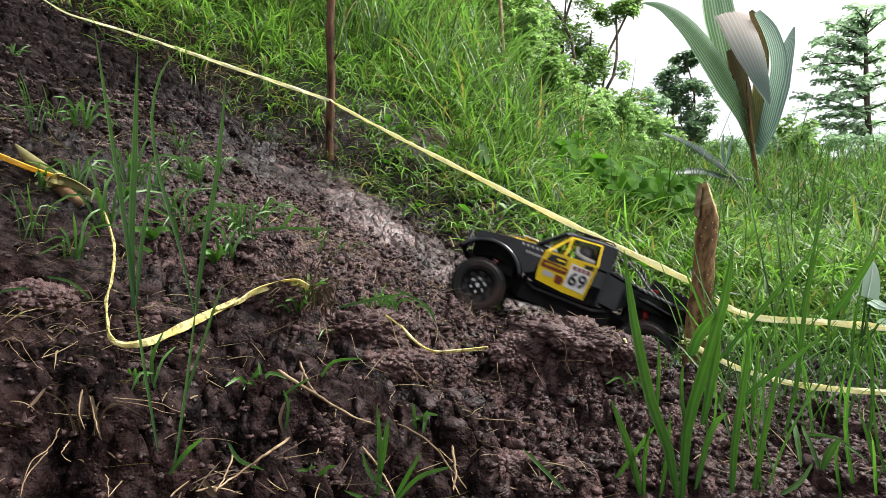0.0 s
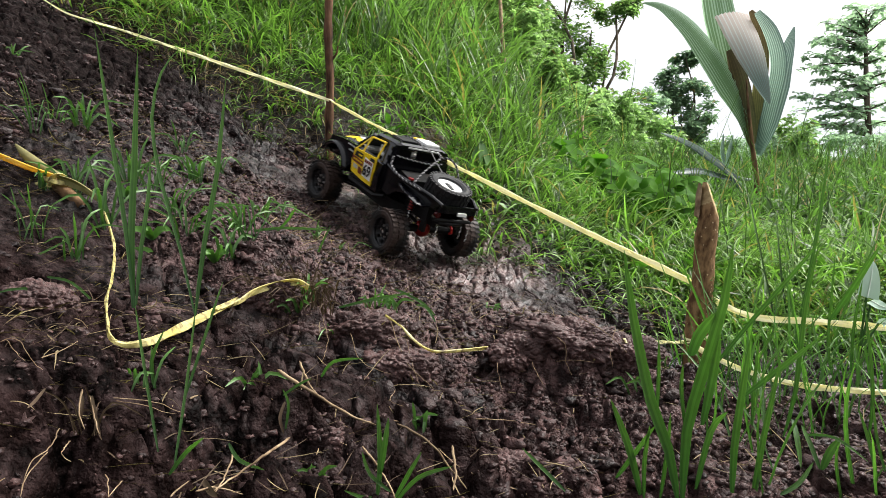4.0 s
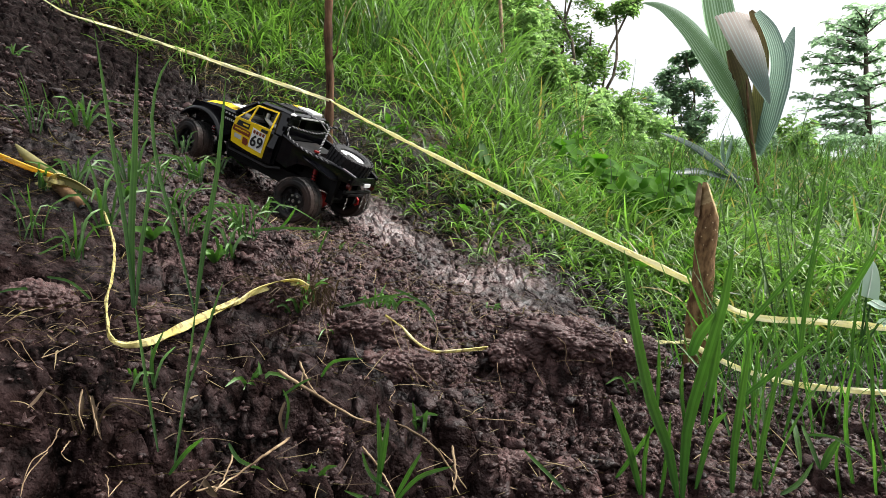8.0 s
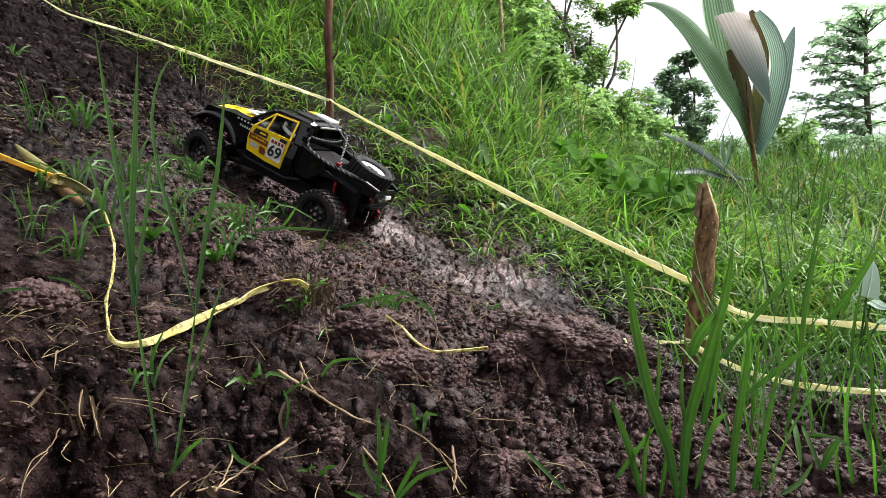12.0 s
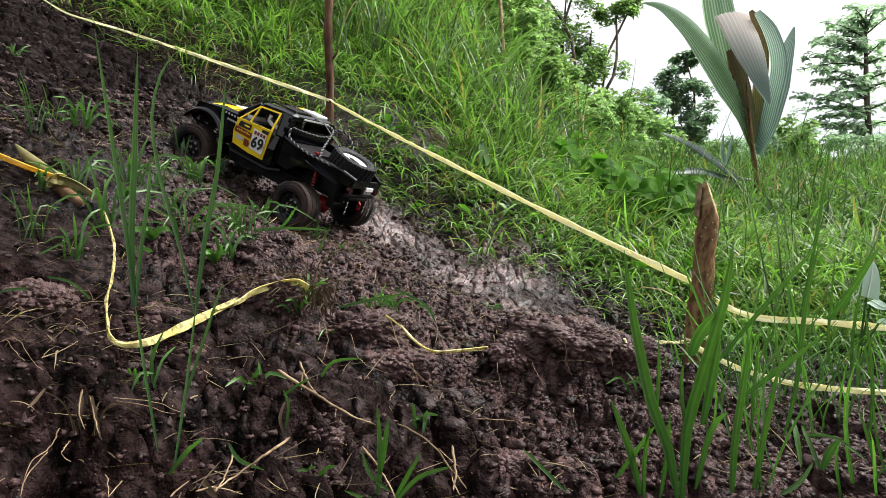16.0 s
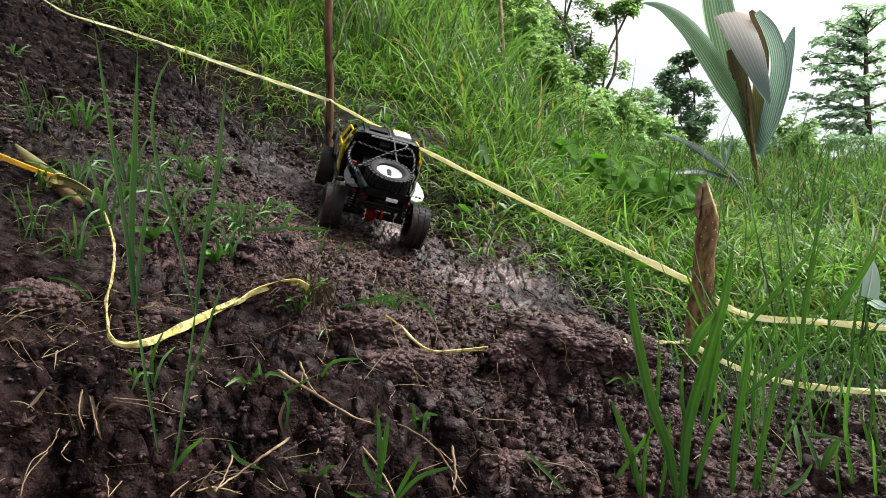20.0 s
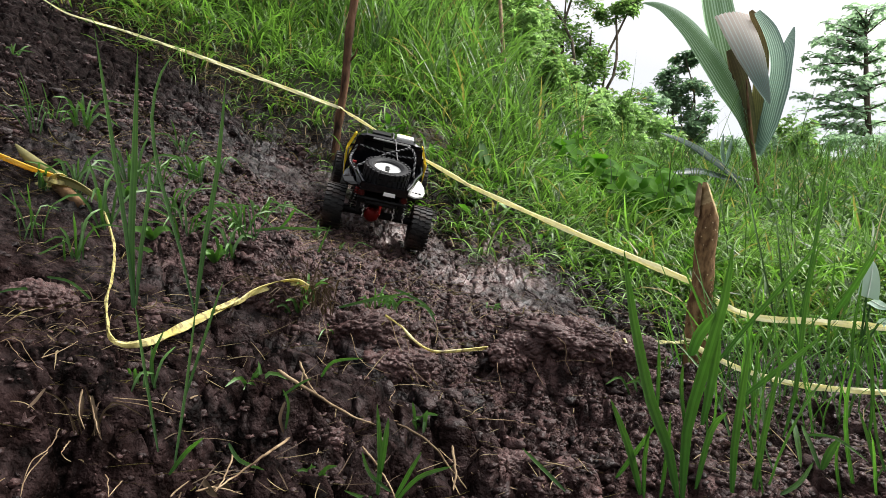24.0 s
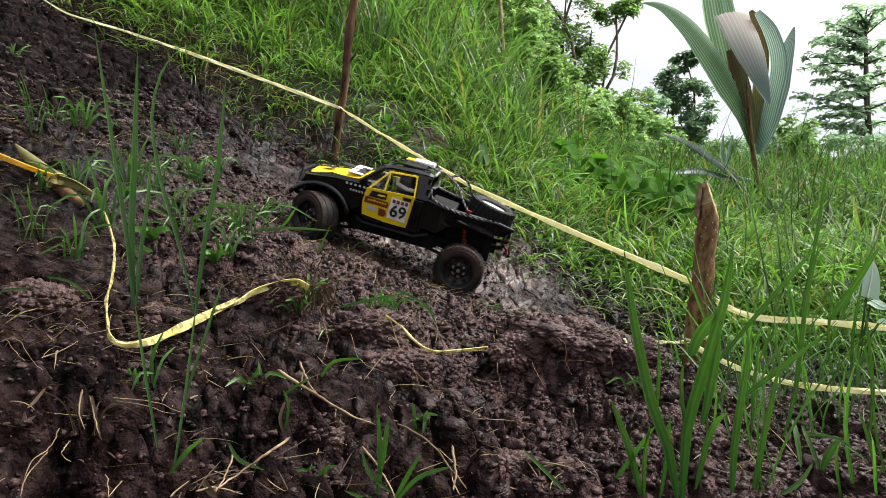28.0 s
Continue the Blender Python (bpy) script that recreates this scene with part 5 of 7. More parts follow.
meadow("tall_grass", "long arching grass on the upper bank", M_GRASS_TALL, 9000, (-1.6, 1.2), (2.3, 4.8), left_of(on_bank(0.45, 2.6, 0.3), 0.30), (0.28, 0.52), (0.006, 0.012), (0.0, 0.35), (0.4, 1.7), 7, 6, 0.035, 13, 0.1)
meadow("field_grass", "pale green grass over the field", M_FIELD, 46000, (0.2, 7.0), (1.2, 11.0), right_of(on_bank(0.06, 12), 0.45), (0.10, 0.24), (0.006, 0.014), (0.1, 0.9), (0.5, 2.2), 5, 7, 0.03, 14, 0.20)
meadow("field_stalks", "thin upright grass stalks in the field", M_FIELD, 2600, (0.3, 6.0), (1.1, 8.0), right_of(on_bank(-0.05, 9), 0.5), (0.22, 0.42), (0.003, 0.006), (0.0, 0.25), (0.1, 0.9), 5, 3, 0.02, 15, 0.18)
meadow("sparse_grass", "sparse young grass growing out of the mud", M_BLADE, 650, (0.28, 1.0), (0.75, 1.45), lambda x, y: sstep(0.30, 0.52, x - 0.10 * (y - 1.0)) * sstep(0.30, 0.0, np.abs(y - 1.15) - 0.15), (0.07, 0.21), (0.003, 0.0065), (0.0, 0.35), (0.1, 1.1), 6, 4, 0.015, 16)
meadow("dry_fringe", "dry brown grass roots hanging from the bank's foot", M_STRAW, 34000, (-1.4, 0.6), (1.3, 2.7), lambda x, y: np.maximum(0.9 * on_bank(-0.10, 0.26, 0.06, False)(x, y) * sstep(0.3, 0.0, x), bare_at(x, y) * on_bank(-0.08, 0.7, 0.06, False)(x, y)), (0.03, 0.13), (0.001, 0.0026), (0.6, 1.9), (0.4, 1.8), 4, 5, 0.02, 17, z=surface, category="dry grass")
meadow("bank_weeds", "small broad-leaved weeds among the bank grass", M_WEED, 8000, (-1.2, 1.2), (1.2, 2.9), patchy(bare_patches(on_bank(-0.02, 0.9)), 0.25, 301), (0.025, 0.055), (0.012, 0.022), (0.3, 1.2), (0.2, 1.0), 3, 8, 0.028, 18, leaf=True, category="weeds")
meadow("field_weeds", "broad-leaved weeds in the field grass", M_WEED, 13000, (0.35, 3.5), (1.7, 5.0), patchy(right_of(on_bank(0.3, 6), 0.5), 0.5, 311, -0.04), (0.05, 0.13), (0.022, 0.045), (0.3, 1.2), (0.2, 1.0), 3, 8, 0.05, 19, 0.08, leaf=True, category="weeds")
meadow("mud_straw", "bits of dry straw and root trodden into mud", M_STRAW, 11000, (-0.9, 0.8), (0.6, 1.9), lambda x, y: (y < toe(x)) * (0.25 + 0.75 * sstep(-0.02, 0.1, fbm(x, y, 0.2, 321))) * (1 - 0.8 * track(x, y)), (0.015, 0.06), (0.0010, 0.0022), (1.15, 1.5), (-0.3, 0.6), 4, 3, 0.02, 20, z=lambda x, y: surface(x, y) + 0.012, category="straw")


def ribbon(points, width, fold=0.35, segs=8, face=None, leaf=False, arrow=False):
    """One blade along given points, folded along its rib, tapering to the tip."""
    pts = smooth_line_pts(points, max(2, segs // (len(points) - 1)))
    verts, faces, uv = [], [], []
    n = len(pts)
    eye = Vector((0.15, -1.0, 0.25)) if face is None else Vector(face)
    for i, p in enumerate(pts):
        t = i / (n - 1)
        d = (pts[min(i + 1, n - 1)] - pts[max(i - 1, 0)]).normalized()
        s = d.cross(eye).normalized()
        nn = s.cross(d)
        w = width * 0.5 * ((math.sin(math.pi * min(1, t * 0.93 + 0.07)) ** 0.75) if leaf else (1 - t ** 2.5) if arrow else (0.28 + 0.95 * t ** 0.5) * (1 - t ** 3)) + 0.0002
        for k, off in ((0, -s * w + nn * w * fold), (1, Vector()), (2, s * w + nn * w * fold)):
            verts.append(p + off)
            uv.append((k / 2, t))
    for i in range(n - 1):
        for k in (0, 1):
            a = i * 3 + k
            faces.append((a, a + 1, a + 4, a + 3))
    return np.array(verts), np.array(faces), np.array(uv)


def smooth_line_pts(pts, n):
    pts = [Vector(p) for p in pts]
    if len(pts) == 2:
        pts = [pts[0], pts[0].lerp(pts[1], 0.5) + Vector((0.002, 0, 0.002)), pts[1]]
    out = []
    for i in range(len(pts) - 1):
        p0, p1, p2, p3 = pts[max(i - 1, 0)], pts[i], pts[i + 1], pts[min(i + 2, len(pts) - 1)]
        for k in range(n):
            t = k / n
            out.append(0.5 * (2 * p1 + (p2 - p0) * t + (2 * p0 - 5 * p1 + 4 * p2 - p3) * t * t + (3 * p1 - p0 - 3 * p2 + p3) * t ** 3))
    return out + [pts[-1]]


def plant(label, blades, mat=None, name="grass_plant", category="grass", part_name="blade"):
    """A plant of single blades, each a part; blades: (width, points)."""
    ob = thing(name, label, category)
    foot = Vector(blades[0][1][0])
    ob.location = foot
    for width, pts in blades:
        v, f, u = ribbon([Vector(p) - foot for p in pts], width * 0.68)
        link_mesh(part_name, v, f, mat or M_BLADE, ob, smooth=True, uv=u)
    return ob


TALL = "tall narrow green grass blades growing out of the mud"
# beside the camera, to the right
plant("clump of broad fresh green grass blades", [
    (0.0214, [(0.256, 0.790, -0.017), (0.241, 0.779, 0.044), (0.218, 0.768, 0.100), (0.196, 0.756, 0.188), (0.183, 0.745, 0.261)]),
    (0.0232, [(0.261, 0.790, -0.017), (0.260, 0.778, 0.064), (0.271, 0.765, 0.129), (0.287, 0.752, 0.205), (0.292, 0.740, 0.269)]),
    (0.0220, [(0.259, 0.765, 0.148), (0.265, 0.758, 0.172), (0.280, 0.750, 0.196)]),
    (0.0175, [(0.274, 0.770, 0.073), (0.280, 0.760, 0.127), (0.284, 0.750, 0.174)]),
    (0.0121, [(0.272, 0.780, 0.000), (0.283, 0.770, 0.066), (0.297, 0.760, 0.090)]),
    (0.0143, [(0.218, 0.800, -0.014), (0.201, 0.785, 0.042), (0.177, 0.770, 0.101)]),
    (0.0086, [(0.222, 0.800, -0.018), (0.219, 0.790, 0.027), (0.222, 0.780, 0.070)]),
    (0.0072, [(0.234, 0.800, 0.064), (0.233, 0.790, 0.117), (0.230, 0.780, 0.162)]),
    (0.0096, [(0.191, 0.800, 0.005), (0.209, 0.790, 0.037), (0.228, 0.780, 0.070)]),
    (0.0075, [(0.259, 0.780, 0.070), (0.253, 0.775, 0.111), (0.253, 0.770, 0.138)]),
    (0.0086, [(0.240, 0.800, -0.018), (0.243, 0.790, 0.033), (0.244, 0.780, 0.083)])])
plant("long thin blue-green grass blades", [
    (0.0086, [(0.290, 0.800, 0.121), (0.334, 0.790, 0.183), (0.371, 0.780, 0.233), (0.395, 0.770, 0.269)]),
    (0.0108, [(0.335, 0.820, 0.089), (0.374, 0.810, 0.125), (0.412, 0.800, 0.161)])])
plant(TALL, [
    (0.0164, [(0.323, 0.810, -0.022), (0.320, 0.800, 0.037), (0.323, 0.790, 0.100), (0.329, 0.780, 0.172)]),
    (0.0127, [(0.350, 0.820, -0.026), (0.354, 0.805, 0.046), (0.365, 0.790, 0.140)]),
    (0.0082, [(0.365, 0.860, 0.046), (0.362, 0.850, 0.092), (0.363, 0.840, 0.158)])])
plant(TALL, [
    (0.0109, [(0.412, 0.880, 0.026), (0.419, 0.867, 0.088), (0.421, 0.853, 0.192), (0.430, 0.840, 0.267)]),
    (0.0078, [(0.535, 1.000, 0.068), (0.518, 0.985, 0.122), (0.517, 0.970, 0.245)]),
    (0.0144, [(0.475, 0.900, 0.165), (0.492, 0.880, 0.210), (0.511, 0.860, 0.260)]),
    (0.0090, [(0.558, 1.000, 0.081), (0.552, 0.985, 0.142), (0.554, 0.970, 0.209)])])
plant("pale bent grass blades over the mud", [
    (0.0123, [(0.413, 0.860, 0.053), (0.411, 0.845, 0.036), (0.410, 0.830, 0.005)]),
    (0.0055, [(0.418, 0.840, 0.041), (0.443, 0.820, 0.043), (0.469, 0.800, 0.023)]),
    (0.0179, [(0.428, 0.820, 0.007), (0.436, 0.820, 0.027), (0.449, 0.820, 0.044)]),
    (0.0101, [(0.426, 0.820, 0.008), (0.419, 0.830, 0.034), (0.414, 0.840, 0.052)]),
    (0.0098, [(0.373, 0.800, -0.014), (0.398, 0.810, -0.004), (0.419, 0.820, 0.016)])])
plant(TALL, [
    (0.0097, [(0.527, 0.900, 0.019), (0.521, 0.885, 0.084), (0.500, 0.870, 0.190)]),
    (0.0088, [(0.493, 0.820, -0.026), (0.479, 0.810, 0.027), (0.456, 0.800, 0.084)]),
    (0.0070, [(0.513, 0.840, -0.005), (0.495, 0.830, 0.041), (0.484, 0.820, 0.086)])])
plant(TALL, [
    (0.0128, [(0.654, 1.372, 0.017), (0.673, 1.364, 0.145), (0.692, 1.356, 0.292), (0.704, 1.348, 0.428)]),
    (0.0120, [(0.660, 1.340, -0.029), (0.641, 1.330, 0.087), (0.610, 1.321, 0.201)]),
    (0.0105, [(0.712, 1.340, -0.029), (0.725, 1.332, 0.108), (0.788, 1.325, 0.262)]),
    (0.0090, [(0.636, 1.245, -0.114), (0.643, 1.237, 0.025), (0.677, 1.228, 0.142)])])
# tall blades to the left
plant("tall grass stalk with long upright blades", [
    (0.0045, [(-0.268, 0.683, 0.073), (-0.288, 0.706, 0.143), (-0.306, 0.729, 0.206)]),
    (0.0074, [(-0.306, 0.729, 0.203), (-0.320, 0.743, 0.284), (-0.343, 0.768, 0.377), (-0.370, 0.794, 0.493)]),
    (0.0114, [(-0.308, 0.729, 0.203), (-0.314, 0.743, 0.273), (-0.315, 0.757, 0.353), (-0.316, 0.773, 0.466)]),
    (0.0069, [(-0.305, 0.729, 0.206), (-0.304, 0.742, 0.262), (-0.301, 0.755, 0.313), (-0.303, 0.767, 0.354)])])
plant("tall grass stalk with long upright blades", [
    (0.0042, [(-0.248, 0.668, 0.062), (-0.244, 0.692, 0.130), (-0.241, 0.716, 0.208)]),
    (0.0080, [(-0.242, 0.716, 0.197), (-0.236, 0.729, 0.268), (-0.226, 0.743, 0.341), (-0.221, 0.758, 0.434)]),
    (0.0055, [(-0.242, 0.716, 0.197), (-0.264, 0.739, 0.262), (-0.291, 0.763, 0.331), (-0.308, 0.786, 0.397), (-0.302, 0.799, 0.447), (-0.289, 0.810, 0.472)]),
    (0.0045, [(-0.244, 0.692, 0.125), (-0.230, 0.704, 0.176), (-0.215, 0.717, 0.230)])])
plant("thin bent grass blades growing out of mud", [
    (0.0060, [(-0.302, 0.766, 0.112), (-0.306, 0.767, 0.142), (-0.293, 0.769, 0.174)]),
    (0.0050, [(-0.399, 0.805, 0.102), (-0.414, 0.806, 0.127), (-0.432, 0.807, 0.141)]),
    (0.0050, [(-0.396, 0.805, 0.102), (-0.389, 0.807, 0.133), (-0.383, 0.808, 0.158)])])
plant("drooping grey-green grass blade", [
    (0.0053, [(-0.501, 0.820, 0.207), (-0.472, 0.830, 0.212), (-0.453, 0.829, 0.190), (-0.446, 0.817, 0.153)]),
    (0.0053, [(-0.497, 0.918, 0.217), (-0.462, 0.917, 0.209), (-0.414, 0.896, 0.174)]),
    (0.0048, [(-0.578, 0.947, 0.222), (-0.538, 0.968, 0.239), (-0.496, 0.988, 0.264)])])
plant("small bright green seedling in the mud", [
    (0.0086, [(-0.065, 0.714, 0.017), (-0.062, 0.716, 0.056), (-0.065, 0.719, 0.109)]),
    (0.0091, [(-0.062, 0.715, 0.040), (-0.057, 0.707, 0.071), (-0.053, 0.709, 0.098)]),
    (0.0072, [(-0.047, 0.714, 0.017), (-0.034, 0.706, 0.043), (-0.021, 0.707, 0.065)]),
    (0.0072, [(-0.047, 0.714, 0.012), (-0.024, 0.706, 0.040), (0.009, 0.706, 0.051)]),
    (0.0057, [(-0.052, 0.714, 0.023), (-0.072, 0.715, 0.040), (-0.080, 0.717, 0.062)]),
    (0.0057, [(-0.069, 0.714, 0.017), (-0.079, 0.705, 0.021), (-0.095, 0.696, 0.031)])])
plant("small green grass shoot on the clods", [
    (0.0065, [(-0.153, 0.916, 0.091), (-0.136, 0.908, 0.112), (-0.098, 0.890, 0.120)]),
    (0.0046, [(-0.170, 0.785, 0.064), (-0.167, 0.787, 0.091), (-0.173, 0.787, 0.107)]),
    (0.0046, [(-0.181, 0.824, 0.091), (-0.162, 0.824, 0.104), (-0.149, 0.825, 0.110)])])
plant("green grass blades lying across clods", [
    (0.0071, [(-0.151, 1.063, 0.159), (-0.102, 1.063, 0.171), (-0.044, 1.064, 0.181)]),
    (0.0066, [(-0.070, 1.083, 0.184), (-0.032, 1.072, 0.166), (-0.011, 1.062, 0.147)]),
    (0.0057, [(-0.011, 1.052, 0.140), (-0.024, 1.063, 0.159), (-0.040, 1.072, 0.162)])])
plant("grass blade arching over the mud", [
    (0.0076, [(-0.332, 1.224, 0.263), (-0.261, 1.201, 0.271), (-0.175, 1.166, 0.268)]),
    (0.0070, [(-0.229, 1.302, 0.181), (-0.222, 1.304, 0.223), (-0.199, 1.306, 0.273)]),
    (0.0070, [(-0.276, 1.224, 0.265), (-0.255, 1.214, 0.284), (-0.238, 1.203, 0.307)])])
plant("bent leaf blade pale at the fold", [
    (0.0066, [(-0.251, 0.664, 0.058), (-0.235, 0.665, 0.079), (-0.216, 0.656, 0.095)]),
    (0.0061, [(-0.207, 0.702, 0.075), (-0.194, 0.692, 0.062), (-0.168, 0.682, 0.056)]),
    (0.0056, [(0.115, 0.681, 0.036), (0.095, 0.692, 0.054), (0.077, 0.702, 0.070)])])


def tuft(label, x, y, count, length, width, seed, mat=None, upright=0.3):
    """A small tuft on the mud, blade by blade."""
    ob = thing("grass_tuft", label, "grass", "tufts on the mud")
    rng = random.Random(seed)
    ob.location = spot(x, y, -0.004)
    for k in range(count):
        az, L = rng.uniform(0, 6.28), length * rng.uniform(0.5, 1.1)
        out = rng.uniform(0.1, 1.0 - upright)
        d = Vector((math.cos(az), math.sin(az), 0))
        drop = rng.uniform(-0.15, 0.25)
        b = Vector((rng.uniform(-0.012, 0.012), rng.uniform(-0.012, 0.012), 0))
        pts = [b, b + d * L * out * 0.4 + Vector((0, 0, L * 0.5)), b + d * L * out + Vector((0, 0, L * (0.75 - out * 0.5 + drop)))]
        v, f, u = ribbon(pts, width * rng.uniform(0.7, 1.2), segs=6)
        link_mesh("blade", v, f, mat or M_BLADE, ob, smooth=True, uv=u)
    return ob


GREEN_TUFT = "small tuft of green grass rooted in mud"
for i, (x, y, c, L, w) in enumerate([(-0.305, 1.154, 9, 0.10, 0.006), (-0.331, 1.121, 8, 0.09, 0.006), (-0.493, 1.469, 10, 0.09, 0.006), (-0.445, 1.227, 8, 0.10, 0.006), (-0.531, 1.266, 9, 0.10, 0.007), (-0.724, 1.499, 10, 0.13, 0.006), (-0.758, 1.456, 8, 0.12, 0.005),
                                     (-0.626, 1.156, 7, 0.06, 0.006), (-0.496, 1.649, 7, 0.07, 0.005), (-0.260, 1.513, 6, 0.06, 0.005), (-0.502, 0.999, 6, 0.10, 0.005), (-1.108, 1.927, 4, 0.09, 0.005), (-0.341, 1.567, 6, 0.07, 0.006), (-0.337, 1.207, 8, 0.09, 0.006),
                                     (-0.147, 0.788, 5, 0.045, 0.005), (-0.158, 1.057, 5, 0.05, 0.005), (0.099, 1.496, 4, 0.03, 0.006), (-0.035, 0.911, 4, 0.04, 0.005), (-0.701, 1.272, 8, 0.13, 0.004), (-0.592, 1.186, 9, 0.10, 0.006), (-0.512, 1.124, 8, 0.12, 0.005), (-0.496, 1.263, 9, 0.11, 0.005), (-0.406, 1.165, 9, 0.10, 0.005), (-0.367, 1.476, 7, 0.08, 0.005), (-0.574, 1.033, 6, 0.10, 0.005), (-0.575, 1.623, 7, 0.09, 0.005), (-0.082, 1.132, 6, 0.05, 0.006), (-0.201, 1.503, 4, 0.05, 0.004), (-0.196, 1.082, 8, 0.05, 0.006), (-0.217, 1.069, 6, 0.045, 0.006), (-0.107, 1.125, 6, 0.05, 0.006), (-0.313, 0.755, 5, 0.05, 0.005), (-0.224, 0.864, 5, 0.05, 0.005), (0.329, 1.115, 7, 0.07, 0.005), (0.288, 1.073, 5, 0.06, 0.005)]):
    tuft(GREEN_TUFT, x, y, c + 2, L * 1.05, w * (0.5 + 0.25 * (i % 3)), 40 + i, M_TUFT, 0.0)
for i, (x, y, c) in enumerate([(-0.347, 1.117, 7), (-0.464, 1.092, 6), (-0.445, 1.128, 7), (-0.310, 1.140, 5), (-0.518, 1.212, 6)]):
    ob = thing("weed_seedling", "small broad-leaved green weed in the mud", "weed", "weeds on the mud")
    ob.location = spot(x, y)
    rng = random.Random(70 + i)
    for k in range(c):
        az, L = rng.uniform(0, 6.28), rng.uniform(0.016, 0.034)
        d = Vector((math.cos(az), math.sin(az), 0))
        v, f, u = ribbon([Vector((0, 0, 0)), d * L * 0.5 + Vector((0, 0, 0.016)), d * L + Vector((0, 0, 0.014))], 0.010, 0.2, 6, leaf=True)
        link_mesh("leaf", v, f, M_WEED, ob, smooth=True, uv=u)


# arrow-shaped pale leaf by the right edge and large leaves behind
def leaf_plant(label, blades, mat, name="leaf_plant", category="plant", stem=None):
    ob = thing(name, label, category)
    foot = Vector(blades[0][1][0])
    ob.location = foot
    for width, pts, face in blades:
        v, f, u = ribbon([Vector(p) - foot for p in pts], width, 0.15, 10, face, True)
        link_mesh("leaf", v, f, mat, ob, smooth=True, uv=u)
    if stem:
        part("stem", tubes([Vector(p) - foot for p in stem], r=0.003, sides=6), M_WEED, ob)
    return ob




def build_arrow_leaf():
    ob = thing("leaf_plant", "pale arrow-shaped leaves on thin green stalks", "plant")
    foot = Vector((0.570, 1.000, 0.117))
    ob.location = foot
    for w, pts in ((0.031, [(0.575, 0.995, 0.182), (0.581, 0.998, 0.206), (0.585, 1.000, 0.231)]), (0.017, [(0.584, 1.000, 0.177), (0.589, 0.990, 0.172), (0.598, 0.980, 0.168)]), (0.013, [(0.595, 1.000, 0.146), (0.597, 0.990, 0.149), (0.602, 0.980, 0.149)])):
        line = [Vector(q) - foot for q in pts]
        v, f, u = ribbon(line, w, 0.12, 12, None, False, True)
        leaf = link_mesh("leaf", v, f, M_PALE_LEAF, ob, "pale grey-green leaf", smooth=True, uv=u)
        part("midrib", tubes([q + Vector((0, -0.0008, 0)) for q in line], r=[0.0010, 0.0007, 0.0003], sides=5), M_RIB, leaf, "whitish midrib")
    for pts in ([(0.570, 1.000, 0.115), (0.575, 0.996, 0.182)], [(0.572, 1.000, 0.115), (0.584, 1.000, 0.177)], [(0.575, 1.000, 0.115), (0.595, 1.000, 0.146)]):
        part("stem", tubes([Vector(q) - foot for q in pts], r=0.0016, sides=6), M_WEED, ob)


build_arrow_leaf()
for i, (c,) in enumerate([((0.575, 2.301, 0.252), ), ((0.673, 2.404, 0.305), ), ((0.577, 2.502, 0.276), ), ((0.698, 2.299, 0.225), ), ((0.636, 2.398, 0.195), ), ((0.529, 2.505, 0.324), ), ((0.760, 2.301, 0.252), ), ((0.416, 2.407, 0.378), )]):
    rng = random.Random(90 + i)
    bl = []
    for k in range(26):
        az, L = rng.uniform(0, 6.28), rng.uniform(0.05, 0.12)
        d = Vector((math.cos(az), math.sin(az) * 0.7, 0))
        c0 = Vector(c) + Vector((rng.uniform(-0.05, 0.05), rng.uniform(-0.05, 0.05), 0.009 * k - 0.09))
        bl.append((rng.uniform(0.028, 0.05), [c0, c0 + d * L * 0.5 + Vector((0, 0, 0.018)), c0 + d * L + Vector((0, 0, rng.uniform(-0.03, 0.04)))], (0.1, -0.6, 0.8)))
    leaf_plant("shrub with large soft green leaves", bl, M_SHRUB, "leafy_shrub", "shrub", [Vector(c) + Vector((0, 0.01, -0.32)), Vector(c) + Vector((0.01, 0, 0.02))])
leaf_plant("limp pale leaf hanging in the bank grass", [(0.016, [(0.114, 2.113, 0.489), (0.124, 2.091, 0.447), (0.133, 2.068, 0.407)], None), (0.013, [(0.098, 2.113, 0.484), (0.086, 2.101, 0.448), (0.073, 2.089, 0.422)], None), (0.011, [(0.106, 2.113, 0.494), (0.108, 2.091, 0.455), (0.105, 2.079, 0.415)], None)], M_WEED, stem=[(0.123, 2.126, 0.353), (0.120, 2.130, 0.434), (0.109, 2.113, 0.497)])


# ---- palm seedling ----
def pleated(spine, widths, pleats, face, depth=0.22):
    """A folded palm leaf: ribs run along it, the blade between them in zigzag."""
    pts = smooth_line_pts(spine, 8)
    n = len(pts)
    verts, uv, faces = [], [], []
    for i, p in enumerate(pts):
        t = i / (n - 1)
        d = (pts[min(i + 1, n - 1)] - pts[max(i - 1, 0)]).normalized()
        s = d.cross(Vector(face)).normalized()
        nn = s.cross(d)
        w = float(np.interp(t, np.linspace(0, 1, len(widths)), widths))
        for k in range(2 * pleats + 1):
            a = k / (2 * pleats) - 0.5
            z = (k % 2) * w / pleats * depth * 2.2 + 0.12 * w * math.cos(a * math.pi)
            ragged = 0.02 * w * math.sin(k * 2.7) * t
            verts.append(p + s * w * a + nn * z + d * ragged)
            uv.append((k / (2 * pleats), t))
    m = 2 * pleats + 1
    for i in range(n - 1):
        for k in range(m - 1):
            a = i * m + k
            faces.append((a, a + 1, a + m + 1, a + m))
    return np.array(verts), np.array(faces), np.array(uv)


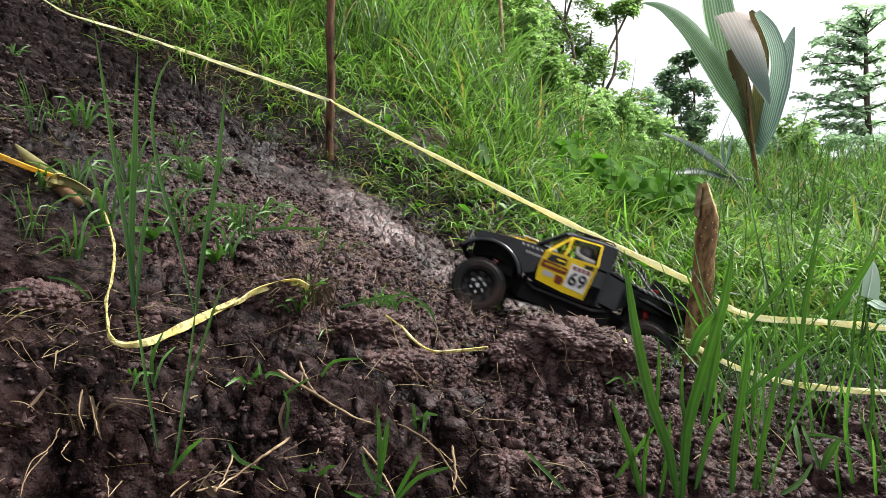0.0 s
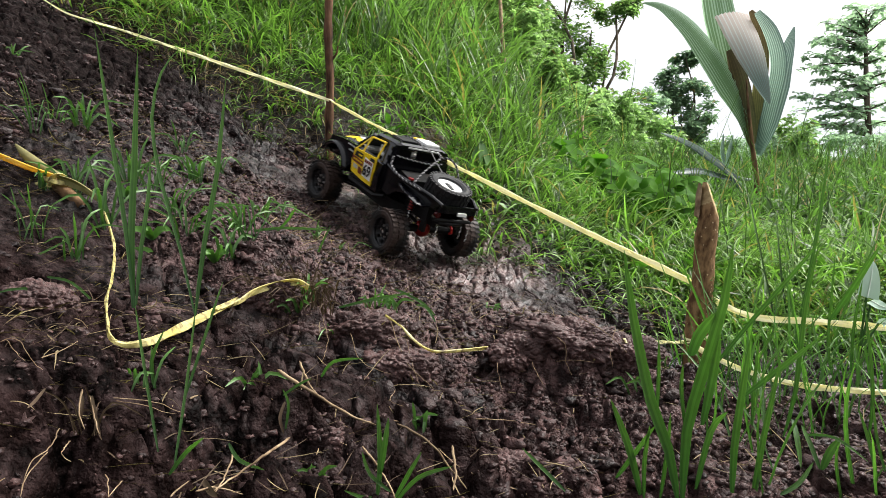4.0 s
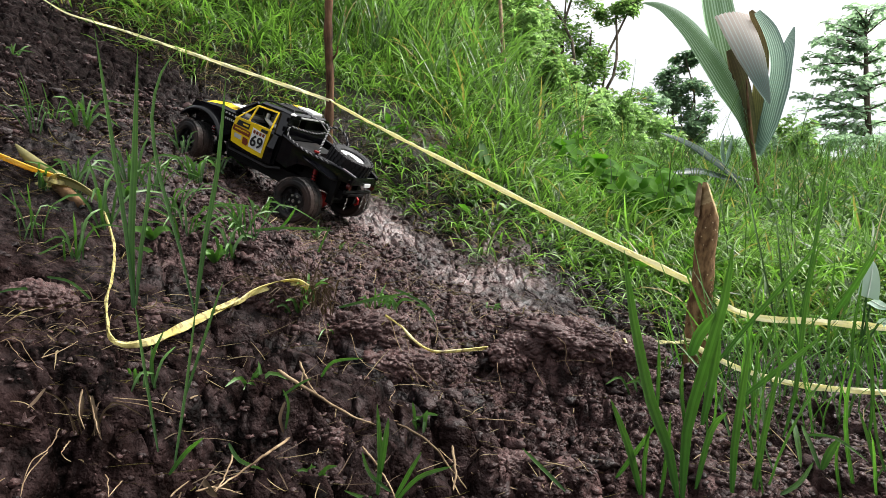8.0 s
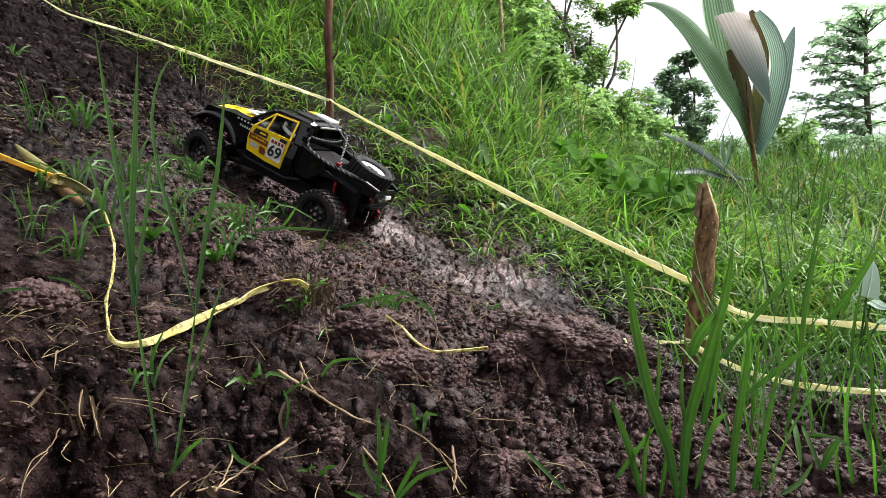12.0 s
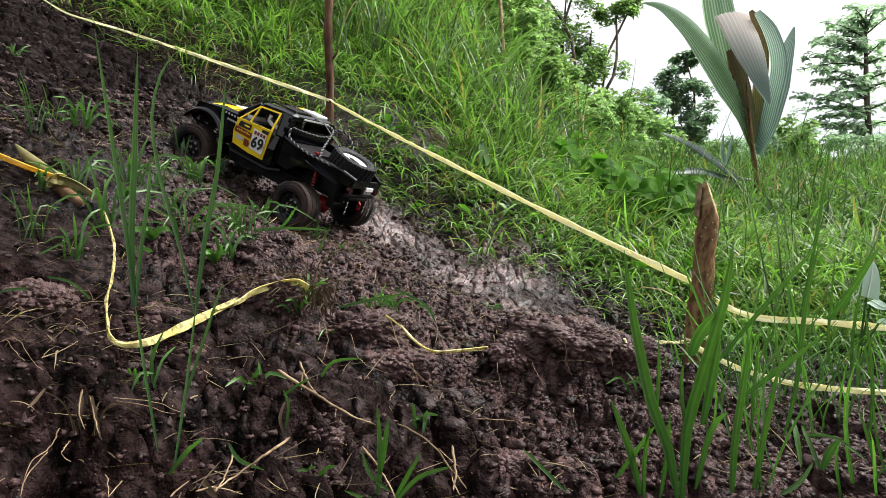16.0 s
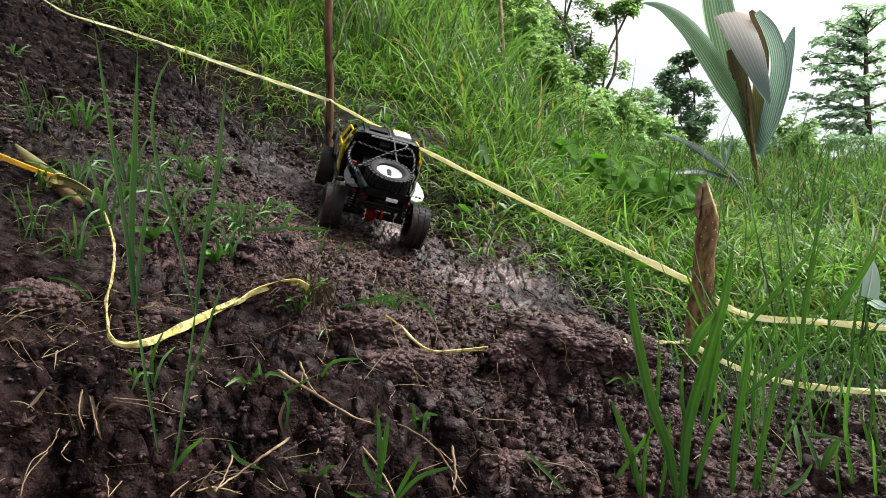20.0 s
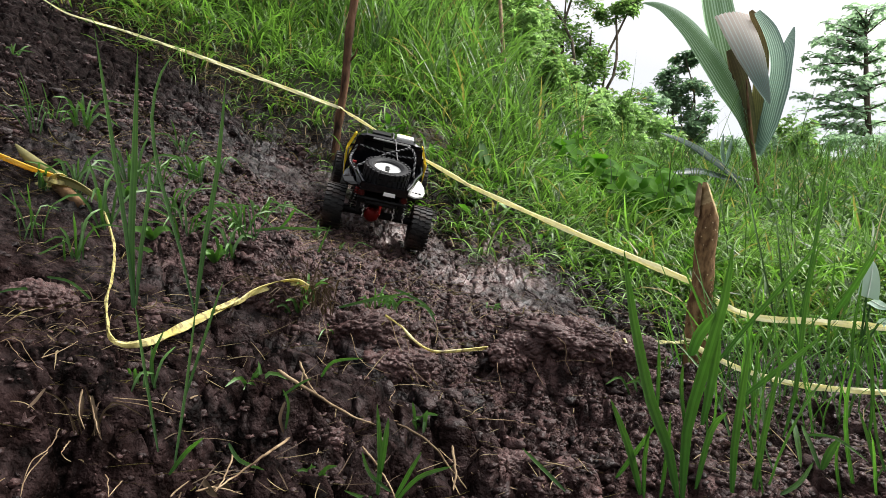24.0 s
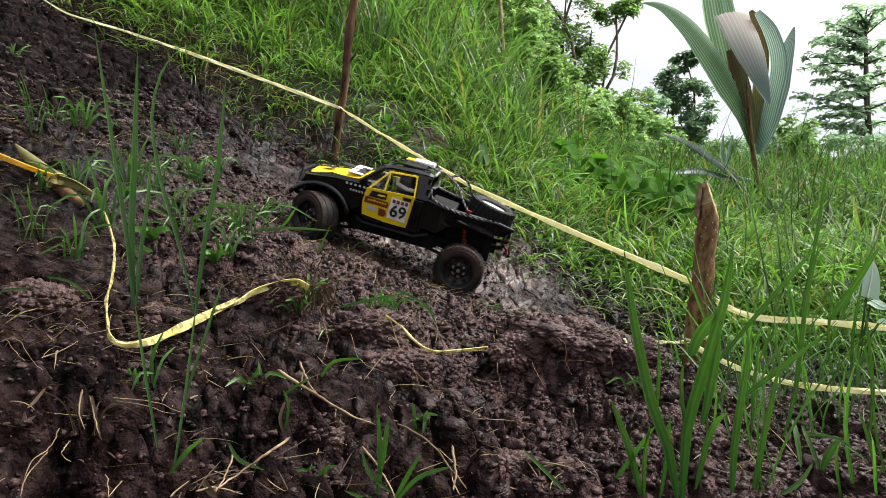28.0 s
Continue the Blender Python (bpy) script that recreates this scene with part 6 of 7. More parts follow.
def build_palm():
    ob = thing("palm_seedling", "young coconut palm with pleated leaves, one withered", "palm")
    foot = Vector((1.706, 4.000, 0.362))
    ob.location = foot
    rel = lambda pts: [Vector(p) - foot for p in pts]
    for name, sp, w, pl, m, face, lab in (
            ("leaf", [(1.672, 4.020, 0.640), (1.597, 3.980, 0.821), (1.450, 3.930, 1.030), (1.281, 3.880, 1.231), (1.128, 3.840, 1.336), (1.023, 3.820, 1.356)], (0.031, 0.086, 0.156, 0.145, 0.100, 0.042, 0.004), 11, M_PALM, (0.35, -1, 0.2), "broad pleated green leaf"),
            ("leaf", [(1.664, 4.040, 0.774), (1.593, 4.080, 1.030), (1.545, 4.120, 1.275), (1.514, 4.150, 1.479), (1.500, 4.170, 1.625)], (0.042, 0.111, 0.167, 0.181, 0.167, 0.111), 9, M_PALM, (0, -1, 0.1), "broad pleated green leaf"),
            ("inner_leaf", [(1.671, 4.010, 0.646), (1.621, 3.990, 0.850), (1.572, 3.970, 1.024), (1.513, 3.950, 1.148)], (0.028, 0.111, 0.117, 0.098, 0.036), 5, M_PALM_OLIVE, (0.2, -1, 0.1), "olive green leaf browned at the fold"),
            ("inner_leaf", [(1.693, 4.030, 0.662), (1.703, 4.020, 0.909), (1.716, 4.010, 1.113), (1.687, 3.990, 1.271), (1.630, 3.970, 1.358)], (0.022, 0.064, 0.072, 0.067, 0.059, 0.020), 4, M_PALM_OLIVE, (-0.3, -1, 0), "olive green leaf browned at the fold"),
            ("leaf", [(1.707, 4.020, 0.608), (1.754, 4.000, 0.838), (1.787, 3.970, 1.062), (1.739, 3.950, 1.228), (1.653, 3.940, 1.344)], (0.031, 0.081, 0.078, 0.081, 0.070, 0.031), 5, M_PALM_BLUE, (-0.5, -1, 0), "folded blue-green leaf"),
            ("leaf", [(1.717, 4.030, 0.598), (1.792, 4.050, 0.845), (1.862, 4.070, 1.111), (1.917, 4.080, 1.300)], (0.025, 0.103, 0.117, 0.072, 0.006), 5, M_PALM_BLUE, (-0.4, -1, 0.1), "pleated blue-green leaf"),
            ("withered_leaf", [(1.555, 4.030, 1.343), (1.565, 3.880, 1.174), (1.600, 3.790, 0.997), (1.650, 3.760, 0.838)], (0.187, 0.178, 0.145, 0.086, 0.008), 9, M_PALM_DRY, (0, -1, 0.1), "withered white leaf folded down, green at its tip"),
            ("low_leaf", [(1.668, 4.000, 0.466), (1.558, 3.950, 0.478), (1.416, 3.850, 0.550), (1.242, 3.750, 0.634), (1.072, 3.660, 0.682)], (0.011, 0.031, 0.064, 0.064, 0.042, 0.006), 5, M_PALM_SHADED, (0.2, -0.8, 0.6), "dark arching leaf"),
            ("low_leaf", [(1.565, 3.950, 0.464), (1.477, 3.900, 0.475), (1.300, 3.780, 0.499), (1.094, 3.640, 0.476)], (0.014, 0.033, 0.053, 0.047, 0.008), 5, M_PALM_SHADED, (0.1, -0.7, 0.7), "dark arching leaf"),
            ("low_leaf", [(1.516, 3.930, 0.477), (1.562, 3.900, 0.432), (1.574, 3.860, 0.356)], (0.014, 0.036, 0.011), 4, M_PALM_SHADED, (0, -1, 0.1), "dark arching leaf"),
            ("young_leaf", [(1.597, 4.200, 0.547), (1.582, 4.200, 0.634), (1.587, 4.200, 0.732)], (0.014, 0.025, 0.004), 2, M_PALM_BLUE, (0, -1, 0.1), "short upright blue-green leaf"),
            ("young_leaf", [(1.619, 4.220, 0.548), (1.625, 4.220, 0.621), (1.650, 4.220, 0.730)], (0.014, 0.025, 0.004), 2, M_PALM_BLUE, (0, -1, 0.1), "short upright blue-green leaf")):
        v, f, u = pleated(rel(sp), w, pl, face)
        link_mesh(name, v, f, m, ob, lab, uv=u)
    part("stem", tubes(rel([(1.697, 3.970, 0.327), (1.680, 3.970, 0.492), (1.646, 3.960, 0.683), (1.618, 3.940, 0.843), (1.600, 3.930, 0.990)]), r=[0.017, 0.014, 0.011, 0.008, 0.004], sides=10), M_PALM_STEM, ob, "brown sheathed stem", True)
    return ob


build_palm()


# ---- trees and shrubs behind ----
def leaf_cloud(centres, radii, per, size, rng, droop=0.3, aspect=0.45, flat=1.0):
    """Folded leaves strewn round clump centres."""
    n = len(centres) * per
    c = np.repeat(centres, per, 0)
    r = np.repeat(radii, per)[:, None]
    d = rng.normal(size=(n, 3))
    d /= np.linalg.norm(d, axis=1, keepdims=True)
    pos = c + d * r * np.cbrt(rng.rand(n, 1)) * np.array([1, 1, flat])
    az = rng.uniform(0, 2 * np.pi, n)
    L = size * rng.uniform(0.6, 1.3, n)
    return blade_arrays(pos, L, L * aspect, az, rng.uniform(0.6, 1.6, n) + droop, rng.uniform(0, 0.9, n), 2, rng, True, 1.0)


def build_tree(name, label, category, foot, clumps, per, size, leaf_mat, trunk_r, seed, aspect=0.45, flat=1.0, droop=0.3, fork=0.4):
    """A trunk that forks into a limb for each clump of leaves."""
    ob = thing(name, label, category)
    foot = Vector(foot)
    ob.location = foot
    rng = np.random.RandomState(seed)
    cl = np.array([[*(Vector(p) - foot), r] for p, r in clumps])
    top = Vector(cl[:, :3].mean(0))
    crotch = top * fork
    part("trunk", tubes(smooth_line_pts([(0, 0, -0.3), crotch * 0.5 + Vector((0.03, 0, 0)), crotch, top * (fork + 0.25)], 5), r=list(np.linspace(trunk_r, trunk_r * 0.45, 16)), sides=9), M_TRUNK, ob, "", True)
    for c in cl:
        end = Vector(c[:3])
        mid = crotch.lerp(end, 0.5) + Vector(rng.normal(0, 0.12 * (end - crotch).length * 0.6, 3))
        part("limb", tubes(smooth_line_pts([crotch * 0.9, mid, end, end + (end - mid) * 0.5 * c[3]], 4), r=list(np.linspace(trunk_r * 0.42, trunk_r * 0.08, 13)), sides=6), M_TRUNK, ob, "", True)
    small, rad = [], []
    for c in cl:
        k = 7
        d = rng.normal(size=(k, 3))
        d /= np.linalg.norm(d, axis=1, keepdims=True)
        for q in d:
            small.append(c[:3] + q * c[3] * rng.uniform(0.35, 1.0) * np.array([1, 1, flat]))
            rad.append(c[3] * rng.uniform(0.22, 0.5))
    v, f, u = leaf_cloud(np.array(small), np.array(rad), per, size, rng, droop, aspect, flat)
    tagged(link_mesh("crown", v, f, leaf_mat, ob, "crown of leaves", smooth=True, uv=u), kind="stuff")
    return ob


build_tree("tree", "leafy tree with open dark branches above the bank", "tree", (1.386, 8.025, 0.561),
           [((0.711, 8.127, 2.520), 0.43), ((1.050, 8.367, 2.275), 0.41), ((1.370, 8.401, 2.533), 0.41), ((1.609, 8.151, 2.163), 0.38), ((1.346, 7.866, 1.862), 0.38), ((1.040, 7.798, 1.732), 0.41), ((1.735, 8.004, 1.770), 0.27), ((1.922, 8.324, 2.512), 0.24), ((1.628, 8.374, 1.555), 0.38), ((2.092, 8.255, 2.586), 0.2), ((0.697, 7.940, 2.055), 0.41), ((1.275, 7.767, 1.376), 0.41), ((1.808, 7.906, 1.366), 0.3), ((0.847, 8.278, 2.991), 0.54), ((1.564, 8.449, 2.984), 0.54)], 110, 0.060, M_TREE_LEAF, 0.05, 101)
build_tree("tree", "dark green tree beyond the field", "tree", (3.303, 10.031, 0.626),
           [((3.303, 10.119, 2.310), 0.16), ((3.150, 10.105, 2.042), 0.26), ((3.418, 10.097, 1.889), 0.26), ((3.073, 10.089, 1.736), 0.25), ((3.495, 10.083, 1.621), 0.22), ((3.227, 10.075, 1.468), 0.3), ((3.418, 10.065, 1.277), 0.25), ((3.112, 10.061, 1.200), 0.26), ((2.920, 10.067, 1.315), 0.2)], 80, 0.085, M_TREE_DARK, 0.04, 102)
def build_tiered_tree():
    ob = thing("tree", "hazy pale green tree with tiers of large drooping leaves", "tree")
    foot = Vector((6.329, 11.000, 0.985))
    ob.location = foot
    rng = np.random.RandomState(103)
    part("trunk", tubes([Vector((0, 0, -0.4)), Vector((0.01, 0, 0)), Vector((6.244, 11.000, 2.268)) - foot, Vector((6.209, 11.000, 3.201)) - foot], r=[0.055, 0.05, 0.036, 0.012], sides=9), M_TRUNK, ob, "", True)
    pos, az = [], []
    for a, b in (((6.224, 11.000, 2.829), (5.483, 11.000, 2.978)),
                            ((6.213, 11.000, 3.052), (5.819, 11.000, 3.108)),
                            ((6.211, 11.000, 3.127), (6.287, 11.000, 3.238)),
                            ((6.228, 11.000, 2.679), (5.405, 11.000, 2.762)),
                            ((6.239, 11.000, 2.436), (5.173, 11.000, 2.500)),
                            ((6.239, 11.000, 2.455), (6.668, 11.000, 2.537)),
                            ((6.251, 11.000, 2.174), (5.199, 11.000, 2.223)),
                            ((6.249, 11.000, 2.230), (6.714, 11.000, 2.268)),
                            ((6.262, 11.000, 1.948), (5.319, 11.000, 1.997)),
                            ((6.272, 11.000, 1.741), (5.057, 11.000, 1.847)),
                            ((6.270, 11.000, 1.779), (6.728, 11.000, 1.854)),
                            ((6.283, 11.000, 1.496), (5.255, 11.000, 1.515)),
                            ((6.281, 11.000, 1.553), (6.736, 11.000, 1.590)),
                            ((6.297, 11.000, 1.288), (5.337, 11.000, 1.269)),
                            ((6.297, 11.000, 1.288), (6.708, 11.000, 1.288)),
                            ((6.222, 11.000, 2.885), (6.481, 11.000, 3.060)),
                            ((6.229, 11.000, 2.642), (5.755, 11.000, 2.679)),
                            ((6.258, 11.000, 2.072), (5.696, 11.000, 2.091)),
                            ((6.278, 11.000, 1.647), (5.555, 11.000, 1.677)),
                            ((6.220, 11.000, 2.941), (5.968, 11.000, 3.164)),
                            ((6.235, 11.000, 2.567), (6.511, 11.000, 2.717)),
                            ((6.258, 11.000, 2.080), (6.550, 11.000, 2.080)),
                            ((6.289, 11.000, 1.402), (5.867, 11.000, 1.402))):
        a, b = Vector(a) - foot, Vector(b) - foot
        for k in range(3):
            end = b + Vector((rng.normal(0, 0.10), (k - 1) * rng.uniform(0.3, 0.7), rng.normal(0, 0.05)))
            if k:
                end = a.lerp(end, rng.uniform(0.55, 0.95))
            mid = a.lerp(end, 0.5) + Vector((0, 0, 0.06))
            line = smooth_line_pts([a, mid, end], 8)
            part("limb", tubes(line, r=list(np.linspace(0.014, 0.004, len(line))), sides=5), M_TRUNK, ob, "", True)
            for n in range(int((end - a).length * 46)):
                t = rng.uniform(0.12, 1.0)
                q = line[min(int(t * (len(line) - 1)), len(line) - 2)]
                pos.append(q.lerp(line[min(int(t * (len(line) - 1)) + 1, len(line) - 1)], rng.rand()) + Vector(rng.normal(0, 0.025, 3)))
                az.append(rng.uniform(0, 6.283))
    n = len(pos)
    L = rng.uniform(0.08, 0.15, n)
    v, f, u = blade_arrays(np.array(pos), L, L * 0.55, np.array(az), rng.uniform(1.0, 1.7, n), rng.uniform(0.4, 1.2, n), 3, rng, True, 0.6)
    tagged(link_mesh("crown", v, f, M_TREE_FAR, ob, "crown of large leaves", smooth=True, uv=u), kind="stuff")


build_tiered_tree()
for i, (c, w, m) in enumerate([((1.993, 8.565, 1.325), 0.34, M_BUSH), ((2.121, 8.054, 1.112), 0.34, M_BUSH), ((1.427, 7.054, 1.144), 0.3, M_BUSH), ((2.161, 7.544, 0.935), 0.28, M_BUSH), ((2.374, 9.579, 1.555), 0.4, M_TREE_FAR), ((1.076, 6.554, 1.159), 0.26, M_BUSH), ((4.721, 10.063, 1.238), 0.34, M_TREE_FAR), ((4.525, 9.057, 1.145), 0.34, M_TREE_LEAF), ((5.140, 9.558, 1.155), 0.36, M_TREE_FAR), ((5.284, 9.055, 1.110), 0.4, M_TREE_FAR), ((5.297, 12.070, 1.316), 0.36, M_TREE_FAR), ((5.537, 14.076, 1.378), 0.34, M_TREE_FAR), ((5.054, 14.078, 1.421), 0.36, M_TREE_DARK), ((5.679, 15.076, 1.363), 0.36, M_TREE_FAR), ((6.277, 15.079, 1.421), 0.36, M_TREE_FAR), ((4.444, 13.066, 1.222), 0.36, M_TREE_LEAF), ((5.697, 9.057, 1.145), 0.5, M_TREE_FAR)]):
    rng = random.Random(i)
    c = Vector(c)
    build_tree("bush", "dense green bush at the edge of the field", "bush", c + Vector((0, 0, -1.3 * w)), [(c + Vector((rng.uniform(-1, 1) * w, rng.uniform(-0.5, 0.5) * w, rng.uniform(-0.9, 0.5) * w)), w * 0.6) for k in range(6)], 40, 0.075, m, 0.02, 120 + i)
for i, (c,) in enumerate([((0.056, 4.670, 1.506), ), ((0.280, 4.867, 1.448), ), ((-0.155, 4.675, 1.612), ), ((0.462, 5.281, 1.703), ), ((0.215, 5.084, 1.764), ), ((-0.331, 4.681, 1.717), ), ((0.502, 5.060, 1.305), ), ((0.700, 5.551, 1.132), ), ((0.910, 5.542, 0.963), ), ((1.200, 6.044, 0.978), ), ((1.499, 6.543, 0.960), ), ((0.519, 5.680, 1.683), ), ((0.353, 4.855, 1.228), )]):
    rng = random.Random(50 + i)
    c = Vector(c)
    build_tree("shrub", "bright leafy shrub above the bank", "shrub", c + Vector((0, 0, -0.6)), [(c + Vector((rng.uniform(-0.22, 0.22), rng.uniform(-0.2, 0.2), rng.uniform(-0.25, 0.2))), 0.15) for k in range(7)], 75, 0.050, M_BUSH if i > 6 else M_TREE_LEAF, 0.012, 140 + i)
tagged(part("dry_stalk", tubes([(0.294, 3.430, 0.775), (0.284, 3.438, 0.931), (0.271, 3.447, 1.113), (0.261, 3.458, 1.322)], r=[0.011, 0.010, 0.009, 0.008], sides=8), M_TWIG, None, "", True), "thin pale dry stalk standing in the bank grass", "stalk")
tagged(part("dry_stalk", tubes([(0.754, 4.023, 0.639), (0.757, 4.032, 0.813)], r=[0.009, 0.008], sides=8), M_TWIG, None, "", True), "thin pale dry stalk standing in the bank grass", "stalk")

# ---- litter on the mud: straws, roots, twigs ----
def straw(label, pts, r, mat=None, name="dry_straw", category="straw"):
    fine = [p + Vector((noise.noise(p * 90), noise.noise(p * 90 + Vector((5, 0, 0))), 0.4 * noise.noise(p * 90 + Vector((0, 7, 0))))) * 0.0018 for p in smooth_line_pts(pts, 9)]
    n = len(fine)
    return tagged(part(name, tubes(fine, r=[0.43 * r * (1.05 - 0.6 * i / n) * (0.92 + 0.16 * math.sin(i * 1.7 + r * 9000) ** 2) * min(1.0, (i + 0.6) / 2.0, (n - i) / 2.5) for i in range(n)], sides=6), mat or M_TWIG, None, "", True), label, category)


STRAW = "dry pale straw lying on dark mud"
for pts, r in (([(-0.197, 0.868, 0.111), (-0.157, 0.849, 0.091), (-0.111, 0.872, 0.055), (-0.078, 0.841, 0.052)], 0.0056),
               ([(-0.181, 0.920, 0.110), (-0.162, 0.886, 0.089), (-0.146, 0.859, 0.081)], 0.0040),
               ([(-0.097, 0.870, 0.046), (-0.054, 0.887, 0.043)], 0.0032),
               ([(-0.053, 0.857, 0.049), (-0.015, 0.828, 0.035), (0.010, 0.816, 0.009), (0.026, 0.804, -0.009)], 0.0036),
               ([(-0.088, 0.789, 0.044), (-0.066, 0.753, 0.032), (-0.044, 0.705, 0.015)], 0.0034),
               ([(-0.161, 0.769, 0.060), (-0.169, 0.690, 0.068), (-0.186, 0.673, 0.058), (-0.201, 0.631, 0.055)], 0.0036),
               ([(-0.206, 0.718, 0.061), (-0.202, 0.674, 0.055), (-0.199, 0.632, 0.054)], 0.0026),
               ([(-0.213, 0.622, 0.059), (-0.202, 0.641, 0.055), (-0.182, 0.658, 0.042)], 0.0022),
               ([(0.041, 0.945, 0.029), (0.086, 0.953, 0.025), (0.157, 0.979, 0.005)], 0.0019),
               ([(-0.492, 1.204, 0.313), (-0.463, 1.200, 0.295), (-0.448, 1.208, 0.289)], 0.0030),
               ([(0.216, 1.750, 0.176), (0.251, 1.754, 0.166), (0.281, 1.732, 0.155)], 0.0032),
               ([(-0.077, 1.063, 0.142), (-0.051, 1.024, 0.088), (-0.010, 0.964, 0.063)], 0.0016),
               ([(-0.184, 1.460, 0.208), (-0.130, 1.622, 0.200), (-0.055, 1.637, 0.178)], 0.0016),
               ([(-0.347, 0.716, 0.118), (-0.321, 0.672, 0.103), (-0.314, 0.667, 0.089)], 0.0020),
               ([(-0.348, 0.702, 0.128), (-0.337, 0.674, 0.113), (-0.327, 0.663, 0.101)], 0.0022),
               ([(-0.336, 0.618, 0.095), (-0.341, 0.596, 0.083), (-0.333, 0.569, 0.075)], 0.0015),
               ([(-0.234, 0.619, 0.055), (-0.222, 0.634, 0.064)], 0.0022),
               ([(-0.320, 0.707, 0.118), (-0.290, 0.728, 0.109), (-0.271, 0.751, 0.092)], 0.0014),
               ([(-0.354, 0.690, 0.082), (-0.325, 0.621, 0.095), (-0.322, 0.618, 0.090), (-0.315, 0.615, 0.087)], 0.0014),
               ([(-0.363, 0.688, 0.094), (-0.354, 0.653, 0.087), (-0.349, 0.613, 0.086), (-0.342, 0.585, 0.069)], 0.0016),
               ([(-0.429, 0.708, 0.173), (-0.418, 0.716, 0.174), (-0.399, 0.711, 0.153), (-0.383, 0.700, 0.147)], 0.0011),
               ([(-0.393, 0.715, 0.156), (-0.390, 0.746, 0.157), (-0.385, 0.772, 0.162)], 0.0015),
               ([(-0.414, 0.822, 0.179), (-0.395, 0.815, 0.169)], 0.0016),
               ([(-0.289, 0.620, 0.074), (-0.274, 0.592, 0.066)], 0.0016),
               ([(-0.278, 0.627, 0.066), (-0.274, 0.592, 0.066)], 0.0015),
               ([(-0.438, 0.732, 0.172), (-0.418, 0.714, 0.162), (-0.400, 0.699, 0.156)], 0.0010),
               ([(-0.324, 0.719, 0.112), (-0.300, 0.727, 0.106), (-0.286, 0.748, 0.093), (-0.282, 0.767, 0.086)], 0.0011),
               ([(-0.272, 0.782, 0.098), (-0.268, 0.810, 0.094)], 0.0028)):
    straw(STRAW, pts, r)
ROOT = "thin pale root hanging from broken clods"
for pts, r in (([(0.161, 1.092, 0.117), (0.180, 1.078, 0.103), (0.181, 1.073, 0.078), (0.187, 1.062, 0.060)], 0.0016),
               ([(0.167, 1.076, 0.078), (0.187, 1.070, 0.081), (0.221, 1.072, 0.077)], 0.0011),
               ([(0.130, 1.075, 0.078), (0.140, 1.054, 0.057), (0.149, 1.061, 0.039)], 0.0010),
               ([(0.198, 1.164, 0.141), (0.219, 1.108, 0.132), (0.252, 1.101, 0.111), (0.274, 1.087, 0.088)], 0.0016),
               ([(0.088, 1.122, 0.094), (0.080, 1.073, 0.070), (0.085, 1.037, 0.045)], 0.0010),
               ([(0.266, 1.127, 0.120), (0.250, 1.092, 0.091), (0.252, 1.080, 0.068)], 0.0012),
               ([(-0.052, 1.054, 0.115), (-0.044, 1.026, 0.088), (-0.032, 0.977, 0.068)], 0.0011),
               ([(-0.064, 0.981, 0.059), (-0.065, 0.897, 0.066), (-0.048, 0.889, 0.061)], 0.0010),
               ([(0.011, 0.851, 0.024), (0.014, 0.814, 0.010), (0.011, 0.763, 0.005)], 0.0042),
               ([(-0.171, 1.035, 0.151), (-0.160, 1.016, 0.122), (-0.156, 0.943, 0.105)], 0.0011),
               ([(-0.130, 1.026, 0.128), (-0.111, 1.001, 0.093), (-0.066, 1.016, 0.070)], 0.0012)):
    straw(ROOT, pts, r, M_TWIG, "root", "root")
TWIG = "short dark twig stuck in the wet mud"
for pts, r in (([(0.025, 1.813, 0.206), (0.036, 1.815, 0.234), (0.053, 1.816, 0.262)], 0.0016), ([(0.038, 1.572, 0.128), (0.053, 1.574, 0.164), (0.048, 1.575, 0.182)], 0.0018), ([(0.126, 1.704, 0.160), (0.139, 1.705, 0.183), (0.143, 1.706, 0.205)], 0.0014), ([(-0.666, 2.282, 0.616), (-0.669, 2.284, 0.660), (-0.666, 2.286, 0.694)], 0.0022), ([(-0.297, 1.733, 0.290), (-0.271, 1.734, 0.309), (-0.255, 1.735, 0.327)], 0.0015)):
    straw(TWIG, pts, r, M_STAKE, "twig", "twig")


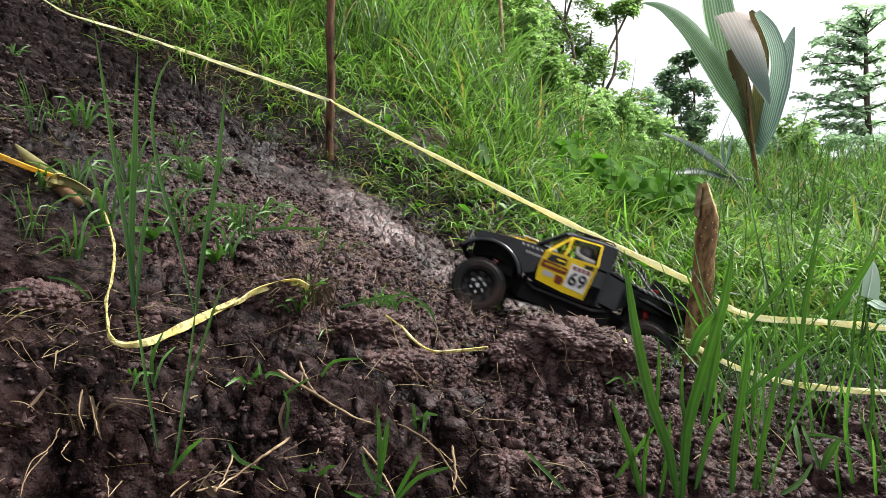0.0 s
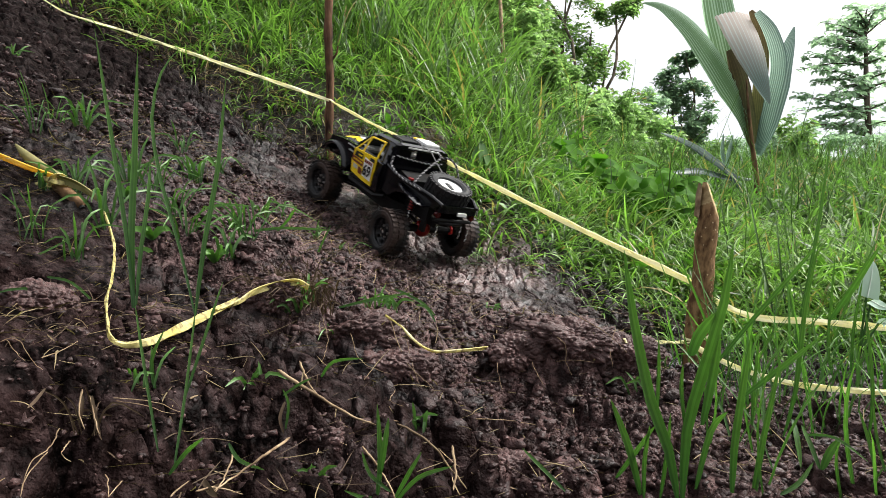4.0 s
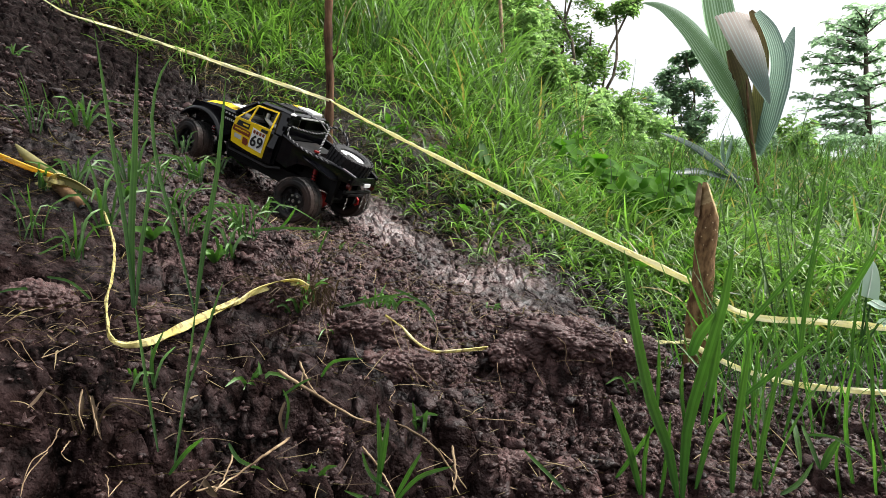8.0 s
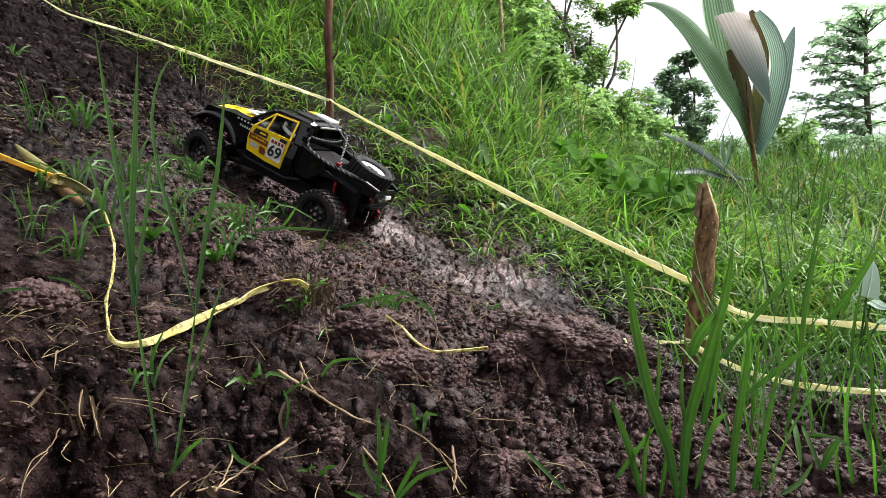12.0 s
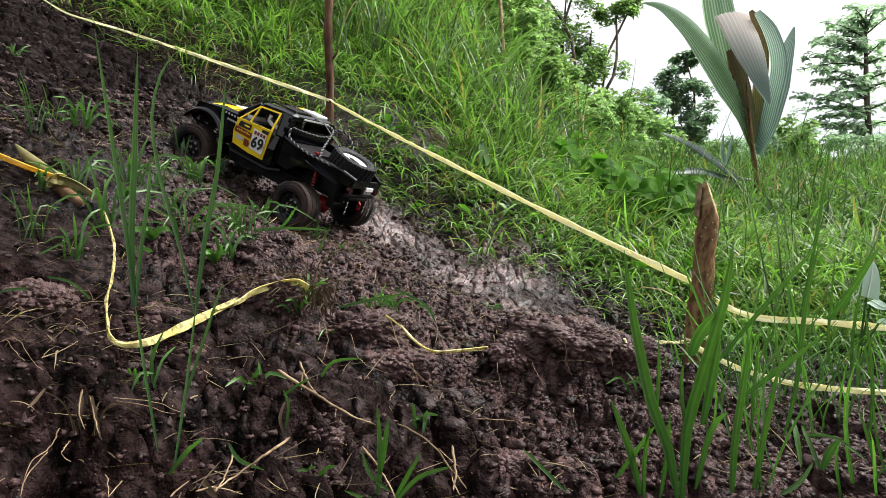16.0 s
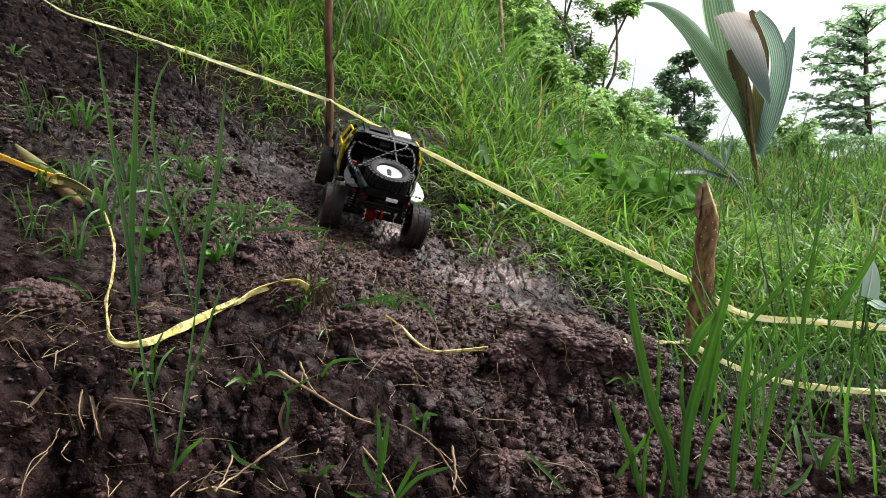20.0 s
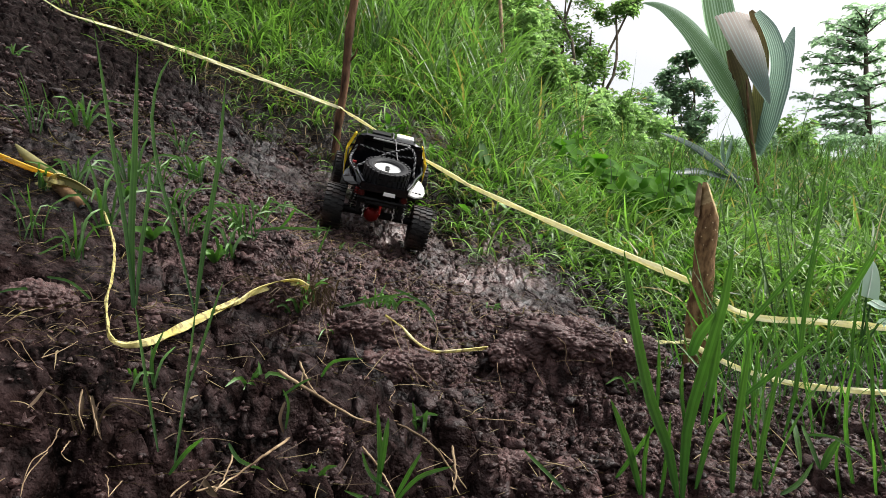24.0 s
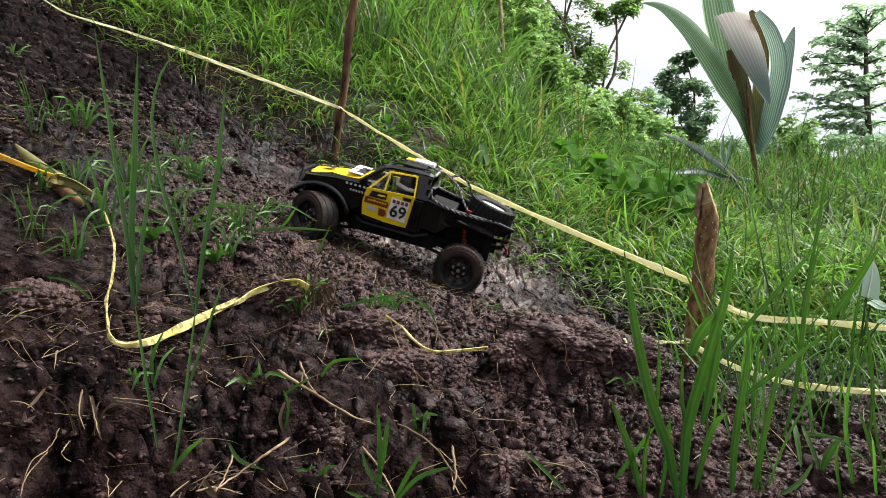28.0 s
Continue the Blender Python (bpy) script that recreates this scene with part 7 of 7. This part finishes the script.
def build_root_stump():
    ob = thing("root_stump", "torn brown stem stump bound with yellow tape", "root")
    foot = Vector((-0.595, 1.160, 0.337))
    ob.location = foot
    rel = lambda pts: [Vector(p) - foot for p in pts]
    part("stump", tubes(rel([(-0.626, 1.170, 0.356), (-0.610, 1.168, 0.341), (-0.593, 1.165, 0.327), (-0.577, 1.160, 0.315), (-0.565, 1.155, 0.304)]), r=[0.005, 0.0095, 0.0105, 0.0100, 0.0085], sides=11), M_PALM_STEM, ob, "torn brown stem", True)
    part("pith", tubes(rel([(-0.566, 1.154, 0.306), (-0.561, 1.150, 0.302)]), r=[0.0050, 0.0046], sides=9), M_INK, ob, "dark hollow end")
    part("stem_sheath", tubes(rel([(-0.686, 1.190, 0.406), (-0.670, 1.185, 0.391), (-0.651, 1.180, 0.377), (-0.629, 1.175, 0.364), (-0.604, 1.170, 0.354)]), r=[0.0015, 0.0070, 0.0090, 0.0080, 0.0040], sides=9), M_HUSK, ob, "pale green stem sheath", True)
    part("binding", tape_mesh(rel([(-0.613, 1.150, 0.337), (-0.607, 1.148, 0.349), (-0.598, 1.150, 0.355), (-0.598, 1.170, 0.352)]), 0.009, 2, 0.5, 12), M_TAPE_DIRTY, ob, "yellow tape binding")
    for pts, w in (([(-0.615, 1.170, 0.354), (-0.641, 1.160, 0.337), (-0.668, 1.160, 0.344)], 0.012), ([(-0.603, 1.155, 0.351), (-0.565, 1.150, 0.337), (-0.533, 1.145, 0.317)], 0.014), ([(-0.679, 1.180, 0.351), (-0.656, 1.170, 0.342), (-0.619, 1.160, 0.333)], 0.010)):
        part("husk", tape_mesh(rel(pts), w, 1, 0.9, 13), M_HUSK, ob, "torn dry husk")


build_root_stump()
for pts, w in (([(-0.352, 0.709, 0.124), (-0.345, 0.697, 0.115), (-0.346, 0.693, 0.097)], 0.0036), ([(-0.341, 0.708, 0.120), (-0.327, 0.685, 0.105), (-0.311, 0.661, 0.092)], 0.0042), ([(-0.371, 0.680, 0.134), (-0.367, 0.655, 0.128), (-0.366, 0.641, 0.126)], 0.0042), ([(-0.181, 0.835, 0.081), (-0.185, 0.826, 0.065), (-0.180, 0.822, 0.047)], 0.0042), ([(-0.252, 0.727, 0.029), (-0.245, 0.745, 0.022), (-0.242, 0.756, 0.007)], 0.0054), ([(-0.213, 0.645, 0.060), (-0.203, 0.631, 0.056), (-0.195, 0.625, 0.053)], 0.007), ([(-0.204, 0.630, 0.056), (-0.204, 0.664, 0.048), (-0.193, 0.661, 0.045)], 0.006)):
    v, f, u = ribbon(pts, w, 0.3)
    tagged(link_mesh("dry_leaf", v, f, M_STRAW, smooth=True, uv=u), "dry curled grass leaf on the clods", "dry leaf")
for i, (x, y, c, L) in enumerate([(-0.264, 1.067, 16, 0.065), (-0.244, 1.076, 16, 0.065), (-0.226, 1.095, 16, 0.065), (-0.209, 1.102, 16, 0.065), (-0.189, 1.094, 16, 0.065), (-0.174, 1.097, 16, 0.065), (-0.231, 1.063, 16, 0.065), (-0.195, 1.067, 16, 0.065), (-0.252, 1.058, 16, 0.065), (-0.202, 1.075, 14, 0.07), (-0.173, 1.077, 12, 0.06), (-0.258, 1.069, 10, 0.06), (-0.202, 0.658, 10, 0.05), (-0.339, 0.699, 9, 0.06), (-0.159, 0.913, 8, 0.05), (-0.054, 1.092, 8, 0.05)]):
    tuft("small tuft of dry brown grass on the clods", x, y, c, L, 0.0018, 300 + i, M_STRAW, 0.05)

# ---- what moves ----
TRUCK_ROWS = [
    (0, 0.223, 1.409, 0.096, 166.9, 20.3, 9.2),
    (0.5, 0.151, 1.626, 0.187, 132.0, 23.6, 4.2),
    (1, -0.102, 1.458, 0.228, 187.5, 16.1, -4.7),
    (1.5, -0.220, 1.551, 0.291, 145.8, 20.7, 6.4),
    (2, -0.163, 1.807, 0.342, 106.1, 20.9, 13.0),
    (2.5, -0.131, 1.838, 0.340, 119.6, 20.5, 8.3),
    (3, -0.096, 1.805, 0.318, 121.2, 21.3, 9.2),
    (3.5, -0.066, 1.785, 0.303, 118.6, 21.2, 8.4),
    (5.5, -0.457, 1.650, 0.409, 171.7, 21.6, -5.4),
    (6, -0.463, 1.674, 0.412, 168.7, 20.9, -3.8),
    (6.5, -0.453, 1.733, 0.417, 163.1, 23.9, -4.4),
    (7, -0.421, 1.713, 0.404, 151.4, 23.0, -1.0),
    (7.5, -0.403, 1.692, 0.385, 162.6, 24.7, -2.6),
    (8, -0.397, 1.709, 0.387, 156.0, 23.9, -0.9),
    (8.5, -0.389, 1.691, 0.381, 155.9, 23.8, -0.9),
    (9, -0.378, 1.680, 0.376, 154.5, 24.3, -0.2),
    (9.5, -0.357, 1.682, 0.366, 157.5, 24.2, -0.5),
    (10, -0.391, 1.720, 0.385, 152.7, 24.0, -0.3),
    (10.5, -0.397, 1.676, 0.383, 159.2, 23.9, -1.7),
    (11, -0.377, 1.671, 0.371, 159.0, 24.0, -1.1),
    (11.5, -0.371, 1.684, 0.371, 159.8, 24.3, -1.7),
    (12, -0.353, 1.659, 0.366, 160.3, 25.5, -3.1),
    (12.5, -0.429, 1.719, 0.403, 156.6, 23.2, -2.0),
    (14.5, -0.382, 1.677, 0.377, 153.1, 24.0, 1.1),
    (15, -0.383, 1.689, 0.380, 153.1, 24.3, 0.5),
    (15.5, -0.380, 1.678, 0.376, 152.6, 23.8, 0.9),
    (16, -0.380, 1.663, 0.376, 151.8, 23.7, 1.9),
    (16.5, -0.395, 1.639, 0.375, 156.0, 23.5, 0.9),
    (17, -0.374, 1.685, 0.375, 153.1, 24.9, -1.0),
    (17.5, -0.337, 1.664, 0.358, 155.5, 24.0, -0.2),
    (18, -0.131, 1.575, 0.266, 144.5, 18.7, 2.1),
    (18.5, -0.121, 1.607, 0.265, 138.5, 19.1, 3.0),
    (19, -0.139, 1.570, 0.269, 147.8, 17.7, -2.0),
    (19.5, -0.206, 1.587, 0.293, 150.3, 22.1, 0.9),
    (20, -0.180, 1.805, 0.345, 100.1, 20.6, 13.9),
    (20.5, -0.139, 1.834, 0.342, 114.5, 16.7, 9.1),
    (21, -0.134, 1.838, 0.340, 115.8, 16.2, 9.4),
    (21.5, -0.127, 1.854, 0.354, 117.2, 16.0, 5.3),
    (23.5, -0.173, 1.822, 0.348, 104.4, 17.9, 12.7),
    (24, -0.161, 1.803, 0.330, 94.8, 14.7, 12.4),
    (24.5, -0.131, 1.768, 0.312, 98.5, 16.0, 13.1),
    (25, -0.117, 1.715, 0.296, 101.2, 18.1, 13.6),
    (25.5, -0.068, 1.576, 0.239, 114.9, 18.8, 14.2),
    (26, -0.111, 1.622, 0.263, 118.7, 19.1, 9.5),
    (26.5, -0.131, 1.730, 0.299, 127.7, 20.5, 3.9),
    (27, -0.126, 1.704, 0.296, 142.7, 22.2, -2.0),
    (27.5, -0.146, 1.659, 0.281, 173.1, 18.6, -11.3),
    (28, -0.104, 1.577, 0.248, 175.9, 15.3, -10.5),
]


def truck_pose(t):
    """The truck's pose between its rows."""
    rows = TRUCK_ROWS
    i = 0
    while i < len(rows) - 2 and rows[i + 1][0] <= t:
        i += 1
    a, b = rows[i], rows[i + 1]
    f = min(1.0, max(0.0, (t - a[0]) / (b[0] - a[0])))
    pa, pb = (pose(r[1], r[2], r[3], r[6], -r[5], r[4]) for r in (a, b))
    return Matrix.Translation(pa.translation.lerp(pb.translation, f)) @ pa.to_quaternion().slerp(pb.to_quaternion(), f).to_matrix().to_4x4()


# wheel speed in degrees a second, and the turn of the front wheels in degrees to the left
SPIN = ((0, 700), (2.1, 700), (2.4, 150), (3.5, 150), (5.5, 650), (7.2, 500), (8, 650), (8.8, 120), (9.3, 120), (10, 650), (11.7, 120), (12.2, 120), (13, 500), (16.6, 650), (17.6, 300), (18.3, 120), (19.2, 500), (20.1, 700), (20.5, 100), (21.5, 80), (23.5, 150), (24.5, 200), (25, 650), (25.7, 300), (26.5, 250), (27.2, 500), (28, 750))
STEER = ((0, 4), (1, 0), (1.6, -6), (2.0, 12), (2.5, 6), (2.8, -28), (3.1, -28), (3.5, 12), (5.5, -12), (6, -15), (7, 8), (7.6, -10), (8, -14), (8.5, 0), (9, 6), (10, -4), (12, -10), (14.5, -12), (15.5, -6), (16, 12), (16.5, -16), (17.5, 4), (18, 8), (18.5, -8), (19.5, -22), (19.8, -10), (20.5, 0), (23.5, 0), (25, 14), (25.5, 4), (26, 12), (27, 18), (27.4, 4), (28, -34))


def motions():
    walk(TRUCK, [(r[0], pose(r[1], r[2], r[3], r[6], -r[5], r[4])) for r in TRUCK_ROWS])
    times = [k / 10 for k in range(int(SECONDS * 10) + 1)]
    spin = 0.0
    angles = []
    for t in times:
        angles.append(spin)
        spin += 0.1 * float(np.interp(t, [a for a, _ in SPIN], [b for _, b in SPIN]))
    poses = [truck_pose(t) for t in times]
    for w, x, s in WHEELS:
        centre = [m @ Vector((x, s * TRACK, 0)) for m in poses]
        zs = ground_z(np.array([c.x for c in centre]), np.array([c.y for c in centre])) + 0.5 * lumps_z(np.array([c.x for c in centre]), np.array([c.y for c in centre]))
        lift = np.array([zs[i] + R_TYRE * 1.02 - centre[i].z for i in range(len(times))])
        lift = np.clip(np.convolve(np.pad(lift, 3, mode="edge"), np.ones(7) / 7, "valid"), -0.028, 0.028)
        rows = []
        for i, t in enumerate(times):
            turn = float(np.interp(t, [a for a, _ in STEER], [b for _, b in STEER])) if x > 0 else 0.0
            rows.append((t, pose(x, s * TRACK, lift[i], 0, 0, turn) @ pose(0, 0, 0, 0, angles[i], 0)))
        walk(w, rows)
    walk(STAKE, [(t, m) for t, m in STAKE_ROWS])
    walk(LOWER_RUN, [(t, tape_rows(f)[0]) for t, f in TAPE_TIMES])
    walk(UPPER_RUN, [(t, tape_rows(f)[1]) for t, f in TAPE_TIMES])
    walk(NEAR_RUN, [(t, near_pose(f)) for t, f in TAPE_TIMES])


motions()
